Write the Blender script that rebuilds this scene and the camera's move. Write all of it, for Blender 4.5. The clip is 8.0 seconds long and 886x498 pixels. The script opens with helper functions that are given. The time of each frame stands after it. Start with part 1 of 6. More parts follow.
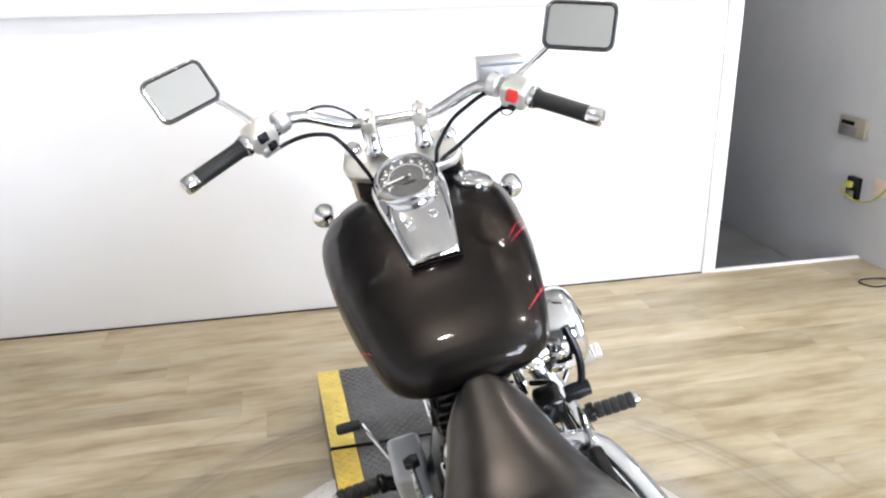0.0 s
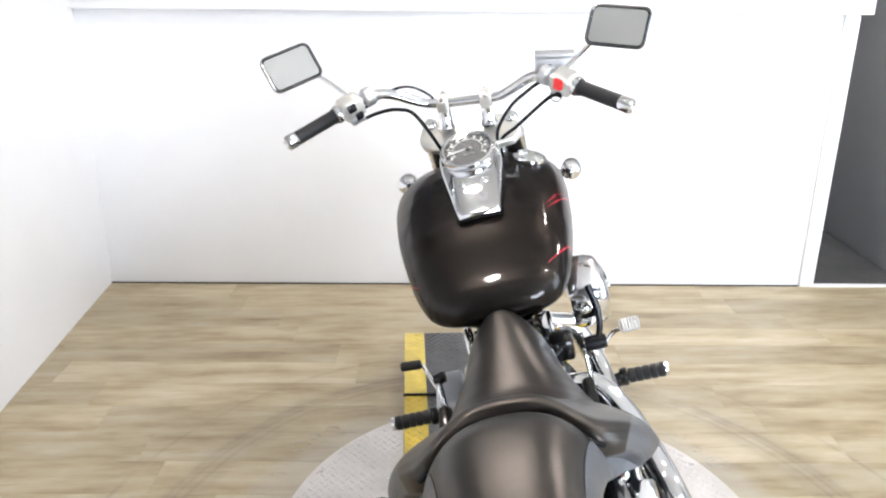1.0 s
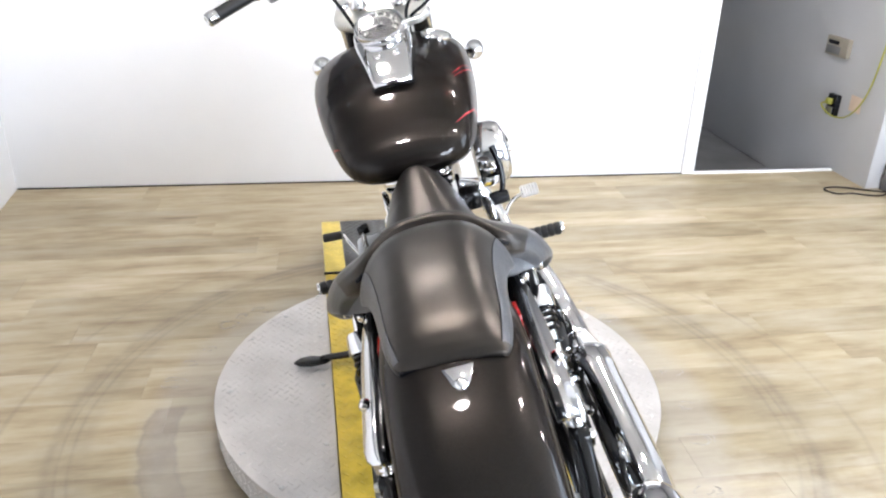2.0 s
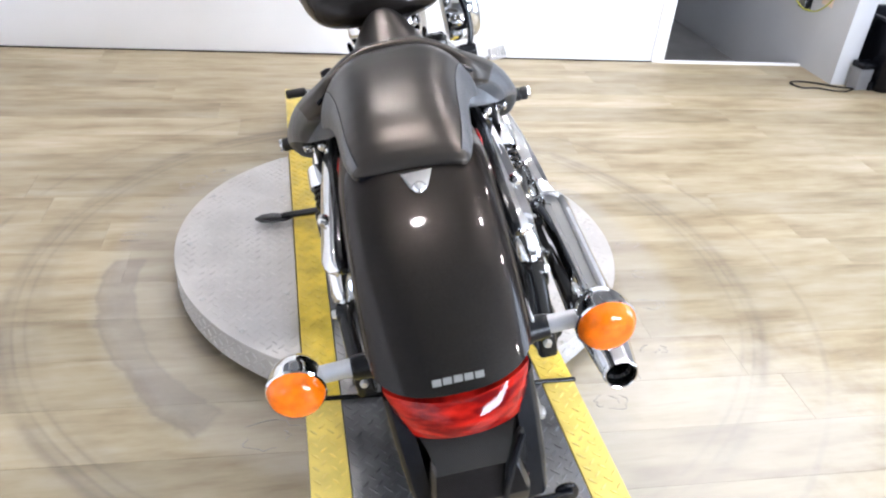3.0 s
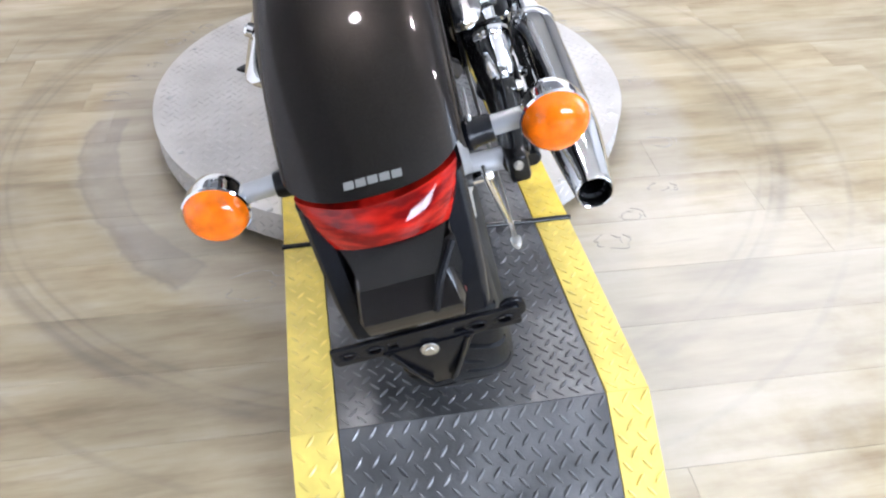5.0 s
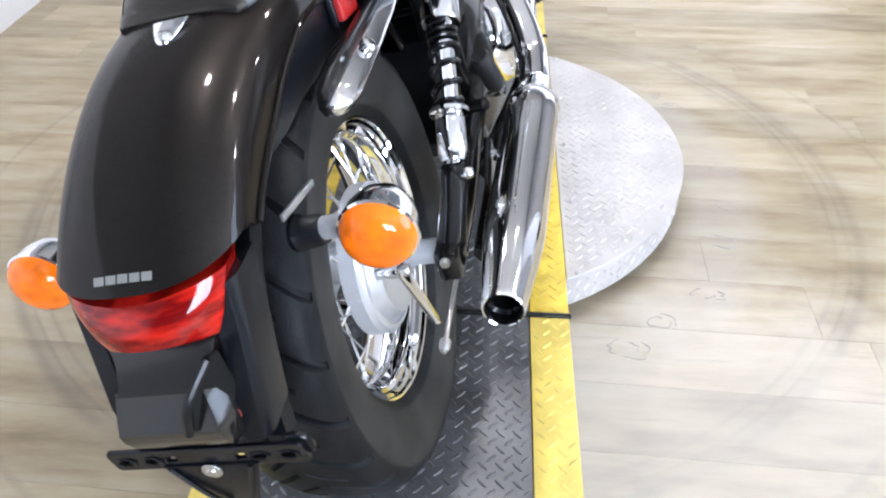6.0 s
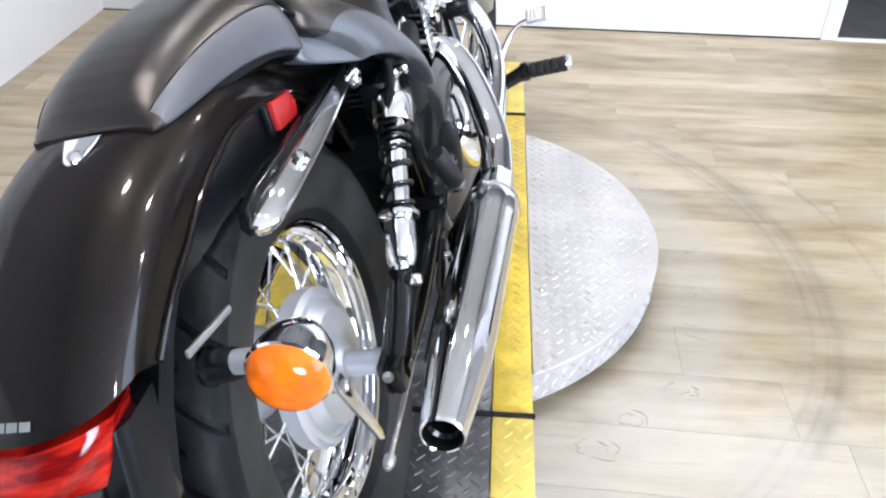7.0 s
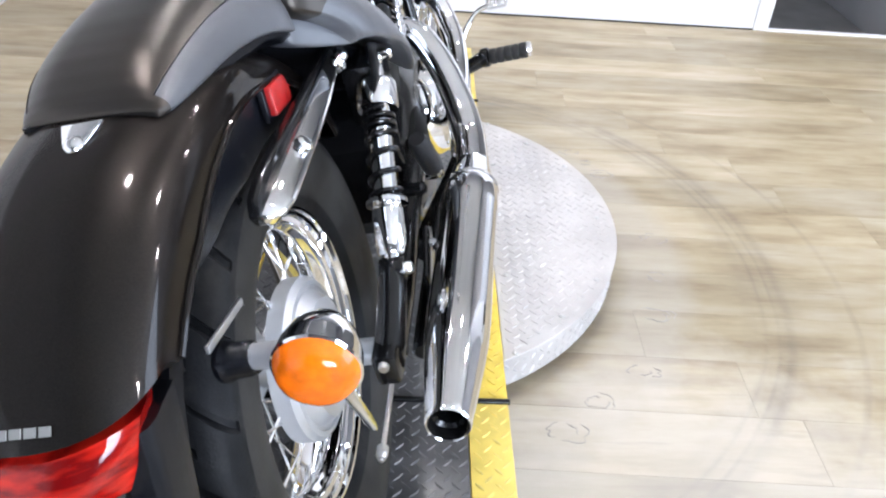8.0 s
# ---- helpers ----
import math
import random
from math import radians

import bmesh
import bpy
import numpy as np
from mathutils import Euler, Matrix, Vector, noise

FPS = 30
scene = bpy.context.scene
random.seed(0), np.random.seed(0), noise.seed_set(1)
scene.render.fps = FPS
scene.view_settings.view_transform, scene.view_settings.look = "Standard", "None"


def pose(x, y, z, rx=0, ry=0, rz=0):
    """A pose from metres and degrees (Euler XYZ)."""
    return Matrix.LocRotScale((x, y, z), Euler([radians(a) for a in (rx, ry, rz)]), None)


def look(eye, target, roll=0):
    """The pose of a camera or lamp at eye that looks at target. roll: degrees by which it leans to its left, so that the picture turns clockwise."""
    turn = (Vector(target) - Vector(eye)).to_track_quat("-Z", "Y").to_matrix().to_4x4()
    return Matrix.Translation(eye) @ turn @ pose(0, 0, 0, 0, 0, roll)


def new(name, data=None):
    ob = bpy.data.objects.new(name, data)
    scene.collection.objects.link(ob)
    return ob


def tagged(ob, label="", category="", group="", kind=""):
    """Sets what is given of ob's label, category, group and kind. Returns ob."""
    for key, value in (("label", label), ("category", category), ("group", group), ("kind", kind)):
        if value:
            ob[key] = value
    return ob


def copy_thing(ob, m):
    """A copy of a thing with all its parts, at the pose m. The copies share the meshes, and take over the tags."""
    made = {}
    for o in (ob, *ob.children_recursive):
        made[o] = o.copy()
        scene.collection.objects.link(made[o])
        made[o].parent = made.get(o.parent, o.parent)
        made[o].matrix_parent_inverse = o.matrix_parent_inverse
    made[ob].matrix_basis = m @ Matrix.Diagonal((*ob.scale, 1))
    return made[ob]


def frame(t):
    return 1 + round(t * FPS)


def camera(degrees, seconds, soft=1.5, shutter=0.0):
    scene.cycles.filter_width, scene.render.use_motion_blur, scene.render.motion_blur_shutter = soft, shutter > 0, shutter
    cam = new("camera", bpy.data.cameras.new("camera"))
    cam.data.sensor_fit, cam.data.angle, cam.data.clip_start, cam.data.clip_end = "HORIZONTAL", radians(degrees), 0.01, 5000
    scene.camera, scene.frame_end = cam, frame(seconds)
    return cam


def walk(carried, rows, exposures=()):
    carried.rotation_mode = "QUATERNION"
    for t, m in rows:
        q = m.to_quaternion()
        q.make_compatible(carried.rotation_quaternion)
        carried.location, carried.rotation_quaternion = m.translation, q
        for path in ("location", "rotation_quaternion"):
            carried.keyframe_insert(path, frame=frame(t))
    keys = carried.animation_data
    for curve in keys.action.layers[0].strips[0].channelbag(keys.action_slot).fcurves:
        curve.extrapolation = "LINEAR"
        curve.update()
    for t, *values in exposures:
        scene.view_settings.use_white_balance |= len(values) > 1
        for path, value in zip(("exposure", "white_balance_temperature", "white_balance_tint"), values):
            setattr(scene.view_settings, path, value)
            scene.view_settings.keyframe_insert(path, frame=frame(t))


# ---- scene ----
cam = camera(59.8, 8.0, soft=2.2)
PATH = [
    (0, (-0.446, -1.389, 1.556), (-0.012, 0.44, 0.873), -1.0),
    (0.5, (-0.345, -1.583, 1.559), (-0.211, 0.318, 0.952), 2.8),
    (1, (-0.305, -1.725, 1.549), (-0.215, 0.159, 0.885), 0.5),
    (1.5, (-0.34, -1.865, 1.524), (-0.089, -0.032, 0.765), -0.8),
    (2.8, (-0.362, -2.028, 1.393), (0.034, -0.347, 0.385), 4.4),
    (3, (-0.356, -2.031, 1.372), (0.049, -0.384, 0.312), 5.1),
    (3.5, (-0.346, -2.048, 1.324), (0.094, -0.48, 0.162), 6.6),
    (4, (-0.331, -2.065, 1.281), (0.113, -0.581, 0.016), 6.5),
    (4.2, (-0.327, -2.071, 1.266), (0.138, -0.622, -0.032), 7.4),
    (5.3, (-0.077, -1.976, 1.229), (0.136, -0.486, -0.087), -0.8),
    (5.5, (0.038, -1.947, 1.221), (0.173, -0.422, -0.065), 1.4),
    (6, (0.155, -1.888, 1.225), (0.033, -0.323, -0.014), -0.6),
    (6.5, (0.2, -1.822, 1.241), (0.123, -0.22, 0.047), 1.2),
    (7, (0.219, -1.797, 1.256), (0.101, -0.146, 0.134), 0.4),
    (7.5, (0.205, -1.79, 1.258), (0.043, -0.103, 0.196), -0.6),
    (8, (0.129, -1.79, 1.249), (0.199, -0.153, 0.103), 3.5),
]
walk(cam, [(t, look(eye, target, roll)) for t, eye, target, roll in PATH], [(0.0, 0.13, 6400, 13), (1.5, 0.20, 6400, 13), (3.0, 0.35, 6100, 15), (4.0, 0.30, 6100, 15), (5.5, 0.24, 5900, 15), (7.0, 0.18, 5950, 15), (8.0, 0.16, 6000, 15)])

# ---- world, lamps ----
world = bpy.data.worlds.new("world")
scene.world = world
world.use_nodes = True
wn = world.node_tree.nodes
sky = wn.new("ShaderNodeTexSky")
sky.sky_type, sky.sun_disc, sky.sun_elevation, sky.sun_rotation = "NISHITA", False, radians(35), radians(160)
wn["Background"].inputs[1].default_value = 0.10
world.node_tree.links.new(sky.outputs[0], wn["Background"].inputs[0])
scene.view_settings.exposure = 0.0

RAMP_TOP = 0.132
ROOM = pose(0, 0, 0, 0, 0, -2.2)          # the room stands slightly turned against the lift
CEIL = 3.3


def lamp_area(name, m, sx, sy, watts, colour):
    data = bpy.data.lights.new(name, "AREA")
    data.shape, data.size, data.size_y, data.energy, data.color = "RECTANGLE", sx, sy, watts, colour
    ob = new(name, data)
    ob.matrix_world = m
    return ob


# ---- materials ----
def mat(name, base=(0.5, 0.5, 0.5), rough=0.5, metal=0.0, coat=0.0, spec=0.5, bump=0.0, bump_scale=200.0, var=0.0, var_scale=8.0,
        trans=0.0, ior=1.45, aniso=0.0, rough_var=0.0, objrand=0.0):
    m = bpy.data.materials.new(name)
    m.use_nodes = True
    n, l = m.node_tree.nodes, m.node_tree.links
    b = n["Principled BSDF"]
    b.inputs["Base Color"].default_value = (*base, 1)
    b.inputs["Roughness"].default_value = rough
    b.inputs["Metallic"].default_value = metal
    b.inputs["Coat Weight"].default_value = coat
    b.inputs["Coat Roughness"].default_value = 0.04
    b.inputs["Specular IOR Level"].default_value = spec
    b.inputs["Transmission Weight"].default_value = trans
    b.inputs["IOR"].default_value = ior
    tc = n.new("ShaderNodeTexCoord")
    if var or objrand or rough_var:
        t1 = n.new("ShaderNodeTexNoise")
        t1.inputs["Scale"].default_value, t1.inputs["Detail"].default_value = var_scale, 6
        l.new(tc.outputs["Object"], t1.inputs["Vector"])
    if var or objrand:
        mix = n.new("ShaderNodeMix")
        mix.data_type, mix.blend_type = "RGBA", "MULTIPLY"
        mix.inputs["Factor"].default_value = 1.0
        mix.inputs["A"].default_value = (*base, 1)
        rr = n.new("ShaderNodeMapRange")
        rr.inputs["From Min"].default_value, rr.inputs["From Max"].default_value = 0.3, 0.7
        rr.inputs["To Min"].default_value, rr.inputs["To Max"].default_value = 1 - var, 1 + var
        l.new(t1.outputs["Fac"], rr.inputs["Value"])
        out = rr.outputs[0]
        if objrand:
            oi = n.new("ShaderNodeObjectInfo")
            r2 = n.new("ShaderNodeMapRange")
            r2.inputs["To Min"].default_value, r2.inputs["To Max"].default_value = 1 - objrand, 1 + objrand
            l.new(oi.outputs["Random"], r2.inputs["Value"])
            mu = n.new("ShaderNodeMath")
            mu.operation = "MULTIPLY"
            l.new(out, mu.inputs[0]), l.new(r2.outputs[0], mu.inputs[1])
            out = mu.outputs[0]
        l.new(out, mix.inputs["B"])
        l.new(mix.outputs["Result"], b.inputs["Base Color"])
    if rough_var:
        r3 = n.new("ShaderNodeMapRange")
        r3.inputs["To Min"].default_value, r3.inputs["To Max"].default_value = max(0.0, rough - rough_var), rough + rough_var
        l.new(t1.outputs["Fac"], r3.inputs["Value"])
        l.new(r3.outputs[0], b.inputs["Roughness"])
    if bump:
        t2 = n.new("ShaderNodeTexNoise")
        t2.inputs["Scale"].default_value, t2.inputs["Detail"].default_value = bump_scale, 4
        l.new(tc.outputs["Object"], t2.inputs["Vector"])
        bp = n.new("ShaderNodeBump")
        bp.inputs["Strength"].default_value, bp.inputs["Distance"].default_value = bump, 0.002
        l.new(t2.outputs["Fac"], bp.inputs["Height"])
        l.new(bp.outputs[0], b.inputs["Normal"])
    return m


def emitter(name, colour, strength):
    m = bpy.data.materials.new(name)
    m.use_nodes = True
    b = m.node_tree.nodes["Principled BSDF"]
    b.inputs["Base Color"].default_value = (0.8, 0.8, 0.8, 1)
    b.inputs["Emission Color"].default_value = (*colour, 1)
    b.inputs["Emission Strength"].default_value = strength
    return m


def paint_material():
    """Dark brown-black metallic lacquer under a clear coat, with fine flake."""
    m = mat("tank_paint", (0.0112, 0.0091, 0.0080), 0.36, 0.85, 0.45)
    n, l = m.node_tree.nodes, m.node_tree.links
    b = n["Principled BSDF"]
    tc = n.new("ShaderNodeTexCoord")
    v = n.new("ShaderNodeTexVoronoi")
    v.inputs["Scale"].default_value = 1800
    l.new(tc.outputs["Object"], v.inputs["Vector"])
    r = n.new("ShaderNodeMapRange")
    r.inputs["To Min"].default_value, r.inputs["To Max"].default_value = 0.6, 1.7
    l.new(v.outputs["Color"], r.inputs["Value"])
    mx = n.new("ShaderNodeMix")
    mx.data_type, mx.blend_type = "RGBA", "MULTIPLY"
    mx.inputs["Factor"].default_value = 1.0
    b.inputs["Coat Roughness"].default_value = 0.045
    b.inputs["Specular Tint"].default_value = (0.42, 0.37, 0.34, 1)
    mx.inputs["A"].default_value = (0.0112, 0.0091, 0.0080, 1)
    l.new(r.outputs[0], mx.inputs["B"])
    l.new(mx.outputs["Result"], b.inputs["Base Color"])
    return m


def wood_material():
    """Light oak vinyl plank: long grain, tone that changes from plank to plank, drag marks and rings worn round the turntable."""
    m = bpy.data.materials.new("vinyl_plank")
    m.use_nodes = True
    n, l = m.node_tree.nodes, m.node_tree.links
    b = n["Principled BSDF"]
    geo = n.new("ShaderNodeNewGeometry")
    oi = n.new("ShaderNodeObjectInfo")
    comb = n.new("ShaderNodeCombineXYZ")
    for k, f in (("X", 37.0), ("Y", 19.0)):
        mu = n.new("ShaderNodeMath")
        mu.operation = "MULTIPLY"
        mu.inputs[1].default_value = f
        l.new(oi.outputs["Random"], mu.inputs[0])
        l.new(mu.outputs[0], comb.inputs[k])
    add = n.new("ShaderNodeVectorMath")
    l.new(geo.outputs["Position"], add.inputs[0]), l.new(comb.outputs[0], add.inputs[1])

    def noise_tex(scale, stretch, detail, src):
        mp = n.new("ShaderNodeMapping")
        mp.inputs["Scale"].default_value = stretch
        mp.inputs["Rotation"].default_value = (0, 0, radians(2.2))
        t = n.new("ShaderNodeTexNoise")
        t.inputs["Scale"].default_value, t.inputs["Detail"].default_value, t.inputs["Roughness"].default_value = scale, detail, 0.6
        l.new(src, mp.inputs["Vector"]), l.new(mp.outputs[0], t.inputs["Vector"])
        return t.outputs["Fac"]

    grain = noise_tex(5.0, (0.50, 3.0, 1.0), 8, add.outputs[0])
    blotch = noise_tex(1.9, (0.9, 2.6, 1.0), 5, add.outputs[0])
    ramp = n.new("ShaderNodeValToRGB")
    ramp.color_ramp.elements[0].position, ramp.color_ramp.elements[0].color = 0.33, (0.185, 0.130, 0.070, 1)
    ramp.color_ramp.elements[1].position, ramp.color_ramp.elements[1].color = 0.66, (0.475, 0.418, 0.320, 1)
    e = ramp.color_ramp.elements.new(0.5)
    e.color = (0.366, 0.303, 0.193, 1)
    av = n.new("ShaderNodeMix")
    av.inputs["Factor"].default_value = 0.55
    l.new(grain, av.inputs["A"]), l.new(blotch, av.inputs["B"])
    l.new(av.outputs["Result"], ramp.inputs["Fac"])
    tone = n.new("ShaderNodeMapRange")
    tone.inputs["To Min"].default_value, tone.inputs["To Max"].default_value = 0.84, 1.10
    l.new(oi.outputs["Random"], tone.inputs["Value"])
    mx = n.new("ShaderNodeMix")
    mx.data_type, mx.blend_type = "RGBA", "MULTIPLY"
    mx.inputs["Factor"].default_value = 1.0
    l.new(ramp.outputs[0], mx.inputs["A"]), l.new(tone.outputs[0], mx.inputs["B"])
    # small dark flecks in the print
    fleck = noise_tex(10.0, (0.30, 3.6, 1.0), 5, add.outputs[0])
    fr = n.new("ShaderNodeMapRange")
    fr.inputs["From Min"].default_value, fr.inputs["From Max"].default_value = 0.58, 0.74
    fr.inputs["To Max"].default_value = 0.55
    l.new(fleck, fr.inputs["Value"])
    fm = n.new("ShaderNodeMix")
    fm.data_type = "RGBA"
    fm.inputs["B"].default_value = (0.20, 0.145, 0.09, 1)
    l.new(fr.outputs[0], fm.inputs["Factor"]), l.new(mx.outputs["Result"], fm.inputs["A"])
    mx = fm
    # worn rings round the turntable
    flat = n.new("ShaderNodeVectorMath")
    flat.operation = "MULTIPLY"
    flat.inputs[1].default_value = (1, 1, 0)
    l.new(geo.outputs["Position"], flat.inputs[0])
    ln = n.new("ShaderNodeVectorMath")
    ln.operation = "LENGTH"
    l.new(flat.outputs[0], ln.inputs[0])
    wob = noise_tex(1.6, (1, 1, 1), 3, geo.outputs["Position"])
    wm = n.new("ShaderNodeMath")
    wm.operation = "MULTIPLY_ADD"
    wm.inputs[1].default_value, wm.inputs[2].default_value = 0.032, -0.016
    l.new(wob, wm.inputs[0])
    ra = n.new("ShaderNodeMath")
    l.new(ln.outputs["Value"], ra.inputs[0]), l.new(wm.outputs[0], ra.inputs[1])
    cr = n.new("ShaderNodeValToRGB")
    els = cr.color_ramp.elements
    els[0].position, els[0].color = 0.0, (0, 0, 0, 1)
    els[1].position, els[1].color = 1.0, (0, 0, 0, 1)
    for p, v in ((0.30, 0.0), (0.336, 0.75), (0.346, 0.30), (0.37, 0.10), (0.47, 0.05), (0.505, 0.08), (0.515, 0.22), (0.525, 0.26), (0.530, 0.18), (0.534, 0.58), (0.539, 0.30), (0.547, 0.26), (0.551, 0.60), (0.556, 0.36), (0.562, 0.60), (0.568, 0.52), (0.573, 0.22), (0.590, 0.08), (0.645, 0.05), (0.651, 0.45), (0.655, 0.08), (0.70, 0.0)):
        k = els.new(p)
        k.color = (v, v, v, 1)
    half = n.new("ShaderNodeMath")
    half.operation = "MULTIPLY"
    half.inputs[1].default_value = 0.5
    l.new(ra.outputs[0], half.inputs[0]), l.new(half.outputs[0], cr.inputs["Fac"])
    scuff = noise_tex(3.5, (1, 1, 1), 8, geo.outputs["Position"])
    sr = n.new("ShaderNodeMapRange")
    sr.inputs["From Min"].default_value, sr.inputs["From Max"].default_value = 0.30, 0.60
    l.new(scuff, sr.inputs["Value"])
    am = n.new("ShaderNodeMath")
    am.operation = "MULTIPLY"
    l.new(cr.outputs[0], am.inputs[0]), l.new(sr.outputs[0], am.inputs[1])
    st = n.new("ShaderNodeMix")
    st.data_type = "RGBA"
    st.inputs["B"].default_value = (0.110, 0.090, 0.076, 1)
    l.new(am.outputs[0], st.inputs["Factor"]), l.new(mx.outputs["Result"], st.inputs["A"])
    # one long worn patch on the stand side, bent like the turntable's edge
    sep = n.new("ShaderNodeSeparateXYZ")
    l.new(geo.outputs["Position"], sep.inputs[0])
    neg = n.new("ShaderNodeMath")
    neg.operation = "MULTIPLY"
    neg.inputs[1].default_value = -1.0
    l.new(sep.outputs["X"], neg.inputs[0])
    at = n.new("ShaderNodeMath")
    at.operation = "ARCTAN2"
    l.new(sep.outputs["Y"], at.inputs[0]), l.new(neg.outputs[0], at.inputs[1])
    wig = noise_tex(7.0, (1, 1, 1), 4, geo.outputs["Position"])

    def band(src, mid, half, amount, soft):
        w1 = n.new("ShaderNodeMath")
        w1.operation = "MULTIPLY_ADD"
        w1.inputs[1].default_value, w1.inputs[2].default_value = amount, -amount / 2 - mid
        l.new(wig, w1.inputs[0])
        w2 = n.new("ShaderNodeMath")
        l.new(src, w2.inputs[0]), l.new(w1.outputs[0], w2.inputs[1])
        w3 = n.new("ShaderNodeMath")
        w3.operation = "ABSOLUTE"
        l.new(w2.outputs[0], w3.inputs[0])
        w4 = n.new("ShaderNodeMapRange")
        w4.inputs["From Min"].default_value, w4.inputs["From Max"].default_value = half + soft, half
        l.new(w3.outputs[0], w4.inputs["Value"])
        return w4.outputs[0]

    def times(a, c):
        m1 = n.new("ShaderNodeMath")
        m1.operation = "MULTIPLY"
        l.new(a, m1.inputs[0])
        if isinstance(c, float):
            m1.inputs[1].default_value = c
        else:
            l.new(c, m1.inputs[1])
        return m1.outputs[0]

    inside = times(band(ln.outputs["Value"], 0.835, 0.036, 0.08, 0.02), band(at.outputs[0], -0.36, 0.48, 0.10, 0.03))
    outer = times(band(ln.outputs["Value"], 0.835, 0.046, 0.08, 0.012), band(at.outputs[0], -0.36, 0.49, 0.10, 0.02))
    edge = n.new("ShaderNodeMath")
    edge.operation = "SUBTRACT"
    l.new(outer, edge.inputs[0]), l.new(inside, edge.inputs[1])
    mixa = n.new("ShaderNodeMix")
    mixa.data_type = "RGBA"
    mixa.inputs["B"].default_value = (0.14, 0.105, 0.088, 1)
    l.new(times(times(inside, sr.outputs[0]), 0.75), mixa.inputs["Factor"]), l.new(st.outputs["Result"], mixa.inputs["A"])
    mixb = n.new("ShaderNodeMix")
    mixb.data_type = "RGBA"
    mixb.inputs["B"].default_value = (0.10, 0.085, 0.08, 1)
    l.new(times(edge.outputs[0], 0.72), mixb.inputs["Factor"]), l.new(mixa.outputs["Result"], mixb.inputs["A"])
    # the band on which the turntable's feet have left a grey film
    greyed = band(ln.outputs["Value"], 0.79, 0.06, 0.07, 0.07)
    mixg = n.new("ShaderNodeMix")
    mixg.data_type = "RGBA"
    mixg.inputs["B"].default_value = (0.40, 0.385, 0.36, 1)
    l.new(times(greyed, 0.34), mixg.inputs["Factor"]), l.new(mixb.outputs["Result"], mixg.inputs["A"])
    mixb = mixg
    # a broad pale patch beside the ramp's foot
    at2 = n.new("ShaderNodeMath")
    at2.operation = "ARCTAN2"
    l.new(sep.outputs["Y"], at2.inputs[0]), l.new(sep.outputs["X"], at2.inputs[1])
    pale = times(band(ln.outputs["Value"], 1.12, 0.22, 0.45, 0.22), band(at2.outputs[0], -0.95, 0.30, 0.5, 0.30))
    mixc = n.new("ShaderNodeMix")
    mixc.data_type = "RGBA"
    mixc.inputs["B"].default_value = (0.58, 0.56, 0.52, 1)
    l.new(times(pale, 0.38), mixc.inputs["Factor"]), l.new(mixb.outputs["Result"], mixc.inputs["A"])
    l.new(mixc.outputs["Result"], b.inputs["Base Color"])
    rg = n.new("ShaderNodeMapRange")
    rg.inputs["To Min"].default_value, rg.inputs["To Max"].default_value = 0.32, 0.58
    l.new(scuff, rg.inputs["Value"]), l.new(rg.outputs[0], b.inputs["Roughness"])
    bp = n.new("ShaderNodeBump")
    bp.inputs["Strength"].default_value, bp.inputs["Distance"].default_value = 0.12, 0.001
    l.new(grain, bp.inputs["Height"]), l.new(bp.outputs[0], b.inputs["Normal"])
    return m


WHITE = mat("white_wall_paint", (0.80, 0.80, 0.81), 0.55, bump=0.15, bump_scale=90, var=0.02, var_scale=2)
COUNTER = mat("white_counter_paint", (0.82, 0.82, 0.83), 0.4, bump=0.08, bump_scale=60, var=0.015, var_scale=3)
CEILING = mat("ceiling_white", (0.78, 0.78, 0.77), 0.8, bump=0.3, bump_scale=40, var=0.04, var_scale=2)
CONCRETE = mat("grey_concrete", (0.16, 0.16, 0.165), 0.7, bump=0.3, bump_scale=30, var=0.15, var_scale=5)
GREYWALL = mat("grey_wall_paint", (0.47, 0.475, 0.49), 0.6, bump=0.15, bump_scale=90, var=0.05, var_scale=2)
WOOD = wood_material()
UNDER = mat("subfloor", (0.06, 0.05, 0.04), 0.8, var=0.1)
PAINT = paint_material()
CHROME = mat("chrome", (0.80, 0.80, 0.81), 0.045, 1.0, rough_var=0.02, var_scale=30)
DARKCHROME = mat("dark_chrome", (0.16, 0.16, 0.165), 0.16, 1.0, rough_var=0.05, var_scale=40)
CHROME_WORN = mat("chrome_worn", (0.72, 0.72, 0.72), 0.14, 1.0, bump=0.05, bump_scale=150, rough_var=0.06, var_scale=40)
ALLOY = mat("cast_alloy", (0.62, 0.63, 0.65), 0.33, 0.9, bump=0.12, bump_scale=250, var=0.08, var_scale=20)
STEEL = mat("zinc_steel", (0.55, 0.55, 0.54), 0.3, 1.0, bump=0.1, bump_scale=120, var=0.1, var_scale=25)
BLACKMET = mat("black_enamel", (0.005, 0.005, 0.0055), 0.18, 0.0, 0.1, 0.35, bump=0.05, bump_scale=80)
PLASTIC = mat("black_plastic", (0.0045, 0.005, 0.007), 0.27, 0.0, 0.0, 0.28, bump=0.12, bump_scale=400, var=0.15, var_scale=30)
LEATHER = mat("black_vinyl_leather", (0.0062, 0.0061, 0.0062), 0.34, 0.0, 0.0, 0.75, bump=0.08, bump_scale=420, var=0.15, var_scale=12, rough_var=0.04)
# matte side and wing vinyl, its grey raised to carry the window's light
SIDEVINYL = mat("matte_vinyl_lit_grey", (0.068, 0.071, 0.080), 0.38, 0.0, 0.0, 1.0, bump=0.25, bump_scale=600, var=0.12, var_scale=25)
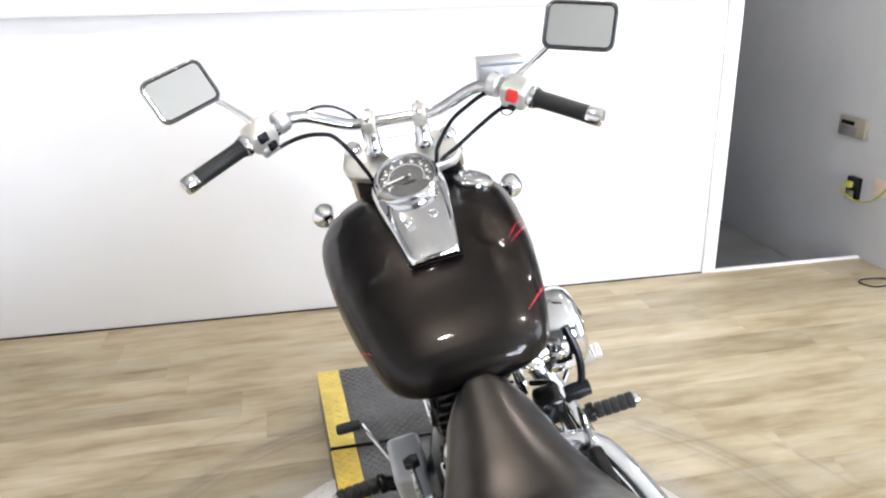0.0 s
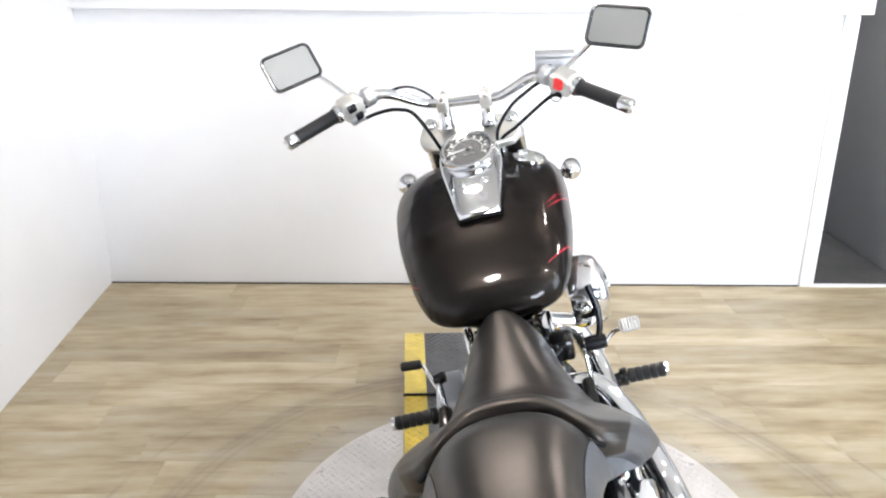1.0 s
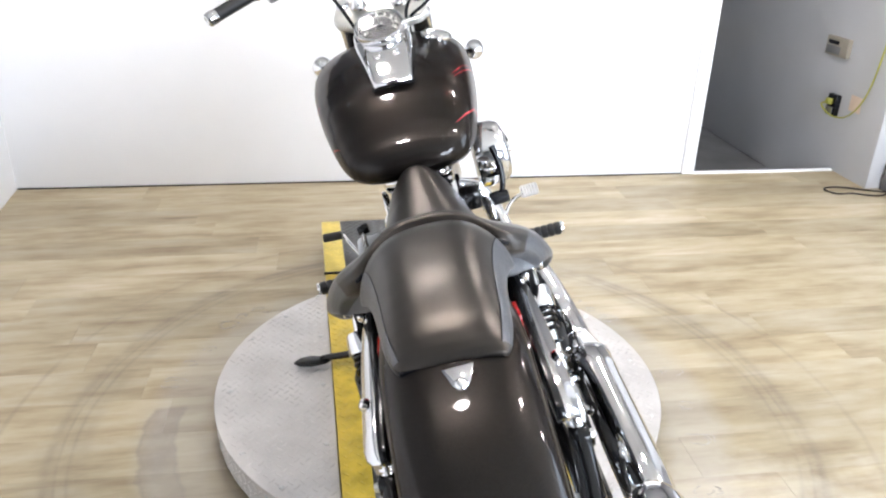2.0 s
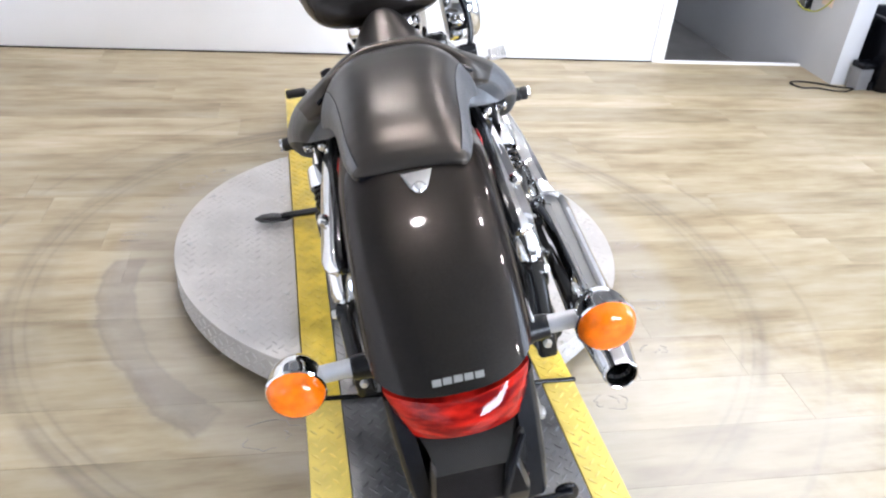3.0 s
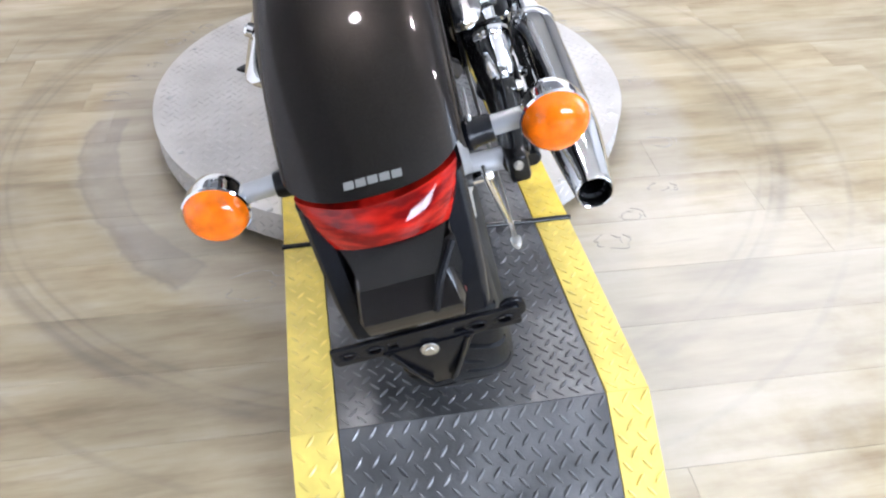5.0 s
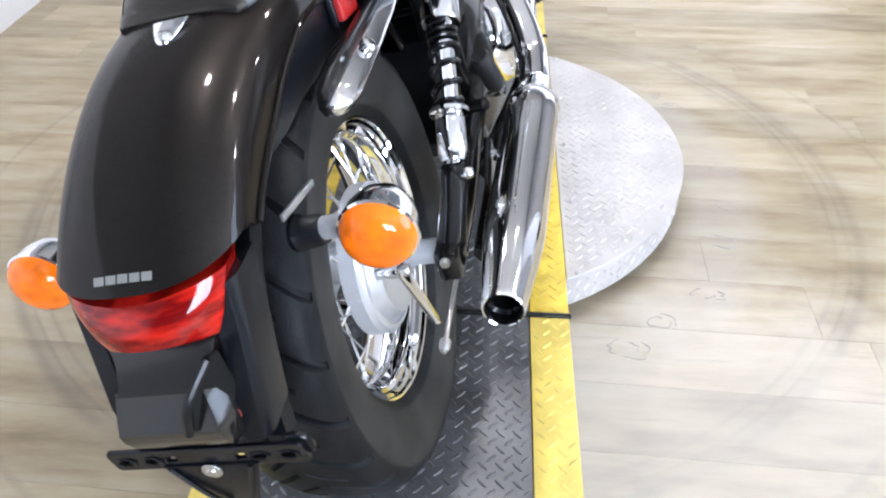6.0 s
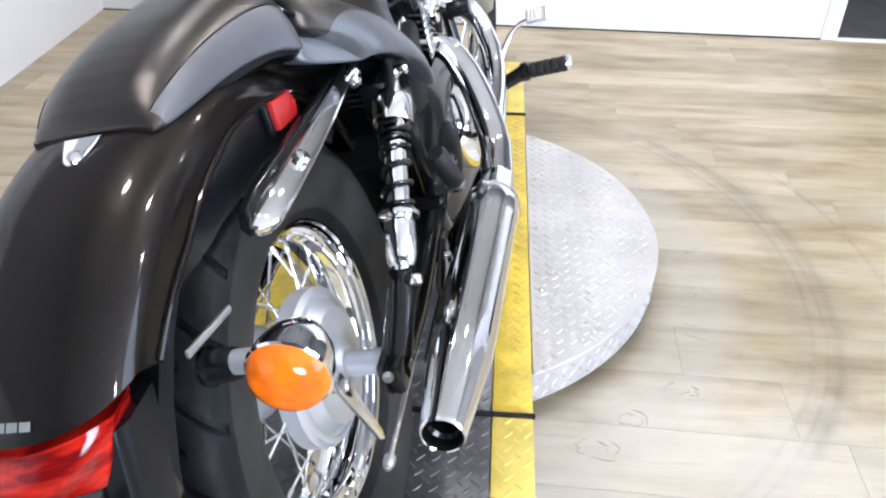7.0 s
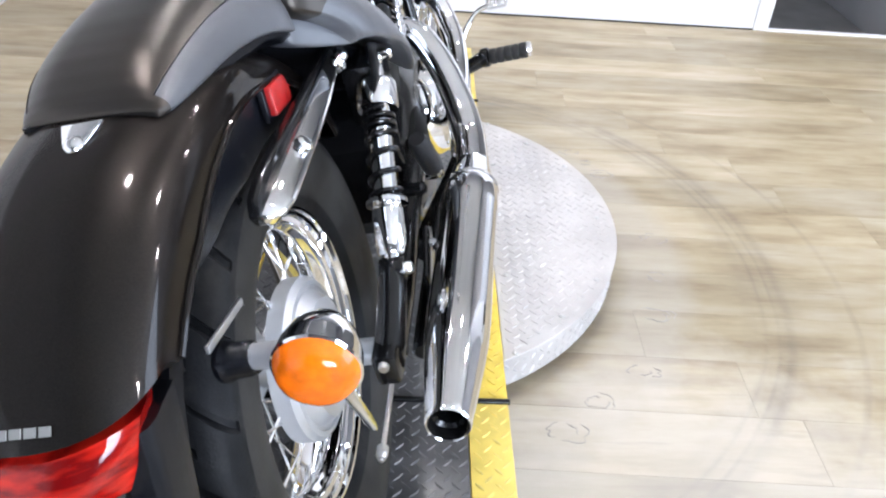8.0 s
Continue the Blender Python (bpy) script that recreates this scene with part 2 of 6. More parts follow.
WINGVINYL = mat("satin_vinyl_lit_grey", (0.066, 0.069, 0.078), 0.38, 0.0, 0.0, 1.0, bump=0.2, bump_scale=600, var=0.12, var_scale=25)
RUBBER = mat("tyre_rubber", (0.0065, 0.0068, 0.0078), 0.52, spec=0.16, bump=0.25, bump_scale=260, var=0.35, var_scale=22)
n, l = RUBBER.node_tree.nodes, RUBBER.node_tree.links
dust, dmix, dr = n.new("ShaderNodeTexNoise"), n.new("ShaderNodeMix"), n.new("ShaderNodeMapRange")
dust.inputs["Scale"].default_value, dust.inputs["Detail"].default_value, dust.inputs["Roughness"].default_value = 9.0, 8, 0.7
l.new(n["Texture Coordinate"].outputs["Object"], dust.inputs["Vector"])
dr.inputs["From Min"].default_value, dr.inputs["From Max"].default_value, dr.inputs["To Max"].default_value = 0.52, 0.78, 0.30
l.new(dust.outputs["Fac"], dr.inputs["Value"])
dmix.data_type = "RGBA"
dmix.inputs["B"].default_value = (0.075, 0.072, 0.065, 1)
old = n["Principled BSDF"].inputs["Base Color"].links[0].from_socket
l.new(dr.outputs[0], dmix.inputs["Factor"]), l.new(old, dmix.inputs["A"])
l.new(dmix.outputs["Result"], n["Principled BSDF"].inputs["Base Color"])
SIDEWALL = mat("dusty_tyre_sidewall", (0.024, 0.0232, 0.0216), 0.6, spec=0.2, bump=0.2, bump_scale=260, var=0.45, var_scale=9)
GRIP = mat("grip_rubber", (0.009, 0.009, 0.010), 0.5, bump=0.3, bump_scale=350)
ORANGE = mat("amber_lens", (0.94, 0.180, 0.001), 0.10, 0.0, 0.35, 0.35, trans=0.15, bump=0.12, bump_scale=60, var=0.28, var_scale=55)
CLEARLENS = mat("clear_signal_lens", (0.75, 0.72, 0.68), 0.08, 0.0, 0.6, trans=0.5, bump=0.2, bump_scale=120)
SILVER = mat("silver_lettering", (0.25, 0.25, 0.24), 0.4, 0.5)
REDLINE = mat("red_pinstripe", (0.50, 0.015, 0.03), 0.3, 0.0, 0.8)
REDREF = mat("red_reflector", (0.36, 0.012, 0.010), 0.2, 0.0, 0.2, bump=0.5, bump_scale=500, var=0.2, var_scale=60)
REDDULL = mat("dull_red_reflector", (0.15, 0.018, 0.012), 0.45, bump=0.4, bump_scale=500, var=0.2, var_scale=60)
REDSW = mat("red_switch", (0.75, 0.03, 0.03), 0.35)
PEARL = mat("white_silver_switchgear", (0.72, 0.71, 0.67), 0.28, 0.75, var=0.06, var_scale=30)
DIAL = mat("dial_black", (0.018, 0.019, 0.021), 0.45)
DIALWHITE = mat("dial_white", (0.75, 0.75, 0.72), 0.4)
GLASS = mat("gauge_glass", (1, 1, 1), 0.02, trans=1.0, ior=1.3)
MIRROR = mat("mirror_glass", (0.76, 0.76, 0.755), 0.012, 1.0)
DISCPLATE = mat("bare_tread_plate", (0.545, 0.525, 0.51), 0.46, 0.45, bump=0.2, bump_scale=120, var=0.16, var_scale=6, rough_var=0.1)
BLACKPLATE = mat("worn_black_tread_plate", (0.105, 0.105, 0.108), 0.33, 0.65, bump=0.15, bump_scale=150, var=0.35, var_scale=9, rough_var=0.1)
PLATEWORN = mat("tread_bars_worn_bare", (0.105, 0.105, 0.108), 0.42, 0.55, bump=0.1, bump_scale=200, var=0.5, var_scale=11)
DISCWORN = mat("disc_bars_worn", (0.53, 0.51, 0.495), 0.50, 0.45, var=0.18, var_scale=15)
DRUM = mat("cast_light_alloy", (0.50, 0.515, 0.54), 0.36, 0.55, bump=0.12, bump_scale=250, var=0.07, var_scale=20)
SOOT = mat("matte_black_casing", (0.004, 0.004, 0.004), 0.6, 0.0, 0.0, 0.2, bump=0.2, bump_scale=200, var=0.2, var_scale=20)
YELLOWWORN = mat("yellow_bars_worn", (0.66, 0.51, 0.12), 0.36, var=0.25, var_scale=20)
YELLOW = mat("yellow_safety_paint", (0.64, 0.50, 0.11), 0.42, bump=0.15, bump_scale=130, var=0.22, var_scale=14, rough_var=0.08)
YELLOW_DARK = mat("yellow_deck_paint", (0.60, 0.435, 0.05), 0.42, bump=0.15, bump_scale=130, var=0.25, var_scale=18, rough_var=0.08)
LEATHER.node_tree.nodes["Principled BSDF"].inputs["Specular Tint"].default_value = (1.0, 0.87, 0.76, 1)
GLOWWARM = emitter("lamp_glow", (1.0, 0.935, 0.855), 640)
DIMWALL = mat("dim_grey_wall_paint", (0.14, 0.14, 0.145), 0.6, bump=0.15, bump_scale=90, var=0.05, var_scale=2)
# top of the white wall, greyed so that glossy paint reflects it darker
UPPER = mat("upper_wall_darkened", (0.33, 0.33, 0.335), 0.7, bump=0.2, bump_scale=60, var=0.05, var_scale=2)
GLOWDAY = emitter("daylight_backdrop", (0.90, 0.94, 1.0), 7)


# ---- mesh helpers ----
def part(name, bm, material, parent=None, label="", sharp=35.0, m=None):
    """Links a bmesh as one mesh object under a thing or a part."""
    if m is not None:
        bmesh.ops.transform(bm, matrix=m, verts=bm.verts)
    bmesh.ops.recalc_face_normals(bm, faces=bm.faces)
    me = bpy.data.meshes.new(name)
    bm.to_mesh(me)
    bm.free()
    me.materials.append(material)
    me.shade_smooth()
    me.set_sharp_from_angle(angle=radians(sharp))
    ob = new(name, me)
    if parent is not None:
        ob.parent = parent
    if label:
        ob["label"] = label
    return ob


def bevelled(bm, width, segments=2, angle=30):
    if width > 0:
        edges = [e for e in bm.edges if len(e.link_faces) == 2 and e.calc_face_angle(0) > radians(angle)]
        bmesh.ops.bevel(bm, geom=edges, offset=width, segments=segments, affect="EDGES", profile=0.5, clamp_overlap=True)
    return bm


def box(sx, sy, sz, at=(0, 0, 0), bevel=0.0, m=None, segments=2):
    bm = bmesh.new()
    bmesh.ops.create_cube(bm, size=1.0)
    bmesh.ops.scale(bm, vec=(sx, sy, sz), verts=bm.verts)
    bevelled(bm, bevel, segments)
    bmesh.ops.transform(bm, matrix=Matrix.Translation(at) @ (m or Matrix()), verts=bm.verts)
    return bm


def loft(rings, caps=True, closed=True):
    """Skins rings of points, all of one length."""
    bm = bmesh.new()
    rows = [[bm.verts.new(p) for p in r] for r in rings]
    n = len(rows[0])
    for a, b in zip(rows, rows[1:]):
        for i in range(n if closed else n - 1):
            j = (i + 1) % n
            bm.faces.new((a[i], a[j], b[j], b[i]))
    if caps and closed:
        bm.faces.new(rows[0])
        bm.faces.new(rows[-1])
    return bm


def smooth_path(pts, steps=6):
    """A Catmull-Rom line through the points."""
    pts = [Vector(p) for p in pts]
    ext = [2 * pts[0] - pts[1], *pts, 2 * pts[-1] - pts[-2]]
    out = []
    for i in range(1, len(ext) - 2):
        p0, p1, p2, p3 = ext[i - 1:i + 3]
        for k in range(steps):
            t = k / steps
            out.append(0.5 * (2 * p1 + (p2 - p0) * t + (2 * p0 - 5 * p1 + 4 * p2 - p3) * t * t + (3 * p1 - p0 - 3 * p2 + p3) * t ** 3))
    out.append(pts[-1])
    return out


def sweep(pts, radius, seg=12, steps=6):
    """A tube along a smooth line; radius: a number or one for each point of pts."""
    line = smooth_path(pts, steps) if steps > 1 else [Vector(p) for p in pts]
    n = len(line)
    if isinstance(radius, (int, float)):
        rad = [radius] * n
    else:
        rad = [float(v) for v in np.interp(np.linspace(0, len(radius) - 1, n), range(len(radius)), radius)]
    rings, side = [], None
    for i, p in enumerate(line):
        d = (line[min(i + 1, n - 1)] - line[max(i - 1, 0)]).normalized()
        if side is None:
            side = d.orthogonal().normalized()
        side = (side - d * side.dot(d)).normalized()
        up = d.cross(side)
        rings.append([p + rad[i] * (math.cos(a) * side + math.sin(a) * up) for a in (2 * math.pi * k / seg for k in range(seg))])
    return loft(rings)


def axis_matrix(at, axis):
    return Matrix.Translation(at) @ Vector(axis).to_track_quat("Z", "Y").to_matrix().to_4x4()


def lathe(profile, at=(0, 0, 0), axis=(0, 0, 1), seg=32, closed=False):
    """Turns a profile of (radius, height) about an axis."""
    bm = bmesh.new()
    rows = []
    for r, h in profile:
        if r < 1e-6:
            rows.append([bm.verts.new((0, 0, h))])
        else:
            rows.append([bm.verts.new((r * math.cos(2 * math.pi * k / seg), r * math.sin(2 * math.pi * k / seg), h)) for k in range(seg)])
    pairs = list(zip(rows, rows[1:])) + ([(rows[-1], rows[0])] if closed else [])
    for a, b in pairs:
        for k in range(seg):
            j = (k + 1) % seg
            if len(a) == 1 and len(b) > 1:
                bm.faces.new((a[0], b[j], b[k]))
            elif len(b) == 1 and len(a) > 1:
                bm.faces.new((a[k], a[j], b[0]))
            elif len(a) > 1:
                bm.faces.new((a[k], a[j], b[j], b[k]))
    bmesh.ops.transform(bm, matrix=axis_matrix(at, axis), verts=bm.verts)
    return bm


def rod(a, b, r, seg=12, cap=0.0):
    """A straight rod from a to b with slightly rounded ends."""
    a, b = Vector(a), Vector(b)
    h = (b - a).length
    c = cap or min(r * 0.25, h * 0.2)
    return lathe([(0, 0), (r - c, 0), (r, c), (r, h - c), (r - c, h), (0, h)], a, b - a, seg)


def prism(outline, depth, m=None, bevel=0.0, segments=2):
    """A flat outline in x, y pushed up by depth along z, then placed by m."""
    bm = bmesh.new()
    lo = [bm.verts.new((x, y, 0)) for x, y in outline]
    hi = [bm.verts.new((x, y, depth)) for x, y in outline]
    bm.faces.new(lo)
    bm.faces.new(hi)
    for i in range(len(lo)):
        j = (i + 1) % len(lo)
        bm.faces.new((lo[i], lo[j], hi[j], hi[i]))
    bmesh.ops.recalc_face_normals(bm, faces=bm.faces)
    bevelled(bm, bevel, segments)
    if m is not None:
        bmesh.ops.transform(bm, matrix=m, verts=bm.verts)
    return bm


def joined(*bms):
    """One bmesh from several."""
    out = bmesh.new()
    for b in bms:
        me = bpy.data.meshes.new("tmp")
        b.to_mesh(me)
        b.free()
        out.from_mesh(me)
        bpy.data.meshes.remove(me)
    return out


def rounded_rect(w, h, r, n=5):
    pts = []
    for cx, cy, a0 in ((w / 2 - r, h / 2 - r, 0), (-w / 2 + r, h / 2 - r, 90), (-w / 2 + r, -h / 2 + r, 180), (w / 2 - r, -h / 2 + r, 270)):
        for k in range(n + 1):
            a = radians(a0 + 90 * k / n)
            pts.append((cx + r * math.cos(a), cy + r * math.sin(a)))
    return pts


def frame_matrix(at, xdir, ydir):
    """A pose whose x and y run along the two directions."""
    x = Vector(xdir).normalized()
    z = x.cross(Vector(ydir)).normalized()
    y = z.cross(x)
    m = Matrix((x, y, z)).transposed().to_4x4()
    m.translation = Vector(at)
    return m


def lerp_table(rows, y):
    """Smooth interpolation in a table of (key, values ...)."""
    ks = [r[0] for r in rows]
    return [float(np.interp(y, ks, [r[i] for r in rows])) for i in range(1, len(rows[0]))]


# ---- the room ----
def structure(name, bm, material, label, m=ROOM, sharp=35):
    return tagged(part(name, bm, material, None, label, sharp, m), kind="structure")


LEFT_X, COUNTER_Y, COUNTER_END, PASS_X, BACK_Y, RIGHT_X = -1.969, 2.094, 1.780, 2.645, -5.2, 4.4

floor = structure("floor", box(RIGHT_X - LEFT_X, 2.105 - BACK_Y, 0.05, ((RIGHT_X + LEFT_X) / 2, (2.105 + BACK_Y) / 2, -0.031)), UNDER,
                  "light oak vinyl plank floor, scuffed round the lift")
structure("ground", box(RIGHT_X - LEFT_X + 1, 8 - 2.10, 0.05, ((RIGHT_X + LEFT_X) / 2, (8 + 2.12) / 2, -0.245)), CONCRETE, "dim grey floor of the passage behind the counter")
structure("wall_left", box(0.12, 9 - BACK_Y, 1.86, (-0.06, (3.5 + BACK_Y) / 2 - 2.0, 0.64), 0.004), WHITE, "plain white painted wall", ROOM @ pose(LEFT_X, COUNTER_Y, 0, 0, 0, 4.4))
# out of view; its grey stands for the light falling off upwards
structure("wall_left_upper", box(0.11, 9 - BACK_Y, CEIL - 1.56, (-0.065, (3.5 + BACK_Y) / 2 - 2.0, CEIL / 2 + 0.79)), UPPER, "unseen upper part of the white wall, darkened in its colour", ROOM @ pose(LEFT_X, COUNTER_Y, 0, 0, 0, 4.4))
structure("wall_back_of_counter", box(RIGHT_X - LEFT_X + 0.6, 0.12, CEIL + 0.22, ((RIGHT_X + LEFT_X) / 2, 5.4, CEIL / 2 - 0.11), 0.004), GREYWALL, "grey painted wall behind the counter")
sy0, sy1, sz0, sz1 = -2.7, 0.5, 0.45, 2.6
side = joined(box(0.12, sy0 - BACK_Y, CEIL, (RIGHT_X + 0.06, (sy0 + BACK_Y) / 2, CEIL / 2)), box(0.12, 8 - sy1, CEIL, (RIGHT_X + 0.06, (8 + sy1) / 2, CEIL / 2)),
              box(0.12, sy1 - sy0, sz0, (RIGHT_X + 0.06, (sy0 + sy1) / 2, sz0 / 2)), box(0.12, sy1 - sy0, CEIL - sz1, (RIGHT_X + 0.06, (sy0 + sy1) / 2, (CEIL + sz1) / 2)))
structure("wall_right", side, GREYWALL, "grey painted wall with a row of shop windows")
win2 = tagged(new("window_2"), "long shop window with white frames", "window", kind="structure")
win2.matrix_world = ROOM
for k in range(5):
    part("window_frame", box(0.07, 0.06, sz1 - sz0, (RIGHT_X + 0.05, sy0 + 0.03 + k * (sy1 - sy0 - 0.06) / 4, (sz0 + sz1) / 2), 0.006), COUNTER, win2)
for cz in (sz0 + 0.03, sz1 - 0.03):
    part("window_frame", box(0.066, sy1 - sy0 - 0.12, 0.06, (RIGHT_X + 0.05, (sy0 + sy1) / 2, cz), 0.006), COUNTER, win2)
lamp_area("window_daylight", ROOM @ look((RIGHT_X + 0.11, (sy0 + sy1) / 2, (sz0 + sz1) / 2), (0, (sy0 + sy1) / 2, (sz0 + sz1) / 2 - 0.8), 90), sy1 - sy0, sz1 - sz0, 150, (0.76, 0.88, 1.0))
structure("ceiling", box(RIGHT_X - LEFT_X + 0.3, 8.2 - BACK_Y, 0.1, ((RIGHT_X + LEFT_X) / 2, (8 + BACK_Y) / 2, CEIL + 0.05)), CEILING, "white painted ceiling with hanging round lamps")
# wall beside the passage
structure("wall_passage", box(0.12, 3.74, CEIL + 0.22, (PASS_X + 0.085, 1.775 + 1.87, CEIL / 2 - 0.11), 0.005), GREYWALL, "light wall beside the passage behind the counter")
structure("wall_beyond", box(RIGHT_X - PASS_X - 0.145, 0.12, CEIL, ((RIGHT_X + PASS_X + 0.145) / 2, 2.45, CEIL / 2), 0.004), WHITE, "white wall at the far side of the passage")
structure("trim", box(PASS_X + 0.02 - COUNTER_END, 0.03, 0.012, ((PASS_X + 0.02 + COUNTER_END) / 2, COUNTER_Y + 0.005, 0.004), 0.003), COUNTER, "white threshold strip on the floor")
structure("trim_riser", box(PASS_X + 0.02 - COUNTER_END, 0.02, 0.26, ((PASS_X + 0.02 + COUNTER_END) / 2, COUNTER_Y + 0.024, -0.14)), CONCRETE, "low concrete riser below the threshold")
# back wall with a window
wx0, wx1, wz0, wz1 = 0.9, 3.3, 0.85, 2.3
back = box(wx0 - LEFT_X, 0.15, CEIL, ((wx0 + LEFT_X) / 2, BACK_Y - 0.075, CEIL / 2))
back = joined(back, box(RIGHT_X - wx1, 0.15, CEIL, ((wx1 + RIGHT_X) / 2, BACK_Y - 0.075, CEIL / 2)),
              box(wx1 - wx0, 0.15, wz0, ((wx0 + wx1) / 2, BACK_Y - 0.075, wz0 / 2)),
              box(wx1 - wx0, 0.15, CEIL - wz1, ((wx0 + wx1) / 2, BACK_Y - 0.075, (CEIL + wz1) / 2)))
structure("wall_back", back, DIMWALL, "dim grey wall with a wide shop window")
win = tagged(new("window_1"), "wide shop window with white frame and one mullion", "window", kind="structure")
win.matrix_world = ROOM
for i, (cx, w) in enumerate(((wx0 + 0.03, 0.06), ((wx0 + wx1) / 2, 0.06), (wx1 - 0.03, 0.06))):
    part("window_frame", box(w, 0.08, wz1 - wz0, (cx, BACK_Y - 0.05, (wz0 + wz1) / 2), 0.006), COUNTER, win)
for cz in (wz0 + 0.03, wz1 - 0.03):
    part("window_frame", box(wx1 - wx0 - 0.12, 0.074, 0.06, ((wx0 + wx1) / 2, BACK_Y - 0.05, cz), 0.006), COUNTER, win)
lamp_area("back_window_daylight", ROOM @ look(((wx0 + wx1) / 2, BACK_Y - 0.12, (wz0 + wz1) / 2), ((wx0 + wx1) / 2 - 0.8, 0, 0.6)), wx1 - wx0, wz1 - wz0, 230, (0.80, 0.90, 1.0))
tagged(part("backdrop", box(7, 0.02, 5, (0.8, BACK_Y - 1.6, 1.9)), GLOWDAY, None, "pale daylight outside the window", m=ROOM), kind="structure")

# counter
counter = tagged(new("counter"), "tall white reception counter with a thick overhanging top", "counter")
counter.matrix_world = ROOM
CH = 1.475
part("front_panel", box(COUNTER_END - LEFT_X - 0.02, 0.05, CH - 0.075, ((COUNTER_END + LEFT_X) / 2 - 0.012, COUNTER_Y + 0.025, (CH - 0.075) / 2), 0.003), COUNTER, counter)
part("end_panel", box(0.05, 0.55, CH - 0.075, (COUNTER_END - 0.027, COUNTER_Y + 0.325 + 0.003, (CH - 0.075) / 2), 0.003), COUNTER, counter)
part("corner_post", box(0.075, 0.012, CH - 0.08, (COUNTER_END - 0.036, COUNTER_Y - 0.007, (CH - 0.08) / 2 + 0.002), 0.003), COUNTER, counter)
part("countertop", box(COUNTER_END - LEFT_X + 0.045, 0.72, 0.075, ((COUNTER_END + LEFT_X) / 2 + 0.0225, COUNTER_Y + 0.315, CH - 0.0375), 0.005), COUNTER, counter)
part("baseboard_gap", box(COUNTER_END - LEFT_X - 0.03, 0.006, 0.007, ((COUNTER_END + LEFT_X) / 2 - 0.012, COUNTER_Y - 0.002, 0.0035), 0.001), PLASTIC, counter, "dark joint along the foot of the panel")


# ---- ceiling lamps ----
LAMP_Z = 2.95


def ceiling_lamp(x, y):
    ob = tagged(new("ceiling_lamp"), "round hanging ceiling lamp with a white shade and glass globe", "lamp", "ceiling lamps")
    ob.matrix_world = ROOM @ pose(x, y, CEIL)
    part("canopy", lathe([(0, 0), (0.06, 0), (0.055, -0.02), (0.01, -0.03), (0, -0.03)], seg=24), COUNTER, ob)
    part("stem", rod((0, 0, -0.03), (0, 0, LAMP_Z - CEIL + 0.064), 0.008, 10), CHROME_WORN, ob)
    part("shade", lathe([(0.012, 0.095), (0.050, 0.085), (0.078, 0.055), (0.088, 0.0), (0.091, -0.048), (0.094, -0.048), (0.091, 0.004), (0.081, 0.060), (0.052, 0.091), (0.012, 0.101)], (0, 0, LAMP_Z - CEIL), seg=32, closed=True), COUNTER, ob, "white metal shade")
    part("globe", lathe([(0, 0.050), (0.020, 0.0455), (0.036, 0.032), (0.046, 0.0135), (0.048, 0), (0.046, -0.0135), (0.036, -0.032), (0.020, -0.0455), (0, -0.050)], (0, 0, LAMP_Z - CEIL), seg=28), GLOWWARM, ob)
    return ob


lamp0 = ceiling_lamp(-0.72, -0.55)
for x, y in ((0.85, -0.55), (2.40, -0.55), (-0.72, 1.15), (0.85, 1.15), (2.40, 1.15), (2.40, -2.3)):
    copy_thing(lamp0, ROOM @ pose(x, y, CEIL))


# ---- the turntable lift ----
DISC_R, HALF, STRIP = 0.669, 0.322, 0.082
DISC_Z, SKIRT_Z = 0.120, 0.036
SEAM, FRONT_END, BEND, FOOT = 0.716, 1.232, -1.21, -1.375


def lozenges(name, cells, material, parent, length=0.0245, width=0.0062, high=0.0019):
    """Raised bars of tread plate: cells of (origin, along, across, up, flip)."""
    verts, faces = [], []
    for o, u, v, w, flip in cells:
        s = 1 if flip else -1
        d = (u + s * v) * 0.70711
        e = (u - s * v) * 0.70711
        k = len(verts)
        for a, b in ((-1, 0), (-0.35, 1), (0.35, 1), (1, 0), (0.35, -1), (-0.35, -1)):
            verts.append(o + d * (a * length / 2) + e * (b * width / 2))
        for a, b in ((-0.72, 0), (0.72, 0)):
            verts.append(o + d * (a * length / 2) + w * high)
        faces += [(k, k + 1, k + 6), (k + 1, k + 2, k + 7, k + 6), (k + 2, k + 3, k + 7), (k + 3, k + 4, k + 7), (k + 4, k + 5, k + 6, k + 7), (k + 5, k, k + 6)]
    me = bpy.data.meshes.new(name)
    me.from_pydata(verts, [], faces)
    me.materials.append(material)
    ob = new(name, me)
    ob.parent = parent
    ob["kind"] = "stuff"
    return ob


def tread_cells(x0, x1, y0, y1, inside=None, z=RAMP_TOP, pitch=0.030, slope=0.0):
    """Bars of tread plate: one slant on a lattice, the other slant half a step on."""
    out = []
    nx, ny = max(1, round((x1 - x0) / pitch)), max(1, round((y1 - y0) / pitch / 1.15))
    dx, dy = (x1 - x0) / nx, (y1 - y0) / ny
    for i in range(nx):
        for j in range(ny):
            for flip in (0, 1):
                x, y = x0 + (i + 0.28 + 0.5 * flip) * dx, y0 + (j + 0.28 + 0.5 * flip) * dy
                if inside is None or inside(x, y):
                    out.append((Vector((x, y, z + slope * (y - y1))), Vector((1, 0, 0)), Vector((0, 1, slope)), Vector((0, 0, 1)), flip))
    return out


RELIEF = {"worn_black_tread_plate": PLATEWORN, "bare_tread_plate": DISCWORN, "yellow_safety_paint": YELLOWWORN, "yellow_deck_paint": YELLOW_DARK}
lift = tagged(new("turntable_lift"), "round steel turntable lift crossed by a ramp with yellow edges", "lift")
IN = HALF - STRIP


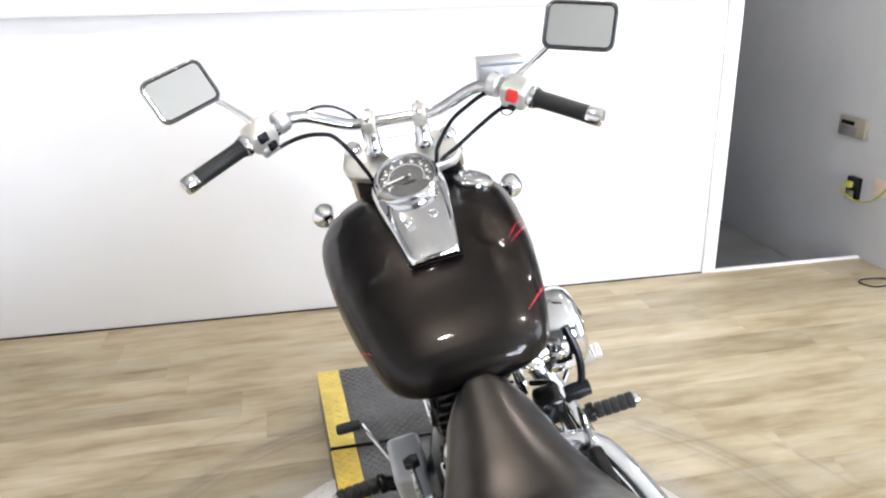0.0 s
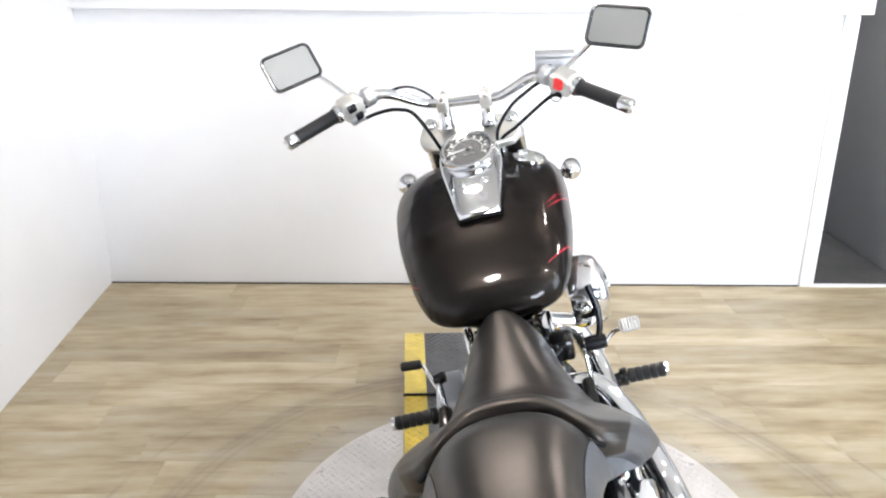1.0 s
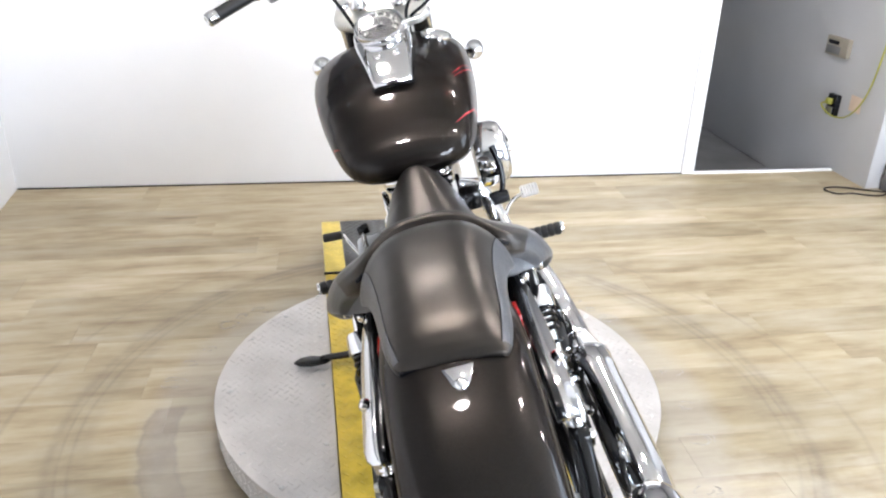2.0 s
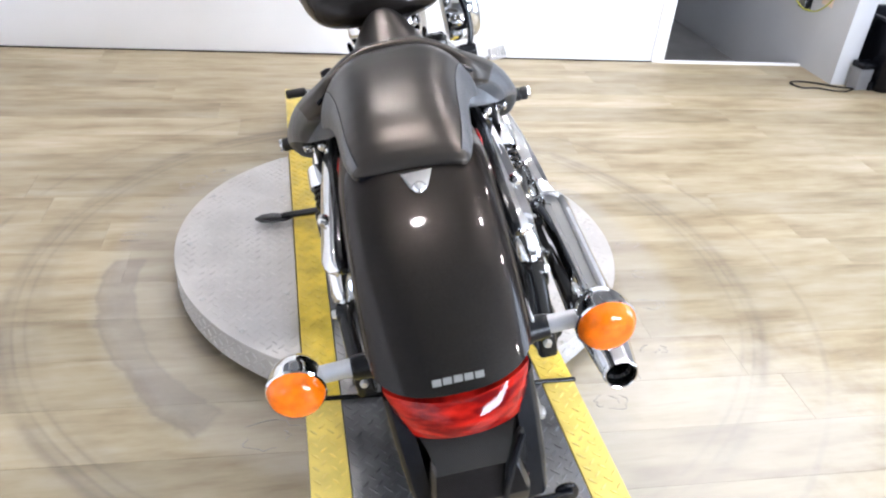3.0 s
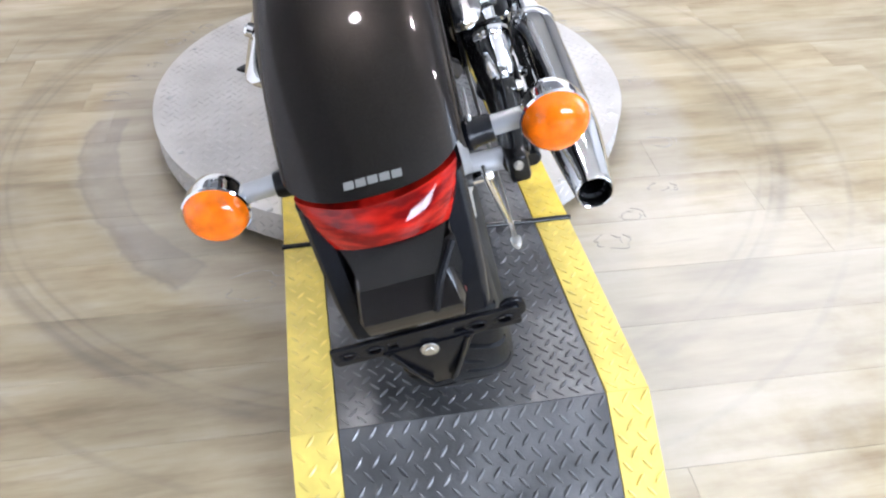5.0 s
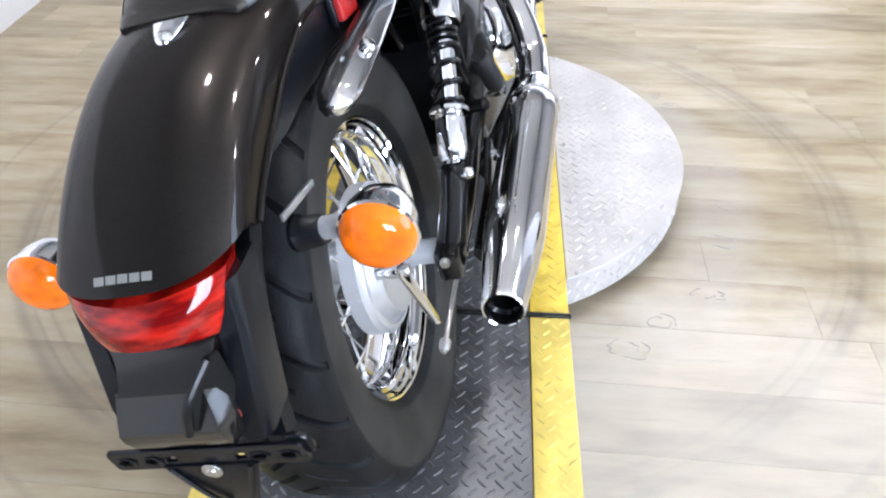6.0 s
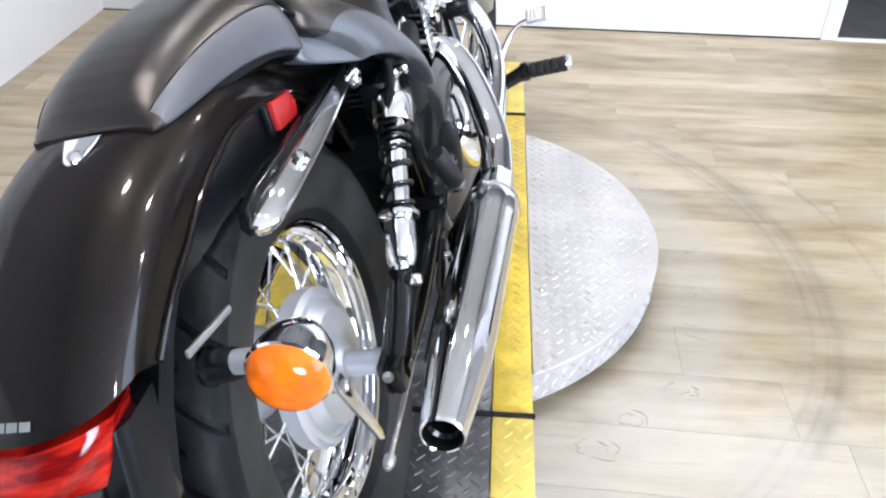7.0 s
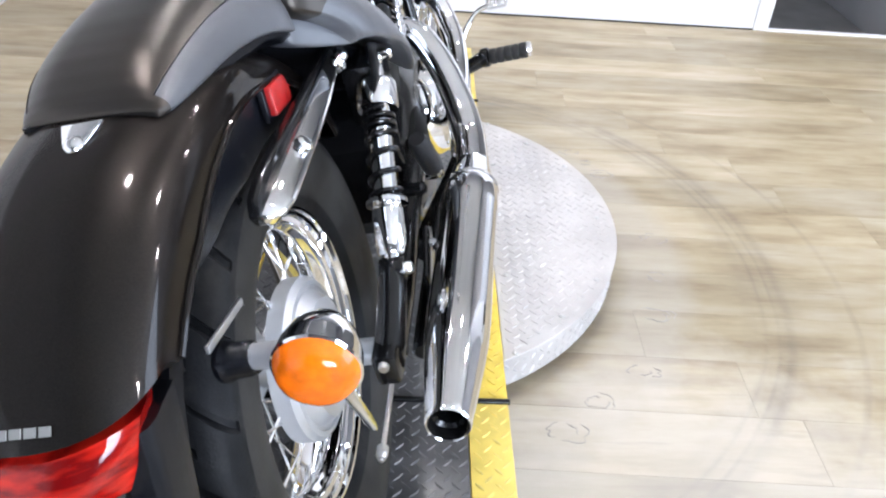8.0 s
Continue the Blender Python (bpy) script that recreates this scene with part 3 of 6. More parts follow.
def deck_strip(name, x0, x1, y0, y1, material):
    p = part(name, box(x1 - x0, y1 - y0, 0.022, ((x0 + x1) / 2, (y0 + y1) / 2, RAMP_TOP - 0.011), 0.0015), material, lift)
    return p


G = 0.002
for nm, x0, x1, mt in (("yellow_edge", -HALF, -IN - G, YELLOW_DARK), ("tread_plate", -IN, IN, BLACKPLATE), ("yellow_edge", IN + G, HALF, YELLOW_DARK)):
    p = deck_strip(nm, x0, x1, -SEAM + 0.004, SEAM - 0.004, mt)
    lozenges("tread_relief", tread_cells(x0 + 0.004, x1 - 0.004, -SEAM + 0.01, SEAM - 0.01), RELIEF.get(mt.name, mt), p)
for y0, y1 in ((BEND, -SEAM - 0.004), (SEAM + 0.004, FRONT_END)):
    for nm, x0, x1, mt in (("yellow_edge", -HALF, -IN - G, YELLOW), ("tread_plate", -IN, IN, BLACKPLATE), ("yellow_edge", IN + G, HALF, YELLOW)):
        p = deck_strip(nm, x0, x1, y0, y1, mt)
        lozenges("tread_relief", tread_cells(x0 + 0.004, x1 - 0.004, y0 + 0.004, y1 - 0.004), RELIEF.get(mt.name, mt), p)
# the sloping foot of the ramp
slope = (RAMP_TOP - 0.012) / (BEND - FOOT)
for nm, x0, x1, mt in (("yellow_edge", -HALF, -IN - G, YELLOW), ("tread_plate", -IN, IN, BLACKPLATE), ("yellow_edge", IN + G, HALF, YELLOW)):
    bm = prism([(BEND - 0.001, RAMP_TOP), (FOOT, 0.012), (FOOT - 0.004, 0.0), (FOOT + 0.03, 0.0), (BEND - 0.001, RAMP_TOP - 0.022)], x1 - x0, frame_matrix((x0, 0, 0), (0, 1, 0), (0, 0, 1)), 0.0)
    p = part(nm, bm, mt, lift)
    lozenges("tread_relief", tread_cells(x0 + 0.004, x1 - 0.004, FOOT + 0.006, BEND - 0.004, slope=slope), RELIEF.get(mt.name, mt), p)
# skirts, hinges and disc halves
for s in (-1, 1):
    part("skirt", box(0.012, SEAM * 2 - 0.01, RAMP_TOP - 0.023, (s * (HALF - 0.008), 0, (RAMP_TOP - 0.023) / 2 + 0.0002), 0.001), BLACKPLATE, lift)
    part("skirt", box(0.012, -SEAM - BEND - 0.006, RAMP_TOP - 0.023, (s * (HALF - 0.008), (BEND - SEAM) / 2, (RAMP_TOP - 0.023) / 2 + 0.0002), 0.001), BLACKPLATE, lift)
    part("skirt", box(0.012, FRONT_END - SEAM - 0.006, RAMP_TOP - 0.023, (s * (HALF - 0.008), (FRONT_END + SEAM) / 2, (RAMP_TOP - 0.023) / 2 + 0.0002), 0.001), BLACKPLATE, lift)
    part("hinge", rod((-HALF - 0.004, s * SEAM, RAMP_TOP + 0.001), (HALF + 0.004, s * SEAM, RAMP_TOP + 0.001), 0.0065), BLACKMET, lift, "black hinge rod across the ramp")
    a0 = math.acos((HALF + 0.003) / DISC_R)
    arc = [(s * DISC_R * math.cos(a), DISC_R * math.sin(a)) for a in np.linspace(-a0, a0, 49)]
    half = part("disc_plate", prism(arc, 0.006, pose(0, 0, DISC_Z - 0.006), 0.0012, 1), DISCPLATE, lift, "bare worn steel tread plate")
    lozenges("tread_relief", tread_cells(*sorted((s * (HALF + 0.012), s * DISC_R)), -0.6, 0.6, lambda x, y: math.hypot(x, y) < DISC_R - 0.018, DISC_Z, 0.030), DISCWORN, half, high=0.0018)
    rim = [(s * (DISC_R - 0.004) * math.cos(a), (DISC_R - 0.004) * math.sin(a)) for a in np.linspace(-a0, a0, 49)]
    inner = [(s * (DISC_R - 0.010) * math.cos(a), (DISC_R - 0.010) * math.sin(a)) for a in np.linspace(a0, -a0, 49)]
    skirt = part("disc_skirt", prism(rim + inner, DISC_Z - 0.0065 - SKIRT_Z, pose(0, 0, SKIRT_Z)), DISCPLATE, lift, "steel tread plate bent round the edge")
    cells = []
    n = 56
    for i in range(n):
        for j in range(3):
            a = -a0 + 2 * a0 * (i + 0.5) / n
            r = Vector((s * math.cos(a), math.sin(a), 0))
            cells.append((r * (DISC_R - 0.0038) + Vector((0, 0, SKIRT_Z + 0.014 + 0.022 * j)), Vector((-s * math.sin(a), math.cos(a), 0)), Vector((0, 0, 1)), r, (i + j) % 2))
    lozenges("tread_relief", cells, DISCWORN, skirt, 0.020, 0.0062, 0.0026)
    base = [(s * 0.615 * math.cos(a), 0.615 * math.sin(a)) for a in np.linspace(-1.0, 1.0, 33)]
    part("disc_base", prism(base, DISC_Z - 0.008), BLACKPLATE, lift, "dark steel base under the turntable")
    for bx, by in ((0.352, -0.56), (0.352, -0.28), (0.352, 0.0), (0.352, 0.28), (0.352, 0.56), (0.575, -0.285), (0.575, 0.29), (0.625, 0.0), (0.47, -0.43), (0.47, 0.43)):
        bm = lathe([(0, 0.004), (0.003, 0.0035), (0.0065, 0.002), (0.0075, 0.0), (0.0075, -0.003), (0, -0.003)], (s * bx, by, DISC_Z + 0.0005), seg=10)
        part("bolt", bm, STEEL, half)


# ---- the motorcycle: x to its right, y ahead, z up along its leaning mid plane ----
bike = tagged(new("motorcycle"), "dark brown-black cruiser motorcycle with chrome fittings, leaning on its stand", "motorcycle")
bike.matrix_world = pose(0.019, -1.092, RAMP_TOP + 0.004, 0, -14.5, -4.0)
bike.rotation_mode = "XYZ"
AXLE = Vector((0, 0.107, 0.350))
STEER = Matrix.Translation((0, 1.27, 1.10)) @ Matrix.Rotation(radians(-10.7), 4, Vector((0, -math.sin(radians(33)), math.cos(radians(33))))) @ Matrix.Translation((0, -1.27, -1.10))


def bp(name, bm, material, parent=None, label="", sharp=35, steer=False):
    return part(name, bm, material, parent or bike, label, sharp, STEER if steer else None)


# -- fuel tank: y, half width, top, widest height, bottom
TANK = [(0.838, 0.062, 0.785, 0.772, 0.765), (0.842, 0.088, 0.800, 0.775, 0.760), (0.850, 0.112, 0.815, 0.779, 0.748), (0.862, 0.132, 0.829, 0.784, 0.740), (0.880, 0.148, 0.844, 0.790, 0.732), (0.91, 0.162, 0.864, 0.799, 0.720),
        (0.97, 0.181, 0.896, 0.815, 0.706), (1.05, 0.198, 0.930, 0.831, 0.704), (1.13, 0.212, 0.951, 0.845, 0.712), (1.21, 0.222, 0.967, 0.853, 0.718),
        (1.29, 0.229, 0.979, 0.860, 0.732), (1.36, 0.230, 0.985, 0.866, 0.75), (1.42, 0.217, 0.982, 0.870, 0.775), (1.455, 0.190, 0.972, 0.87, 0.80), (1.474, 0.152, 0.955, 0.87, 0.82), (1.482, 0.09, 0.93, 0.872, 0.845)]


def tank_point(y, a, off=0.0):
    """The tank's skin at station y and angle a (0: right side, 90: top)."""
    w, top, mid, bot = lerp_table(TANK, y)
    c, s = math.cos(a), math.sin(a)
    if s >= 0:
        ex, h = 2.55, top - mid
    else:
        ex, h = 2.9, mid - bot
    return Vector(((w + off) * math.copysign(abs(c) ** (2 / ex), c) - 0.004, y, mid + (h + off) * math.copysign(abs(s) ** (2 / ex), s)))


ys = list(np.interp(np.linspace(0, 1, 46), np.linspace(0, 1, len(TANK)), [r[0] for r in TANK]))
tank = bp("fuel_tank", loft([[tank_point(y, 2 * math.pi * k / 56) for k in range(56)] for y in ys]), PAINT, label="dark brown-black metallic fuel tank with red pinstripes", sharp=60)
sub = tank.modifiers.new("smooth", "SUBSURF")
sub.levels = sub.render_levels = 1


def skin_strip(pts, width, off=0.0012):
    """A thin painted line on the tank's skin through stations (y, degrees)."""
    line = smooth_path([(y, a, 0) for y, a in pts], 8)
    bm = bmesh.new()
    rows = []
    for i, p in enumerate(line):
        q = line[min(i + 1, len(line) - 1)] - line[max(i - 1, 0)]
        dy, da = q.x, radians(q.y) * 0.2
        ll = math.hypot(dy, da) or 1
        t = math.sin(math.pi * (0.06 + 0.9 * i / (len(line) - 1)))
        oy, oa = -da / ll * width * t / 2, dy / ll * width * t / 2 / 0.2
        rows.append((bm.verts.new(tank_point(p.x + oy, radians(p.y) + oa, off)), bm.verts.new(tank_point(p.x - oy, radians(p.y) - oa, off))))
    for a, b in zip(rows, rows[1:]):
        bm.faces.new((a[0], a[1], b[1], b[0]))
    return bm


for side in (1, -1):
    def flip(pts):
        return pts if side > 0 else [(y, 188 - a) for y, a in pts if a < 30]
    bp("pinstripe", skin_strip(flip([(1.055, 43), (1.09, 34), (1.13, 23), (1.165, 12), (1.17, 0), (1.12, -12), (1.0, -20)]), 0.006), REDLINE, tank, "thin red pinstripe")
    bp("pinstripe", skin_strip(flip([(1.065, 45), (1.10, 38), (1.14, 29), (1.175, 16)]), 0.0035), REDLINE, tank, "thin red pinstripe")
    bp("pinstripe", skin_strip(flip([(0.895, 38), (0.925, 26), (0.96, 12), (1.02, -6), (1.10, -14)]), 0.006), REDLINE, tank, "thin red pinstripe")
bp("seam_flange", sweep([tank_point(y, radians(-78 if y < 3 else 0), 0.001) for y in (0.88, 0.94, 1.0, 1.1, 1.2, 1.3, 1.4)], 0.003, 6), PAINT, tank)
# filler cap
cap_at, cap_n = Vector((0.146, 1.325, 0.962)), Vector((0.34, -0.10, 1)).normalized()
cap = bp("filler_cap", lathe([(0, 0.020), (0.020, 0.0195), (0.032, 0.0175), (0.041, 0.0135), (0.0445, 0.009), (0.0445, 0.002), (0.041, -0.002), (0.044, -0.006), (0.044, -0.02), (0, -0.02)], cap_at, cap_n, 44), CHROME, tank, "round chrome filler cap")
for k in range(3):
    a = 2 * math.pi * k / 3 + 0.4
    q = axis_matrix(cap_at, cap_n)
    bp("rib", sweep([q @ Vector((r * math.cos(a), r * math.sin(a), 0.0203 - r * r * 2.6)) for r in (0.010, 0.018, 0.026, 0.036)], 0.0012, 6, 4), CHROME_WORN, tank)
bp("cap_lock", lathe([(0, 0.0235), (0.007, 0.023), (0.010, 0.0195), (0, 0.018)], cap_at, cap_n, 16), CHROME_WORN, tank)

# -- chrome console with the speedometer
CON = [(1.028, 0.038, 0.942, 0.934), (1.032, 0.045, 0.946, 0.931), (1.042, 0.051, 0.952, 0.930), (1.10, 0.060, 0.978, 0.942), (1.16, 0.069, 1.001, 0.953), (1.21, 0.076, 1.017, 0.960),
       (1.27, 0.080, 1.034, 0.962), (1.31, 0.076, 1.040, 0.962), (1.335, 0.066, 1.020, 0.962), (1.37, 0.050, 0.99, 0.965)]
rings = []
for y in np.interp(np.linspace(0, 1, 30), np.linspace(0, 1, len(CON)), [r[0] for r in CON]):
    w, top, low = lerp_table(CON, y)
    rings.append([Vector((w * x, y, low + (top - low) * z)) for x, z in ((-1.03, 0), (-1.01, 0.60), (-0.985, 0.86), (-0.93, 0.965), (-0.5, 1.0), (0, 1.006), (0.5, 1.0), (0.93, 0.965), (0.985, 0.86), (1.01, 0.60), (1.03, 0))])
console = bp("console", loft(rings), CHROME, label="chrome tank console under the speedometer", sharp=50)
for sx in (-1, 1):
    bp("lamp_button", lathe([(0, 0.004), (0.007, 0.004), (0.010, 0.002), (0.011, -0.004), (0, -0.004)], (sx * 0.026, 1.125, 0.9875), (0, -0.38, 1), 20), CHROME, console)
bp("screw", lathe([(0, 0.003), (0.0045, 0.002), (0.0055, -0.002), (0, -0.002)], (0, 1.047, 0.952), (0, -0.4, 1), 12), CHROME_WORN, console)
bp("edge_gasket", sweep([(-0.083, 1.33, 0.962), (-0.084, 1.27, 0.958), (-0.073, 1.16, 0.948), (-0.054, 1.042, 0.925), (-0.036, 1.024, 0.929), (0.036, 1.024, 0.929), (0.054, 1.042, 0.925), (0.073, 1.16, 0.948), (0.084, 1.27, 0.958), (0.083, 1.33, 0.962)], 0.0015, 6), PLASTIC, console, "black rubber edge under the console")

GA, GN = Vector((0, 1.230, 1.038)), Vector((0, -0.46, 0.888)).normalized()
gauge = bp("speedometer", lathe([(0, -0.018), (0.064, -0.018), (0.068, -0.008), (0.070, 0.006), (0.068, 0.014), (0.063, 0.017), (0.059, 0.015), (0.057, 0.008), (0, 0.008)], GA, GN, 56), CHROME, label="round speedometer with a chrome bezel")
gm = frame_matrix(GA, (1, 0, 0), Vector((1, 0, 0)).cross(GN) * -1)
bp("dial", lathe([(0, 0.0086), (0.0568, 0.0086), (0.0568, 0.0096), (0, 0.0096)], GA, GN, 48), DIAL, gauge, "black dial")


def on_dial(r, deg, h=0.0102):
    a = radians(deg)
    return gm @ Vector((r * math.cos(a), r * math.sin(a), h))


for k in range(11):
    a = 212 - 24.4 * k
    bp("tick", rod(on_dial(0.047, a), on_dial(0.053, a), 0.0011, 6), DIALWHITE, gauge)
for k in range(24):
    bp("scale_ring", rod(on_dial(0.038, 212 - 10.2 * k), on_dial(0.038, 212 - 10.2 * (k + 1)), 0.0007, 5), DIALWHITE, gauge)


for k in range(9):
    a = 206 - 29 * k
    bp("numeral_bar", prism(rounded_rect(0.0068, 0.0048, 0.001, 2), 0.0005, gm @ pose(0.0455 * math.cos(radians(a)), 0.0455 * math.sin(radians(a)), 0.0098)), DIALWHITE, gauge)
bp("needle", rod(on_dial(-0.010, 189, 0.0125), on_dial(0.045, 189, 0.0125), 0.0015, 6), DIALWHITE, gauge, "white needle near zero")
bp("needle_hub", lathe([(0, 0.015), (0.005, 0.0145), (0.006, 0.0096), (0, 0.0096)], GA, GN, 16), DIAL, gauge)
bp("odometer", prism(rounded_rect(0.028, 0.008, 0.001, 2), 0.0008, gm @ pose(0.002, -0.018, 0.0097)), PLASTIC, gauge, "dark odometer window")
glass = bp("glass", lathe([(0, 0.0160), (0.0585, 0.0150), (0.0585, 0.0140), (0, 0.0148)], GA, GN, 40), GLASS, gauge, "clear glass")
glass.visible_shadow = False

# -- handlebar, turned to the right with the fork
bp("handlebar", sweep([(-0.330, 1.175, 1.158), (-0.27, 1.213, 1.182), (-0.218, 1.25, 1.200), (-0.18, 1.285, 1.196), (-0.125, 1.325, 1.166), (-0.085, 1.342, 1.150), (0, 1.345, 1.148),
                            (0.085, 1.342, 1.150), (0.125, 1.325, 1.166), (0.18, 1.285, 1.196), (0.218, 1.25, 1.200), (0.27, 1.213, 1.182), (0.330, 1.175, 1.158)], 0.0127, 16), CHROME, label="wide chrome handlebar", steer=True)
for s in (-1, 1):
    e, i = Vector((s * 0.422, 1.111, 1.123)), Vector((s * 0.297, 1.195, 1.172))
    d = (e - i).normalized()
    grip = bp("grip", lathe([(0.0, 0), (0.019, 0), (0.020, 0.004), (0.0175, 0.008), (0.0170, 0.100), (0.0178, 0.106), (0.0165, 0.112), (0, 0.112)], i, d, 24), GRIP, label="black rubber grip", steer=True)
    bp("end_cap", lathe([(0, 0), (0.0175, 0), (0.0185, 0.004), (0.0185, 0.024), (0.0165, 0.029), (0.010, 0.031), (0.006, 0.027), (0, 0.026)], i + d * 0.112, d, 24), CHROME_WORN, grip, "chrome end cap", steer=True)
    bp("flange", lathe([(0, 0), (0.021, 0), (0.023, 0.003), (0.023, 0.011), (0.021, 0.014), (0, 0.014)], i - d * 0.013, d, 24), CHROME, grip, steer=True)
    # switch housing
    hm = frame_matrix(i - d * 0.043, d * s, (0, -0.45, 0.9))
    sw = bp("switch_housing", prism(rounded_rect(0.058, 0.050, 0.012), 0.052, hm @ pose(0, 0, -0.026), 0.007, 3), PEARL, label="silver switch housing", steer=True)
    bp("clamp_collar", lathe([(0, 0), (0.021, 0), (0.024, 0.004), (0.024, 0.022), (0.021, 0.026), (0, 0.026)], i - d * 0.108, d, 20), ALLOY, sw, steer=True)
    if s > 0:
        bp("stop_switch", prism(rounded_rect(0.024, 0.026, 0.003, 2), 0.007, hm @ pose(0.004, 0.012, 0.0255, -22, 0, 0), 0.0015), REDSW, sw, "red engine stop switch", steer=True)
        bp("start_button", prism(rounded_rect(0.016, 0.011, 0.002, 2), 0.008, hm @ pose(0.002, -0.018, 0.024), 0.0015), PLASTIC, sw, "black start button", steer=True)
        rm = frame_matrix((0.252, 1.262, 1.194), (1, -0.06, -0.20), (0.10, 1, 0.10))
        res = bp("brake_reservoir", box(0.096, 0.056, 0.040, (0, 0, 0), 0.006, rm, 3), DRUM, label="grey alloy brake fluid reservoir")
        bp("lid", box(0.097, 0.057, 0.008, (0, 0, 0), 0.002, rm @ pose(0, 0, 0.0242)), DRUM, res, "worn alloy lid")
        bp("sight_glass", lathe([(0, 0.003), (0.006, 0.003), (0.008, 0.0), (0.008, -0.004), (0, -0.004)], rm @ Vector((-0.014, -0.0285, -0.002)), rm.to_3x3() @ Vector((0, -1, 0)), 14), DIAL, res)
    else:
        bp("dimmer_switch", prism(rounded_rect(0.022, 0.020, 0.002, 2), 0.007, hm @ pose(-0.006, 0.013, 0.0255, -15, 0, 0), 0.0015), PLASTIC, sw, "black dimmer switch", steer=True)
        bp("turn_switch", prism(rounded_rect(0.020, 0.016, 0.002, 2), 0.008, hm @ pose(0.006, -0.014, 0.0265), 0.0015), PLASTIC, sw, "black turn signal switch", steer=True)
        bp("horn_button", prism(rounded_rect(0.018, 0.010, 0.002, 2), 0.009, hm @ pose(0.004, -0.024, 0.020), 0.0015), PLASTIC, sw, "black horn button", steer=True)
        bp("switch_pod", box(0.036, 0.022, 0.034, (0, 0, 0), 0.005, hm @ pose(0.0, -0.026, 0.012), 2), ALLOY, sw, steer=True)
    # levers
    lv = [i - d * 0.055 + Vector((0, 0.028, 0.0)), i - d * 0.02 + Vector((0, 0.055, -0.006)), i + d * 0.05 + Vector((0, 0.062, -0.010)), i + d * 0.13 + Vector((0, 0.052, -0.010))]
    bp("lever", sweep(lv, [0.009, 0.008, 0.006, 0.0075], 10), CHROME, label="chrome hand lever", steer=True)
    # mirror
    base = i - d * 0.062 + Vector((0, 0.012, 0.018))
    if s < 0:
        mm = frame_matrix((-0.374, 1.266, 1.338), (0.833, 0.544, 0.107), (-0.22, 0.26, 0.94))
    else:
        mm = frame_matrix((0.388, 1.106, 1.259), (0.863, -0.425, -0.272), (0.395, 0.233, 0.889)) @ Matrix.Rotation(radians(-7), 4, "X")
    mc, zz = mm.translation.copy(), 1
    base = STEER @ base
    back_ring = []
    for k, (f, dz) in enumerate(((1.0, 0.0), (1.0, -0.008), (0.93, -0.016), (0.7, -0.024), (0.35, -0.028))):
        back_ring.append([mm @ Vector((x * f, y * f, zz * dz)) for x, y in rounded_rect(0.134, 0.093, 0.016)])
    mirror = bp("mirror", loft(back_ring), CHROME, label="rectangular chrome rear-view mirror")
    bp("mirror_glass", prism(rounded_rect(0.123, 0.082, 0.012), 0.0015, mm @ pose(0, 0, 0.0006 if zz > 0 else -0.0021)), MIRROR, mirror, "mirror glass")
    seal = [mm @ Vector((x, y, 0.0022)) for x, y in rounded_rect(0.1225, 0.0815, 0.012)]
    bp("seal", sweep(seal + [seal[0]], 0.0013, 6, 1), PLASTIC, mirror, "thin black seal")
    rim_pts = [mm @ Vector((x, y, zz * 0.001)) for x, y in rounded_rect(0.130, 0.089, 0.0155)]
    bp("rim", sweep(rim_pts + [rim_pts[0]], 0.0034, 8, 1), DARKCHROME, mirror, "dark chrome rim")
    joint = mc + (mm.to_3x3() @ Vector((-s * 0.052, -0.034, -zz * 0.012)))
    foot = Vector((-0.262, 1.262, 1.218)) if s < 0 else Vector((0.272, 1.190, 1.168))
    bend = foot * 0.45 + joint * 0.55 + Vector((-s * 0.006, 0.006, 0.004))
    bp("stem", sweep([foot, foot + Vector((0, 0.002, 0.020)), bend, joint], [0.0085, 0.0065, 0.0055, 0.0055], 12), CHROME, mirror)
    # riser clamps
    rz = bp("riser", lathe([(0, 0), (0.023, 0), (0.024, 0.006), (0.018, 0.018), (0.0165, 0.055), (0.018, 0.068), (0, 0.068)], (s * 0.056, 1.352, 1.078), (0, -0.1, 1), 22), CHROME, label="chrome handlebar riser", steer=True)
    bp("clamp", box(0.030, 0.048, 0.036, (s * 0.056, 1.345, 1.149), 0.007, pose(0, 0, 0, 22, 0, 0), 3), PEARL, rz, steer=True)
    for dy in (-0.017, 0.017):
        bp("bolt", lathe([(0, 0.008), (0.004, 0.008), (0.0065, 0.006), (0.0065, 0), (0, 0)], (s * 0.056, 1.341 + dy, 1.163 + dy * 0.38), (0, -0.3, 1), 12), CHROME_WORN, rz, steer=True)

# -- fork, headlamp and front wheel
tc = [(-0.135, -0.03), (-0.12, -0.055), (-0.06, -0.075), (0.06, -0.075), (0.12, -0.055), (0.135, -0.03), (0.13, 0.025), (0.09, 0.045), (-0.09, 0.045), (-0.13, 0.025)]
FD = Vector((0, math.sin(radians(32)), -math.cos(radians(32))))
fm = frame_matrix((0, 1.365, 1.075), (1, 0, 0), (0, math.cos(radians(32)), math.sin(radians(32))))
yoke = bp("top_yoke", prism(tc, 0.026, fm @ pose(0, 0, -0.026), 0.008, 3), PEARL, label="polished top yoke", steer=True)
bp("emblem", prism([(-0.012, -0.008), (0.004, -0.010), (0.013, -0.004), (0.008, 0.008), (-0.006, 0.009)], 0.002, fm @ pose(0, -0.045, 0.0005), 0.0004), STEEL, yoke, "small plain silver emblem", steer=True)
bp("lower_yoke", prism(tc, 0.034, fm @ pose(0, 0.0, -0.24), 0.008, 2), BLACKMET, label="black lower yoke", steer=True)
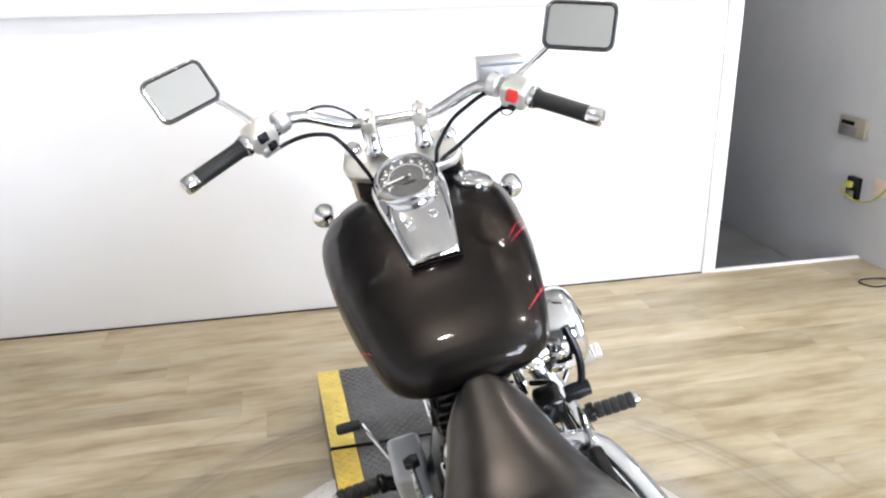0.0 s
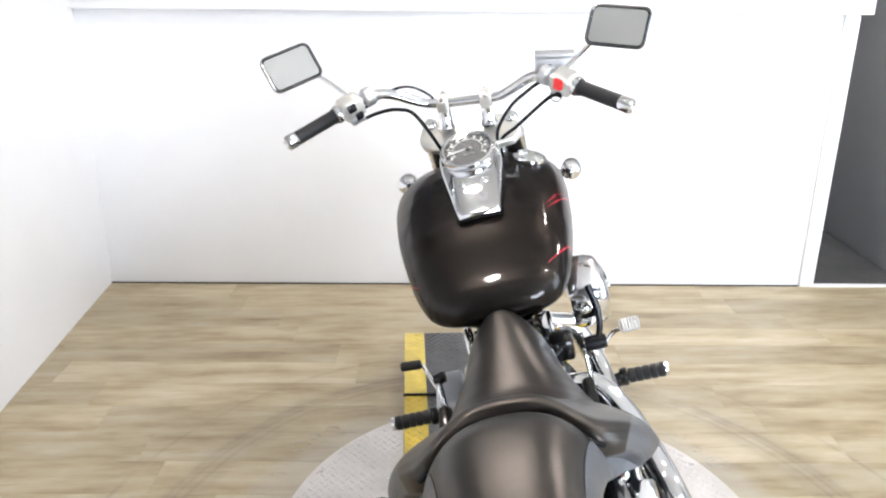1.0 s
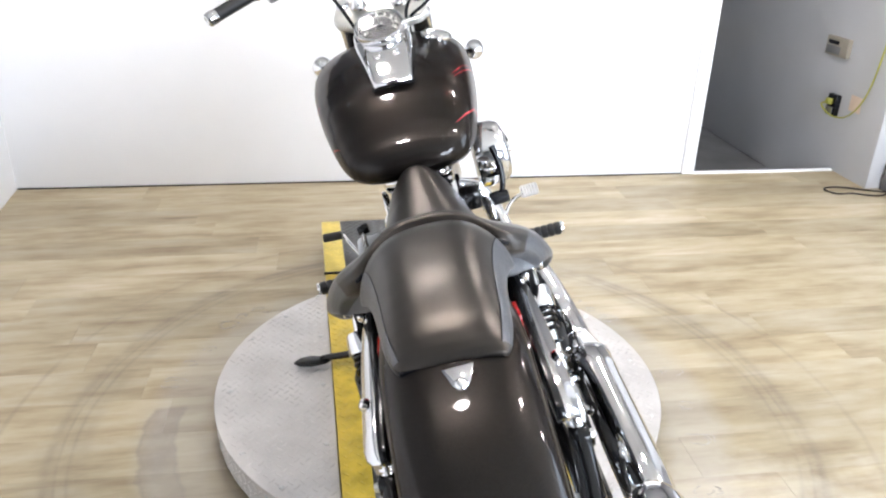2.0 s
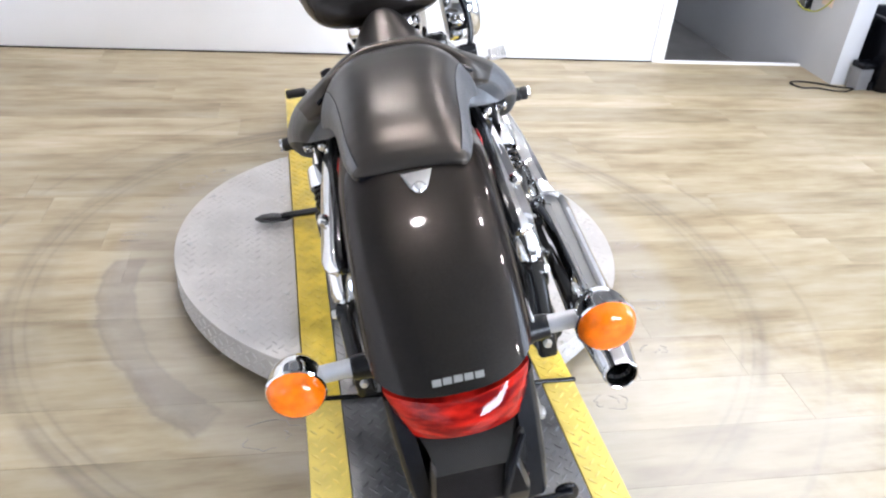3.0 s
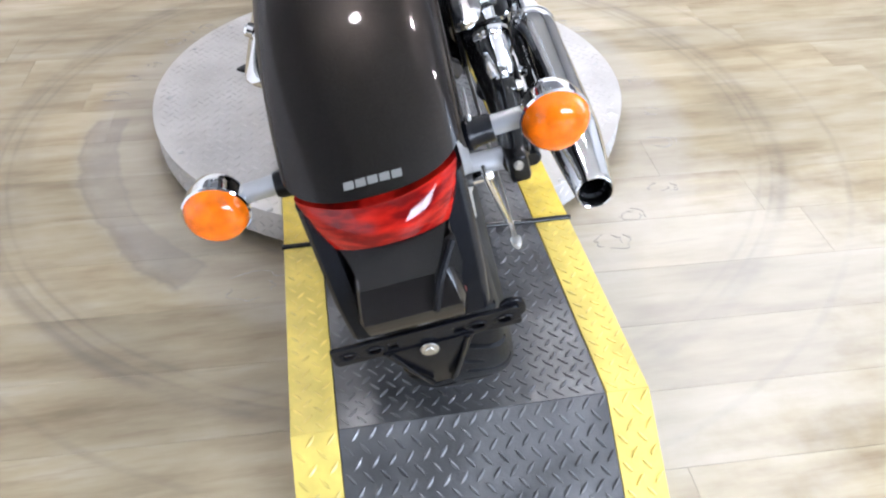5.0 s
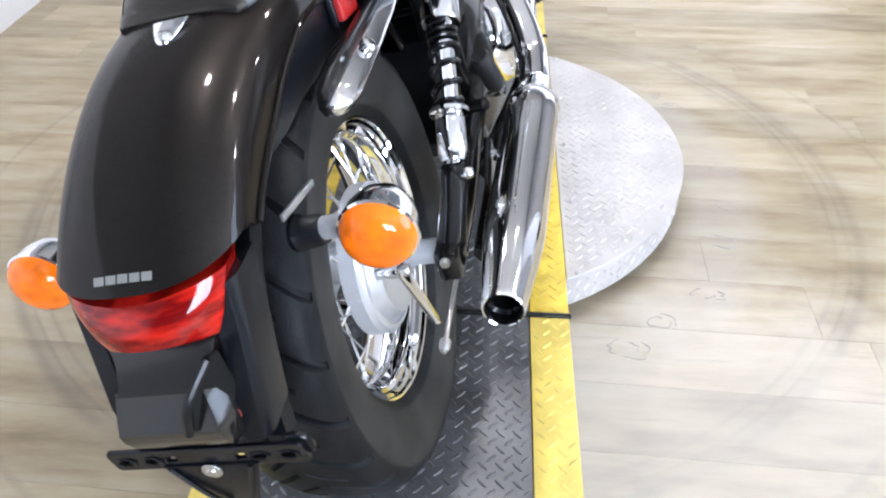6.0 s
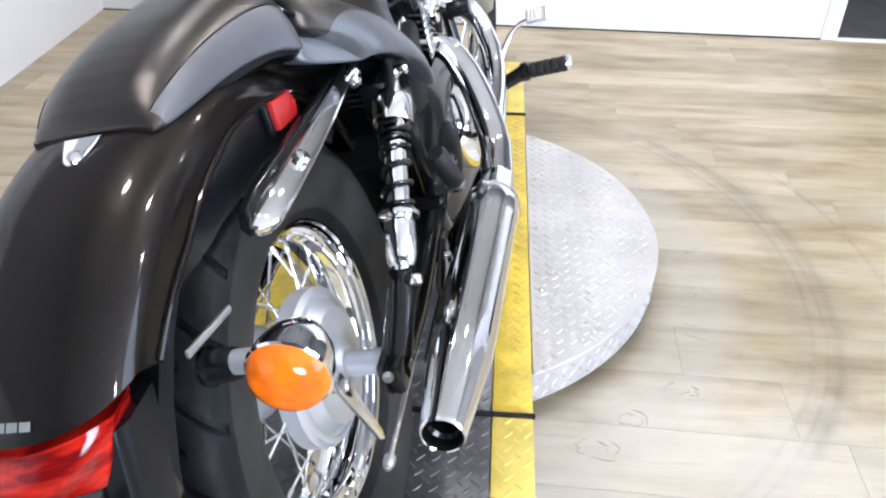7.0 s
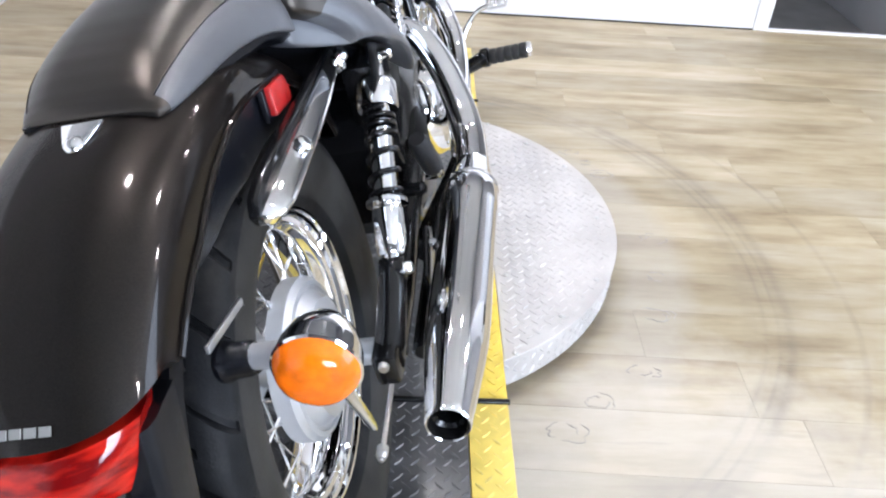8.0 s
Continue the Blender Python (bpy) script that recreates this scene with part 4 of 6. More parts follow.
for s in (-1, 1):
    top = Vector((s * 0.108, 1.385, 1.085))
    bot = top + FD * 0.86
    leg = bp("fork_leg", rod(top, top + FD * 0.48, 0.0205, 20), CHROME, label="chrome fork tube", steer=True)
    bp("fork_cap", lathe([(0, 0.016), (0.012, 0.016), (0.018, 0.010), (0.022, 0.0), (0.022, -0.02), (0, -0.02)], top, -FD, 20), CHROME, leg, steer=True)
    bp("fork_shroud", rod(top + FD * 0.045, top + FD * 0.20, 0.030, 22), CHROME, leg, steer=True)
    bp("fork_rubber", rod(top + FD * 0.205, top + FD * 0.34, 0.029, 22), PLASTIC, leg, "black fork boot", steer=True)
    bp("fork_slider", lathe([(0, 0), (0.031, 0), (0.033, 0.02), (0.029, 0.05), (0.027, 0.3), (0.030, 0.40), (0.022, 0.43), (0, 0.43)], top + FD * 0.43, FD, 22), ALLOY, leg, "cast alloy slider", steer=True)
    # front turn signal
    sc = Vector((s * 0.243, 1.560, 0.885))
    fs = bp("front_signal", lathe([(0, -0.034), (0.010, -0.033), (0.022, -0.026), (0.029, -0.012), (0.031, 0.004), (0.031, 0.010), (0, 0.010)], sc, (0, 1, 0), 26), CHROME, label="chrome front turn signal", steer=True)
    bp("lens", lathe([(0, 0.022), (0.016, 0.020), (0.027, 0.014), (0.030, 0.0105), (0, 0.0105)], sc, (0, 1, 0), 26), ORANGE, fs, "amber lens", steer=True)
    bp("stalk", rod((s * 0.10, 1.53, 0.865), sc + Vector((-s * 0.02, -0.006, -0.004)), 0.010, 14), CHROME_WORN, fs, steer=True)
hl = bp("headlamp", lathe([(0, -0.115), (0.03, -0.112), (0.062, -0.095), (0.083, -0.06), (0.090, -0.01), (0.092, 0.03), (0.097, 0.034), (0.097, 0.05), (0.088, 0.054), (0, 0.054)], (0, 1.60, 0.935), (0, 1, -0.08), 40), CHROME, label="round chrome headlamp", steer=True)
bp("lens", lathe([(0, 0.068), (0.05, 0.065), (0.086, 0.0545), (0, 0.0545)], (0, 1.60, 0.935), (0, 1, -0.08), 40), CLEARLENS, hl, "clear lens", steer=True)

# cables
cables = [[(-0.225, 1.275, 1.200), (-0.165, 1.335, 1.216), (-0.129, 1.345, 1.219), (-0.093, 1.355, 1.203), (-0.060, 1.365, 1.163), (-0.055, 1.40, 1.08)],
          [(-0.250, 1.27, 1.172), (-0.198, 1.30, 1.176), (-0.150, 1.30, 1.172), (-0.113, 1.31, 1.147), (-0.074, 1.30, 1.061), (-0.06, 1.36, 0.98)],
          [(0.245, 1.22, 1.165), (0.205, 1.25, 1.160), (0.170, 1.28, 1.140), (0.131, 1.30, 1.115), (0.092, 1.30, 1.075), (0.078, 1.30, 1.045), (0.075, 1.35, 0.98)],
          [(0.245, 1.20, 1.128), (0.224, 1.22, 1.126), (0.180, 1.26, 1.095), (0.133, 1.29, 1.062), (0.085, 1.31, 1.031), (0.08, 1.36, 0.97)]]
for k, c in enumerate(cables):
    bp("cable", sweep(c, 0.0036 if k == 0 else 0.0048, 8, 8), PLASTIC, label="black control cable")
bp("cable_tie", sweep([(0.236 + 0.014 * math.cos(a), 1.20, 1.128 + 0.014 * math.sin(a)) for a in np.linspace(0, 6.0, 12)], 0.0014, 6, 3), PLASTIC, label="thin black wire loop")


SWEEP = 0.8 * 2 * math.pi / 24            # the grooves sweep back from the middle of the tread


def tyre_mesh(R, half, rim_r, at, circ, tread):
    """A tyre with cut grooves: outer radius, half width, rim radius."""
    nseg = 46
    hgt = R - rim_r
    key = [(-0.66, 0.0), (-0.80, 0.10), (-0.95, 0.30), (-1.0, 0.50), (-0.985, 0.69), (-0.91, 0.845), (-0.71, 0.94), (-0.38, 0.985), (0, 1.0)]
    key = key + [(-x, r) for x, r in key[-2::-1]]
    fine = smooth_path([(x * half, rim_r + r * hgt, 0) for x, r in key], 8)
    prof = [(float(np.interp(i, np.linspace(0, nseg, len(fine)), [q.x for q in fine])), float(np.interp(i, np.linspace(0, nseg, len(fine)), [q.y for q in fine]))) for i in range(nseg + 1)]
    bm = bmesh.new()
    rows = []
    for k in range(circ):
        th = 2 * math.pi * k / circ
        row = []
        for i, (x, r) in enumerate(prof):
            rr = r
            if r > R * 0.86 and tread(th, x / half):
                rr = r - 0.009
            tw = th + SWEEP * abs(x / half)
            row.append(bm.verts.new((at.x + x, at.y + rr * math.cos(tw), at.z + rr * math.sin(tw))))
        rows.append(row)
    for k in range(circ):
        a, b = rows[k], rows[(k + 1) % circ]
        for i in range(nseg):
            bm.faces.new((a[i], a[i + 1], b[i + 1], b[i]))
    return bm


def tread_rear(th, u):
    s = th / (2 * math.pi) * 24
    f = s % 1
    g = (s + 0.5) % 1
    if u > 0:
        d = f - 0.25
        return (0.26 < u < 0.95 and abs(d) < 0.052) or (0.04 < u < 0.44 and abs(g - 0.30) < 0.048)
    d = g - 0.25
    if (-0.95 < u < -0.26 and abs(d) < 0.052) or (-0.44 < u < -0.04 and abs(f - 0.30) < 0.048):
        return True
    return False


def spoked_wheel(name, at, R, half, rim_r, rim_half, hub_r, hub_half, label, steer, circ):
    whl = bp(name, lathe([(hub_r * 0.55, -hub_half), (hub_r * 0.95, -hub_half), (hub_r, -hub_half + 0.008), (hub_r * 0.95, -hub_half + 0.014), (hub_r * 0.5, -hub_half * 0.4), (hub_r * 0.5, hub_half * 0.4),
                           (hub_r * 0.95, hub_half - 0.014), (hub_r, hub_half - 0.008), (hub_r * 0.95, hub_half), (hub_r * 0.55, hub_half)], at, (1, 0, 0), 36), DRUM, label=label, steer=steer)
    tyre = bp("tyre", tyre_mesh(R, half, rim_r - 0.006, at, circ, tread_rear), RUBBER, whl, "dusty black road tyre with cut grooves", 32, steer)
    tyre.data.materials.append(SIDEWALL)
    for p in tyre.data.polygons:
        if math.hypot(p.center.y - at.y, p.center.z - at.z) < R * 0.90 and abs(p.center.x - at.x) > half * 0.80:
            p.material_index = 1
    w = rim_half
    bp("rim", lathe([(rim_r - 0.004, -w), (rim_r + 0.004, -w + 0.001), (rim_r + 0.004, -w + 0.005), (rim_r - 0.012, -w + 0.010), (rim_r - 0.020, -w * 0.55), (rim_r - 0.030, -w * 0.30), (rim_r - 0.031, w * 0.30), (rim_r - 0.020, w * 0.55),
                     (rim_r - 0.012, w - 0.010), (rim_r + 0.004, w - 0.005), (rim_r + 0.004, w - 0.001), (rim_r - 0.004, w), (rim_r - 0.009, w - 0.002), (rim_r - 0.0105, w - 0.008), (rim_r - 0.016, w - 0.010), (rim_r - 0.0175, w - 0.017), (rim_r - 0.024, w - 0.020), (rim_r - 0.026, w * 0.46), (rim_r - 0.033, w * 0.38), (rim_r - 0.036, w * 0.22),
                     (rim_r - 0.036, -w * 0.28), (rim_r - 0.025, -w * 0.55), (rim_r - 0.017, -w + 0.012), (rim_r - 0.010, -w + 0.003)], at, (1, 0, 0), 64, True), CHROME, whl, "chrome spoked rim", 50, steer)
    count = 36
    master = {}
    for k in range(count):
        side = 1 if k % 2 else -1
        lead = 1 if (k // 2) % 2 else -1
        if (side, lead) not in master:
            p = Vector((side * (hub_half - 0.006), hub_r * 0.92 * math.cos(0), hub_r * 0.92 * math.sin(0)))
            b = lead * radians(38)
            q = Vector((side * 0.006, (rim_r - 0.033) * math.cos(b), (rim_r - 0.033) * math.sin(b)))
            me_ob = bp("spoke", joined(rod(p, q, 0.0022, 6), rod(q + (p - q).normalized() * 0.022, q, 0.0036, 6)), CHROME_WORN, whl)
            master[(side, lead)] = me_ob
            ob = me_ob
        else:
            ob = new("spoke", master[(side, lead)].data)
            ob.parent = whl
        mtx = Matrix.Translation(at) @ Matrix.Rotation(2 * math.pi * k / count, 4, "X")
        ob.matrix_basis = (STEER @ mtx) if steer else mtx
    return whl


rear = spoked_wheel("rear_wheel", AXLE, 0.346, 0.084, 0.222, 0.056, 0.070, 0.060, "rear wheel with chrome spokes and drum brake", False, 720)
front = spoked_wheel("front_wheel", Vector((0, 1.86, 0.345)), 0.343, 0.047, 0.28, 0.028, 0.045, 0.05, "narrow front wheel with chrome spokes", True, 240)
# front fender
rings = []
for th in np.linspace(radians(35), radians(165), 26):
    c = Vector((0, 1.86, 0.345))
    row = []
    for a in np.linspace(-1, 1, 15):
        r = 0.385 - 0.055 * abs(a) ** 3
        row.append((0.072 * math.sin(a * 1.35) / math.sin(1.35), c.y + r * math.cos(th), c.z + r * math.sin(th)))
    for a in np.linspace(1, -1, 15):
        r = 0.381 - 0.053 * abs(a) ** 3
        row.append((0.069 * math.sin(a * 1.35) / math.sin(1.35), c.y + r * math.cos(th), c.z + r * math.sin(th)))
    rings.append(row)
bp("front_fender", loft(rings), PAINT, label="dark metallic front fender", sharp=50, steer=True)

# -- drum brake, axle and swingarm
hub = bp("brake_drum", lathe([(0, 0.092), (0.028, 0.092), (0.034, 0.086), (0.045, 0.080), (0.084, 0.078), (0.090, 0.070), (0.094, 0.064), (0.097, 0.060), (0.101, 0.060), (0.103, 0.0635), (0.110, 0.062), (0.113, 0.057), (0.117, 0.054), (0.117, 0.030), (0.090, 0.022), (0, 0.022)], AXLE, (1, 0, 0), 48), DRUM, label="light grey cast rear brake drum")
bp("axle_spacer", rod(AXLE + Vector((0.088, 0, 0)), AXLE + Vector((0.150, 0, 0)), 0.019, 20), DRUM, hub)
bp("axle", rod(AXLE + Vector((-0.2, 0, 0)), AXLE + Vector((0.188, 0, 0)), 0.009, 12), STEEL, hub)
bp("axle_nut", lathe([(0, 0.012), (0.013, 0.012), (0.0145, 0.009), (0.0145, 0), (0, 0)], AXLE + Vector((0.176, 0, 0)), (1, 0, 0), 6), CHROME, hub)
cam_at = AXLE + Vector((0.070, -0.078, 0.030))
arm_end = Vector((0.128, 0.052, 0.228))
bp("cam_shaft", rod(cam_at, cam_at + Vector((0.042, 0, 0)), 0.011, 14), CHROME, hub)
arm_at = cam_at + Vector((0.036, 0, 0))
bp("brake_arm", prism([(-0.014, -0.011), (-0.014, 0.011), (0.0, 0.014), (0.118, 0.008), (0.128, 0.0), (0.118, -0.008), (0.0, -0.014)], 0.008, frame_matrix(arm_at, arm_end - arm_at, (0, 1, 0.2)), 0.002), CHROME_WORN, hub, "brake arm")
bp("arm_bolt", lathe([(0, 0.010), (0.007, 0.010), (0.009, 0.006), (0.009, 0), (0, 0)], arm_at + Vector((0.006, 0, 0)), (1, 0, 0), 8), STEEL, hub)
bp("brake_rod", rod(arm_end + Vector((0.004, -0.035, -0.003)), Vector((0.125, 0.72, 0.24)), 0.004, 8), STEEL, hub)
bp("adjuster", lathe([(0, 0.02), (0.006, 0.02), (0.009, 0.012), (0.009, 0), (0, 0)], arm_end + Vector((0.004, -0.012, -0.001)), (0, -1, -0.05), 10), STEEL, hub)
for s in (-1, 1):
    sa = bp("swingarm", sweep([(s * 0.150, 0.70, 0.36), (s * 0.155, 0.45, 0.35), (s * 0.165, 0.25, 0.345), (s * 0.165, AXLE.y - 0.025, AXLE.z)], [0.024, 0.022, 0.021, 0.024], 14), BLACKMET, label="black swingarm")
    bp("end_block", box(0.036, 0.085, 0.052, (s * 0.165, AXLE.y - 0.005, AXLE.z), 0.008), BLACKMET, sa)
    bp("pinch_bolt", lathe([(0, 0.008), (0.006, 0.008), (0.008, 0.004), (0.008, 0), (0, 0)], (s * 0.165, AXLE.y - 0.047, AXLE.z + 0.012), (0, -1, 0), 8), STEEL, sa)
    # shock absorber
    lo, hi = Vector((s * 0.178, 0.190, 0.425)), Vector((s * 0.172, 0.450, 0.665))
    d = (hi - lo).normalized()
    shock = bp("shock_absorber", rod(lo, hi, 0.012, 18), CHROME, label="chrome rear shock absorber with black spring")
    bp("lower_eye", lathe([(0, -0.018), (0.017, -0.018), (0.019, -0.014), (0.019, 0.014), (0.017, 0.018), (0, 0.018)], lo, (1, 0, 0), 20), BLACKMET, shock)
    bp("lower_bolt", lathe([(0, 0.010), (0.007, 0.010), (0.009, 0.006), (0.009, 0), (0, 0)], lo + Vector((s * 0.018, 0, 0)), (s, 0, 0), 8), STEEL, shock)
    clevis = [Vector((s * 0.176, 0.198, 0.432)), Vector((s * 0.175, 0.172, 0.412)), Vector((s * 0.172, 0.135, 0.385)), Vector((s * 0.168, 0.100, 0.358))]
    bp("clevis", sweep(clevis, [0.017, 0.021, 0.021, 0.024], 14), BLACKMET, shock, "black lower fork of the shock")
    bp("lower_cover", lathe([(0, 0.020), (0.018, 0.020), (0.0205, 0.024), (0.0215, 0.030), (0.0235, 0.034), (0.0235, 0.086), (0.0215, 0.090), (0.0215, 0.094), (0.0310, 0.096), (0.0310, 0.102), (0, 0.102)], lo, d, 28), CHROME, shock, "chrome lower cover")
    bp("damper_body", lathe([(0, 0.102), (0.0170, 0.102), (0.0170, 0.25), (0, 0.25)], lo, d, 20), CHROME, shock)
    bp("upper_cover", lathe([(0, 0.246), (0.0300, 0.246), (0.0310, 0.249), (0.0310, 0.284), (0.0295, 0.288), (0.016, 0.290), (0.014, 0.296), (0.014, 0.330), (0, 0.330)], lo, d, 30), CHROME, shock, "chrome upper cover")
    side = d.orthogonal().normalized()
    upv = d.cross(side)
    coil = []
    for k in range(97):
        f = 7 * k / 96
        a = 2 * math.pi * f
        along = float(np.interp(f, range(8), (0.0, 0.06, 0.28, 0.52, 0.72, 0.83, 0.92, 1.0)))
        coil.append(lo + d * (0.105 + 0.138 * along) + 0.0222 * (math.cos(a) * side + math.sin(a) * upv))
    bp("spring", sweep(coil, 0.0038, 8, 1), BLACKMET, shock, "black coil spring")
    bp("top_nut", lathe([(0, 0), (0.010, 0), (0.012, 0.004), (0.012, 0.016), (0.008, 0.02), (0, 0.02)], lo + d * 0.335 + Vector((s * 0.010, 0, 0.004)), (s, 0, 0), 12), CHROME, shock)
    # fender strut
    st = [(0.385, 0.012), (0.400, -0.006), (0.392, -0.026), (0.33, -0.034), (0.10, -0.034), (0.0, -0.030), (-0.035, -0.018), (-0.045, 0.0), (-0.035, 0.018), (0.0, 0.026), (0.12, 0.022), (0.33, 0.014)]
    VS = (-1, -0.97, -0.88, -0.45, -0.33, -0.22, -0.08, 0.40, 0.48, 0.50)
    XS = (0.010, 0.014, 0.016, 0.0262, 0.0285, 0.0288, 0.0272, 0.014, 0.011, 0.006)
    rings = []
    for yy, half, zc in ((-0.052, 0.004, 0.667), (-0.048, 0.012, 0.667), (-0.036, 0.018, 0.668), (-0.015, 0.0215, 0.669), (0.02, 0.023, 0.671), (0.10, 0.023, 0.675), (0.20, 0.021, 0.681), (0.28, 0.018, 0.686), (0.325, 0.015, 0.689), (0.345, 0.010, 0.690), (0.352, 0.005, 0.690)):
        out = min(1.0, half / 0.022)
        row = []
        for v in VS:
            row.append(Vector((s * (0.130 + out * float(np.interp(v, VS, XS))), yy, zc + 0.009 + half * v)))
        row += [Vector((s * (0.132 - 0.002 * v), yy, zc + 0.009 + half * v)) for v in (0.42, -0.2, -0.85)]
        rings.append(row)
    strut = bp("fender_strut", loft(rings), CHROME, label="chrome fender strut", sharp=60)
    for by, bz in ((0.075, 0.690), (0.33, 0.699)):
        bp("bolt", lathe([(0, 0.012), (0.006, 0.0115), (0.010, 0.008), (0.011, 0), (0, 0)], (s * 0.149, by, bz - 0.002), (s, 0, 0.7), 18), CHROME, strut)
    bp("strut_backing", prism([(x, y * 0.9 - 0.004) for x, y in st], 0.014, frame_matrix((s * 0.119 if s > 0 else s * 0.133, -0.010, 0.684), (0, 1, 0.035), (0, 0, 1)), 0.003), BLACKMET, strut)

# -- rear fender
FC = Vector((0, 0.095, 0.333))


def fender_point(th, a, inner=False, drop=0.050):
    """th: angle round the axle, a: -1 .. 1 across from one lower edge over the crown to the other."""
    deg = math.degrees(th)
    rad = float(np.interp(deg, [40, 60, 80, 100, 120, 135, 145], [0.40, 0.435, 0.463, 0.487, 0.508, 0.523, 0.533]))
    skirt = float(np.interp(deg, [40, 70, 100, 120, 135, 145], [0.36, 0.400, 0.428, 0.434, 0.456, 0.492]))
    w = float(np.interp(deg, [40, 100, 145], [0.106, 0.107, 0.098])) - (0.0035 if inner else 0)
    rad -= 0.0035 if inner else 0
    sg = 1 if a > 0 else -1
    u = abs(a)
    if u < 0.72:                                          # crown
        v = u / 0.72 * math.pi / 2
        x = w * math.sin(v) ** (2 / 2.5)
        r = rad - drop + drop * math.cos(v) ** (2 / 2.5)
    else:
        x = w
        r = (rad - drop) + (skirt - (rad - drop)) * (u - 0.72) / 0.28
        r = min(r, rad - drop - 0.0001)
    return Vector((sg * x, FC.y + r * math.cos(th), FC.z + r * math.sin(th)))


rings = []
for q in np.linspace(0, 1, 54):
    aa = np.linspace(-1, 1, 61)

    def th_at(a):
        return radians(42 + q * (142.2 - 6.8 * min(1.0, abs(a) / 0.72) ** 2 - 42))
    rings.append([fender_point(th_at(a), a) for a in aa] + [fender_point(th_at(a), a, True) for a in aa[::-1]])
fender = bp("rear_fender", loft(rings), PAINT, label="dark brown-black metallic rear fender", sharp=50)
for s in (-1, 1):
    bp("edge_moulding", sweep([fender_point(radians(dg), s) + Vector((s * 0.001, 0, 0)) for dg in range(50, 136, 5)], 0.0034, 8, 2), PAINT, fender, "rolled lower edge")
    # black inner guard between the painted skirt and the tyre
    rows = []
    for dg in np.linspace(52, 128, 20):
        th = radians(float(dg))
        top = fender_point(th, s)
        r1 = math.hypot(top.y - FC.y, top.z - FC.z) + 0.004
        r0 = float(np.interp(dg, [52, 70, 100, 118, 128], [0.345, 0.350, 0.352, 0.385, 0.432]))
        rows.append([Vector((s * (abs(top.x) - off), FC.y + r * math.cos(th), FC.z + r * math.sin(th))) for r, off in ((r1, 0.006), (r0, 0.012), (r0, 0.016), (r1, 0.010))])
    bp("inner_guard", loft(rows), PLASTIC, fender, "black inner guard")
# plain silver blocks in place of the maker's lettering
for k in range(5):
    th = radians(140.4)
    c = fender_point(th, 0)
    nrm = (c - FC).normalized()
    lm = frame_matrix(c + nrm * 0.0004 + Vector((0.0025 + (k - 2) * 0.0125, 0, -abs(k - 2) * 0.0002)), (1, 0, 0), Vector((0, math.sin(th), -math.cos(th))))
    bp("logo_block", prism([(-0.0056, -0.0040), (0.0050, -0.0040), (0.0056, 0.0040), (-0.0050, 0.0040)], 0.0009, lm, 0.0003, 1), SILVER, fender, "plain silver logo block")
# seat bracket
br = bp("seat_bracket", prism([(-0.030, 0.026), (-0.016, -0.010), (-0.009, -0.018), (0.009, -0.018), (0.016, -0.010), (0.030, 0.026)], 0.004, frame_matrix((0.005, -0.080, 0.7990), (1, 0, 0), (0, 0.93, 0.33)) @ Matrix.Diagonal((0.72, 0.8, 1, 1)), 0.001), CHROME, label="chrome seat bracket")
bp("bracket_bolt", lathe([(0, 0.007), (0.005, 0.006), (0.009, 0.003), (0.010, 0), (0, 0)], (0.005, -0.088, 0.7995), (0, -0.34, 0.94), 16), CHROME, br)

# -- tail lamp and plate holder
rows = []
for v in np.linspace(0, 1, 12):
    row = []
    for u in np.linspace(-1, 1, 25):
        bulge = (1 - u * u)
        x = u * (0.088 - 0.020 * v)
        z0, z1 = 0.653 - 0.006 * bulge, 0.594 + 0.013 * bulge
        z = z0 + (z1 - z0) * v
        y = -0.288 - 0.036 * bulge ** 0.8 - 0.017 * v - 0.005 * math.sin(v * math.pi)
        row.append(Vector((x, y, z)))
    rows.append(row)
bm = bmesh.new()
vs = [[bm.verts.new(p) for p in r] for r in rows]
bk = [[bm.verts.new(Vector((p.x * 0.97, p.y * 0.3 - 0.17, p.z + 0.002))) for p in r] for r in rows]
for i in range(11):
    for j in range(24):
        bm.faces.new((vs[i][j], vs[i][j + 1], vs[i + 1][j + 1], vs[i + 1][j]))
        bm.faces.new((bk[i][j], bk[i + 1][j], bk[i + 1][j + 1], bk[i][j + 1]))
for j in range(24):
    bm.faces.new((vs[0][j], bk[0][j], bk[0][j + 1], vs[0][j + 1]))
    bm.faces.new((vs[11][j], vs[11][j + 1], bk[11][j + 1], bk[11][j]))
for i in range(11):
    bm.faces.new((vs[i][0], vs[i + 1][0], bk[i + 1][0], bk[i][0]))
    bm.faces.new((vs[i][24], bk[i][24], bk[i + 1][24], vs[i + 1][24]))
TAIL = mat("red_tail_lens", (0.42, 0.006, 0.005), 0.10, 0.0, 0.35, 0.25)
HOLDER = mat("glossy_black_plastic", (0.009, 0.0075, 0.007), 0.16, 0.0, 0.0, 0.7, bump=0.05, bump_scale=60)
n, l = TAIL.node_tree.nodes, TAIL.node_tree.links
tcx = n.new("ShaderNodeTexCoord")
mpx = n.new("ShaderNodeMapping")
mpx.inputs["Scale"].default_value = (26, 20, 110)
l.new(tcx.outputs["Object"], mpx.inputs["Vector"])
nz = n.new("ShaderNodeTexNoise")
nz.inputs["Scale"].default_value, nz.inputs["Detail"].default_value = 1.0, 3
l.new(mpx.outputs[0], nz.inputs["Vector"])
cr = n.new("ShaderNodeValToRGB")
cr.color_ramp.elements[0].position, cr.color_ramp.elements[0].color = 0.36, (0.13, 0.0016, 0.002, 1)
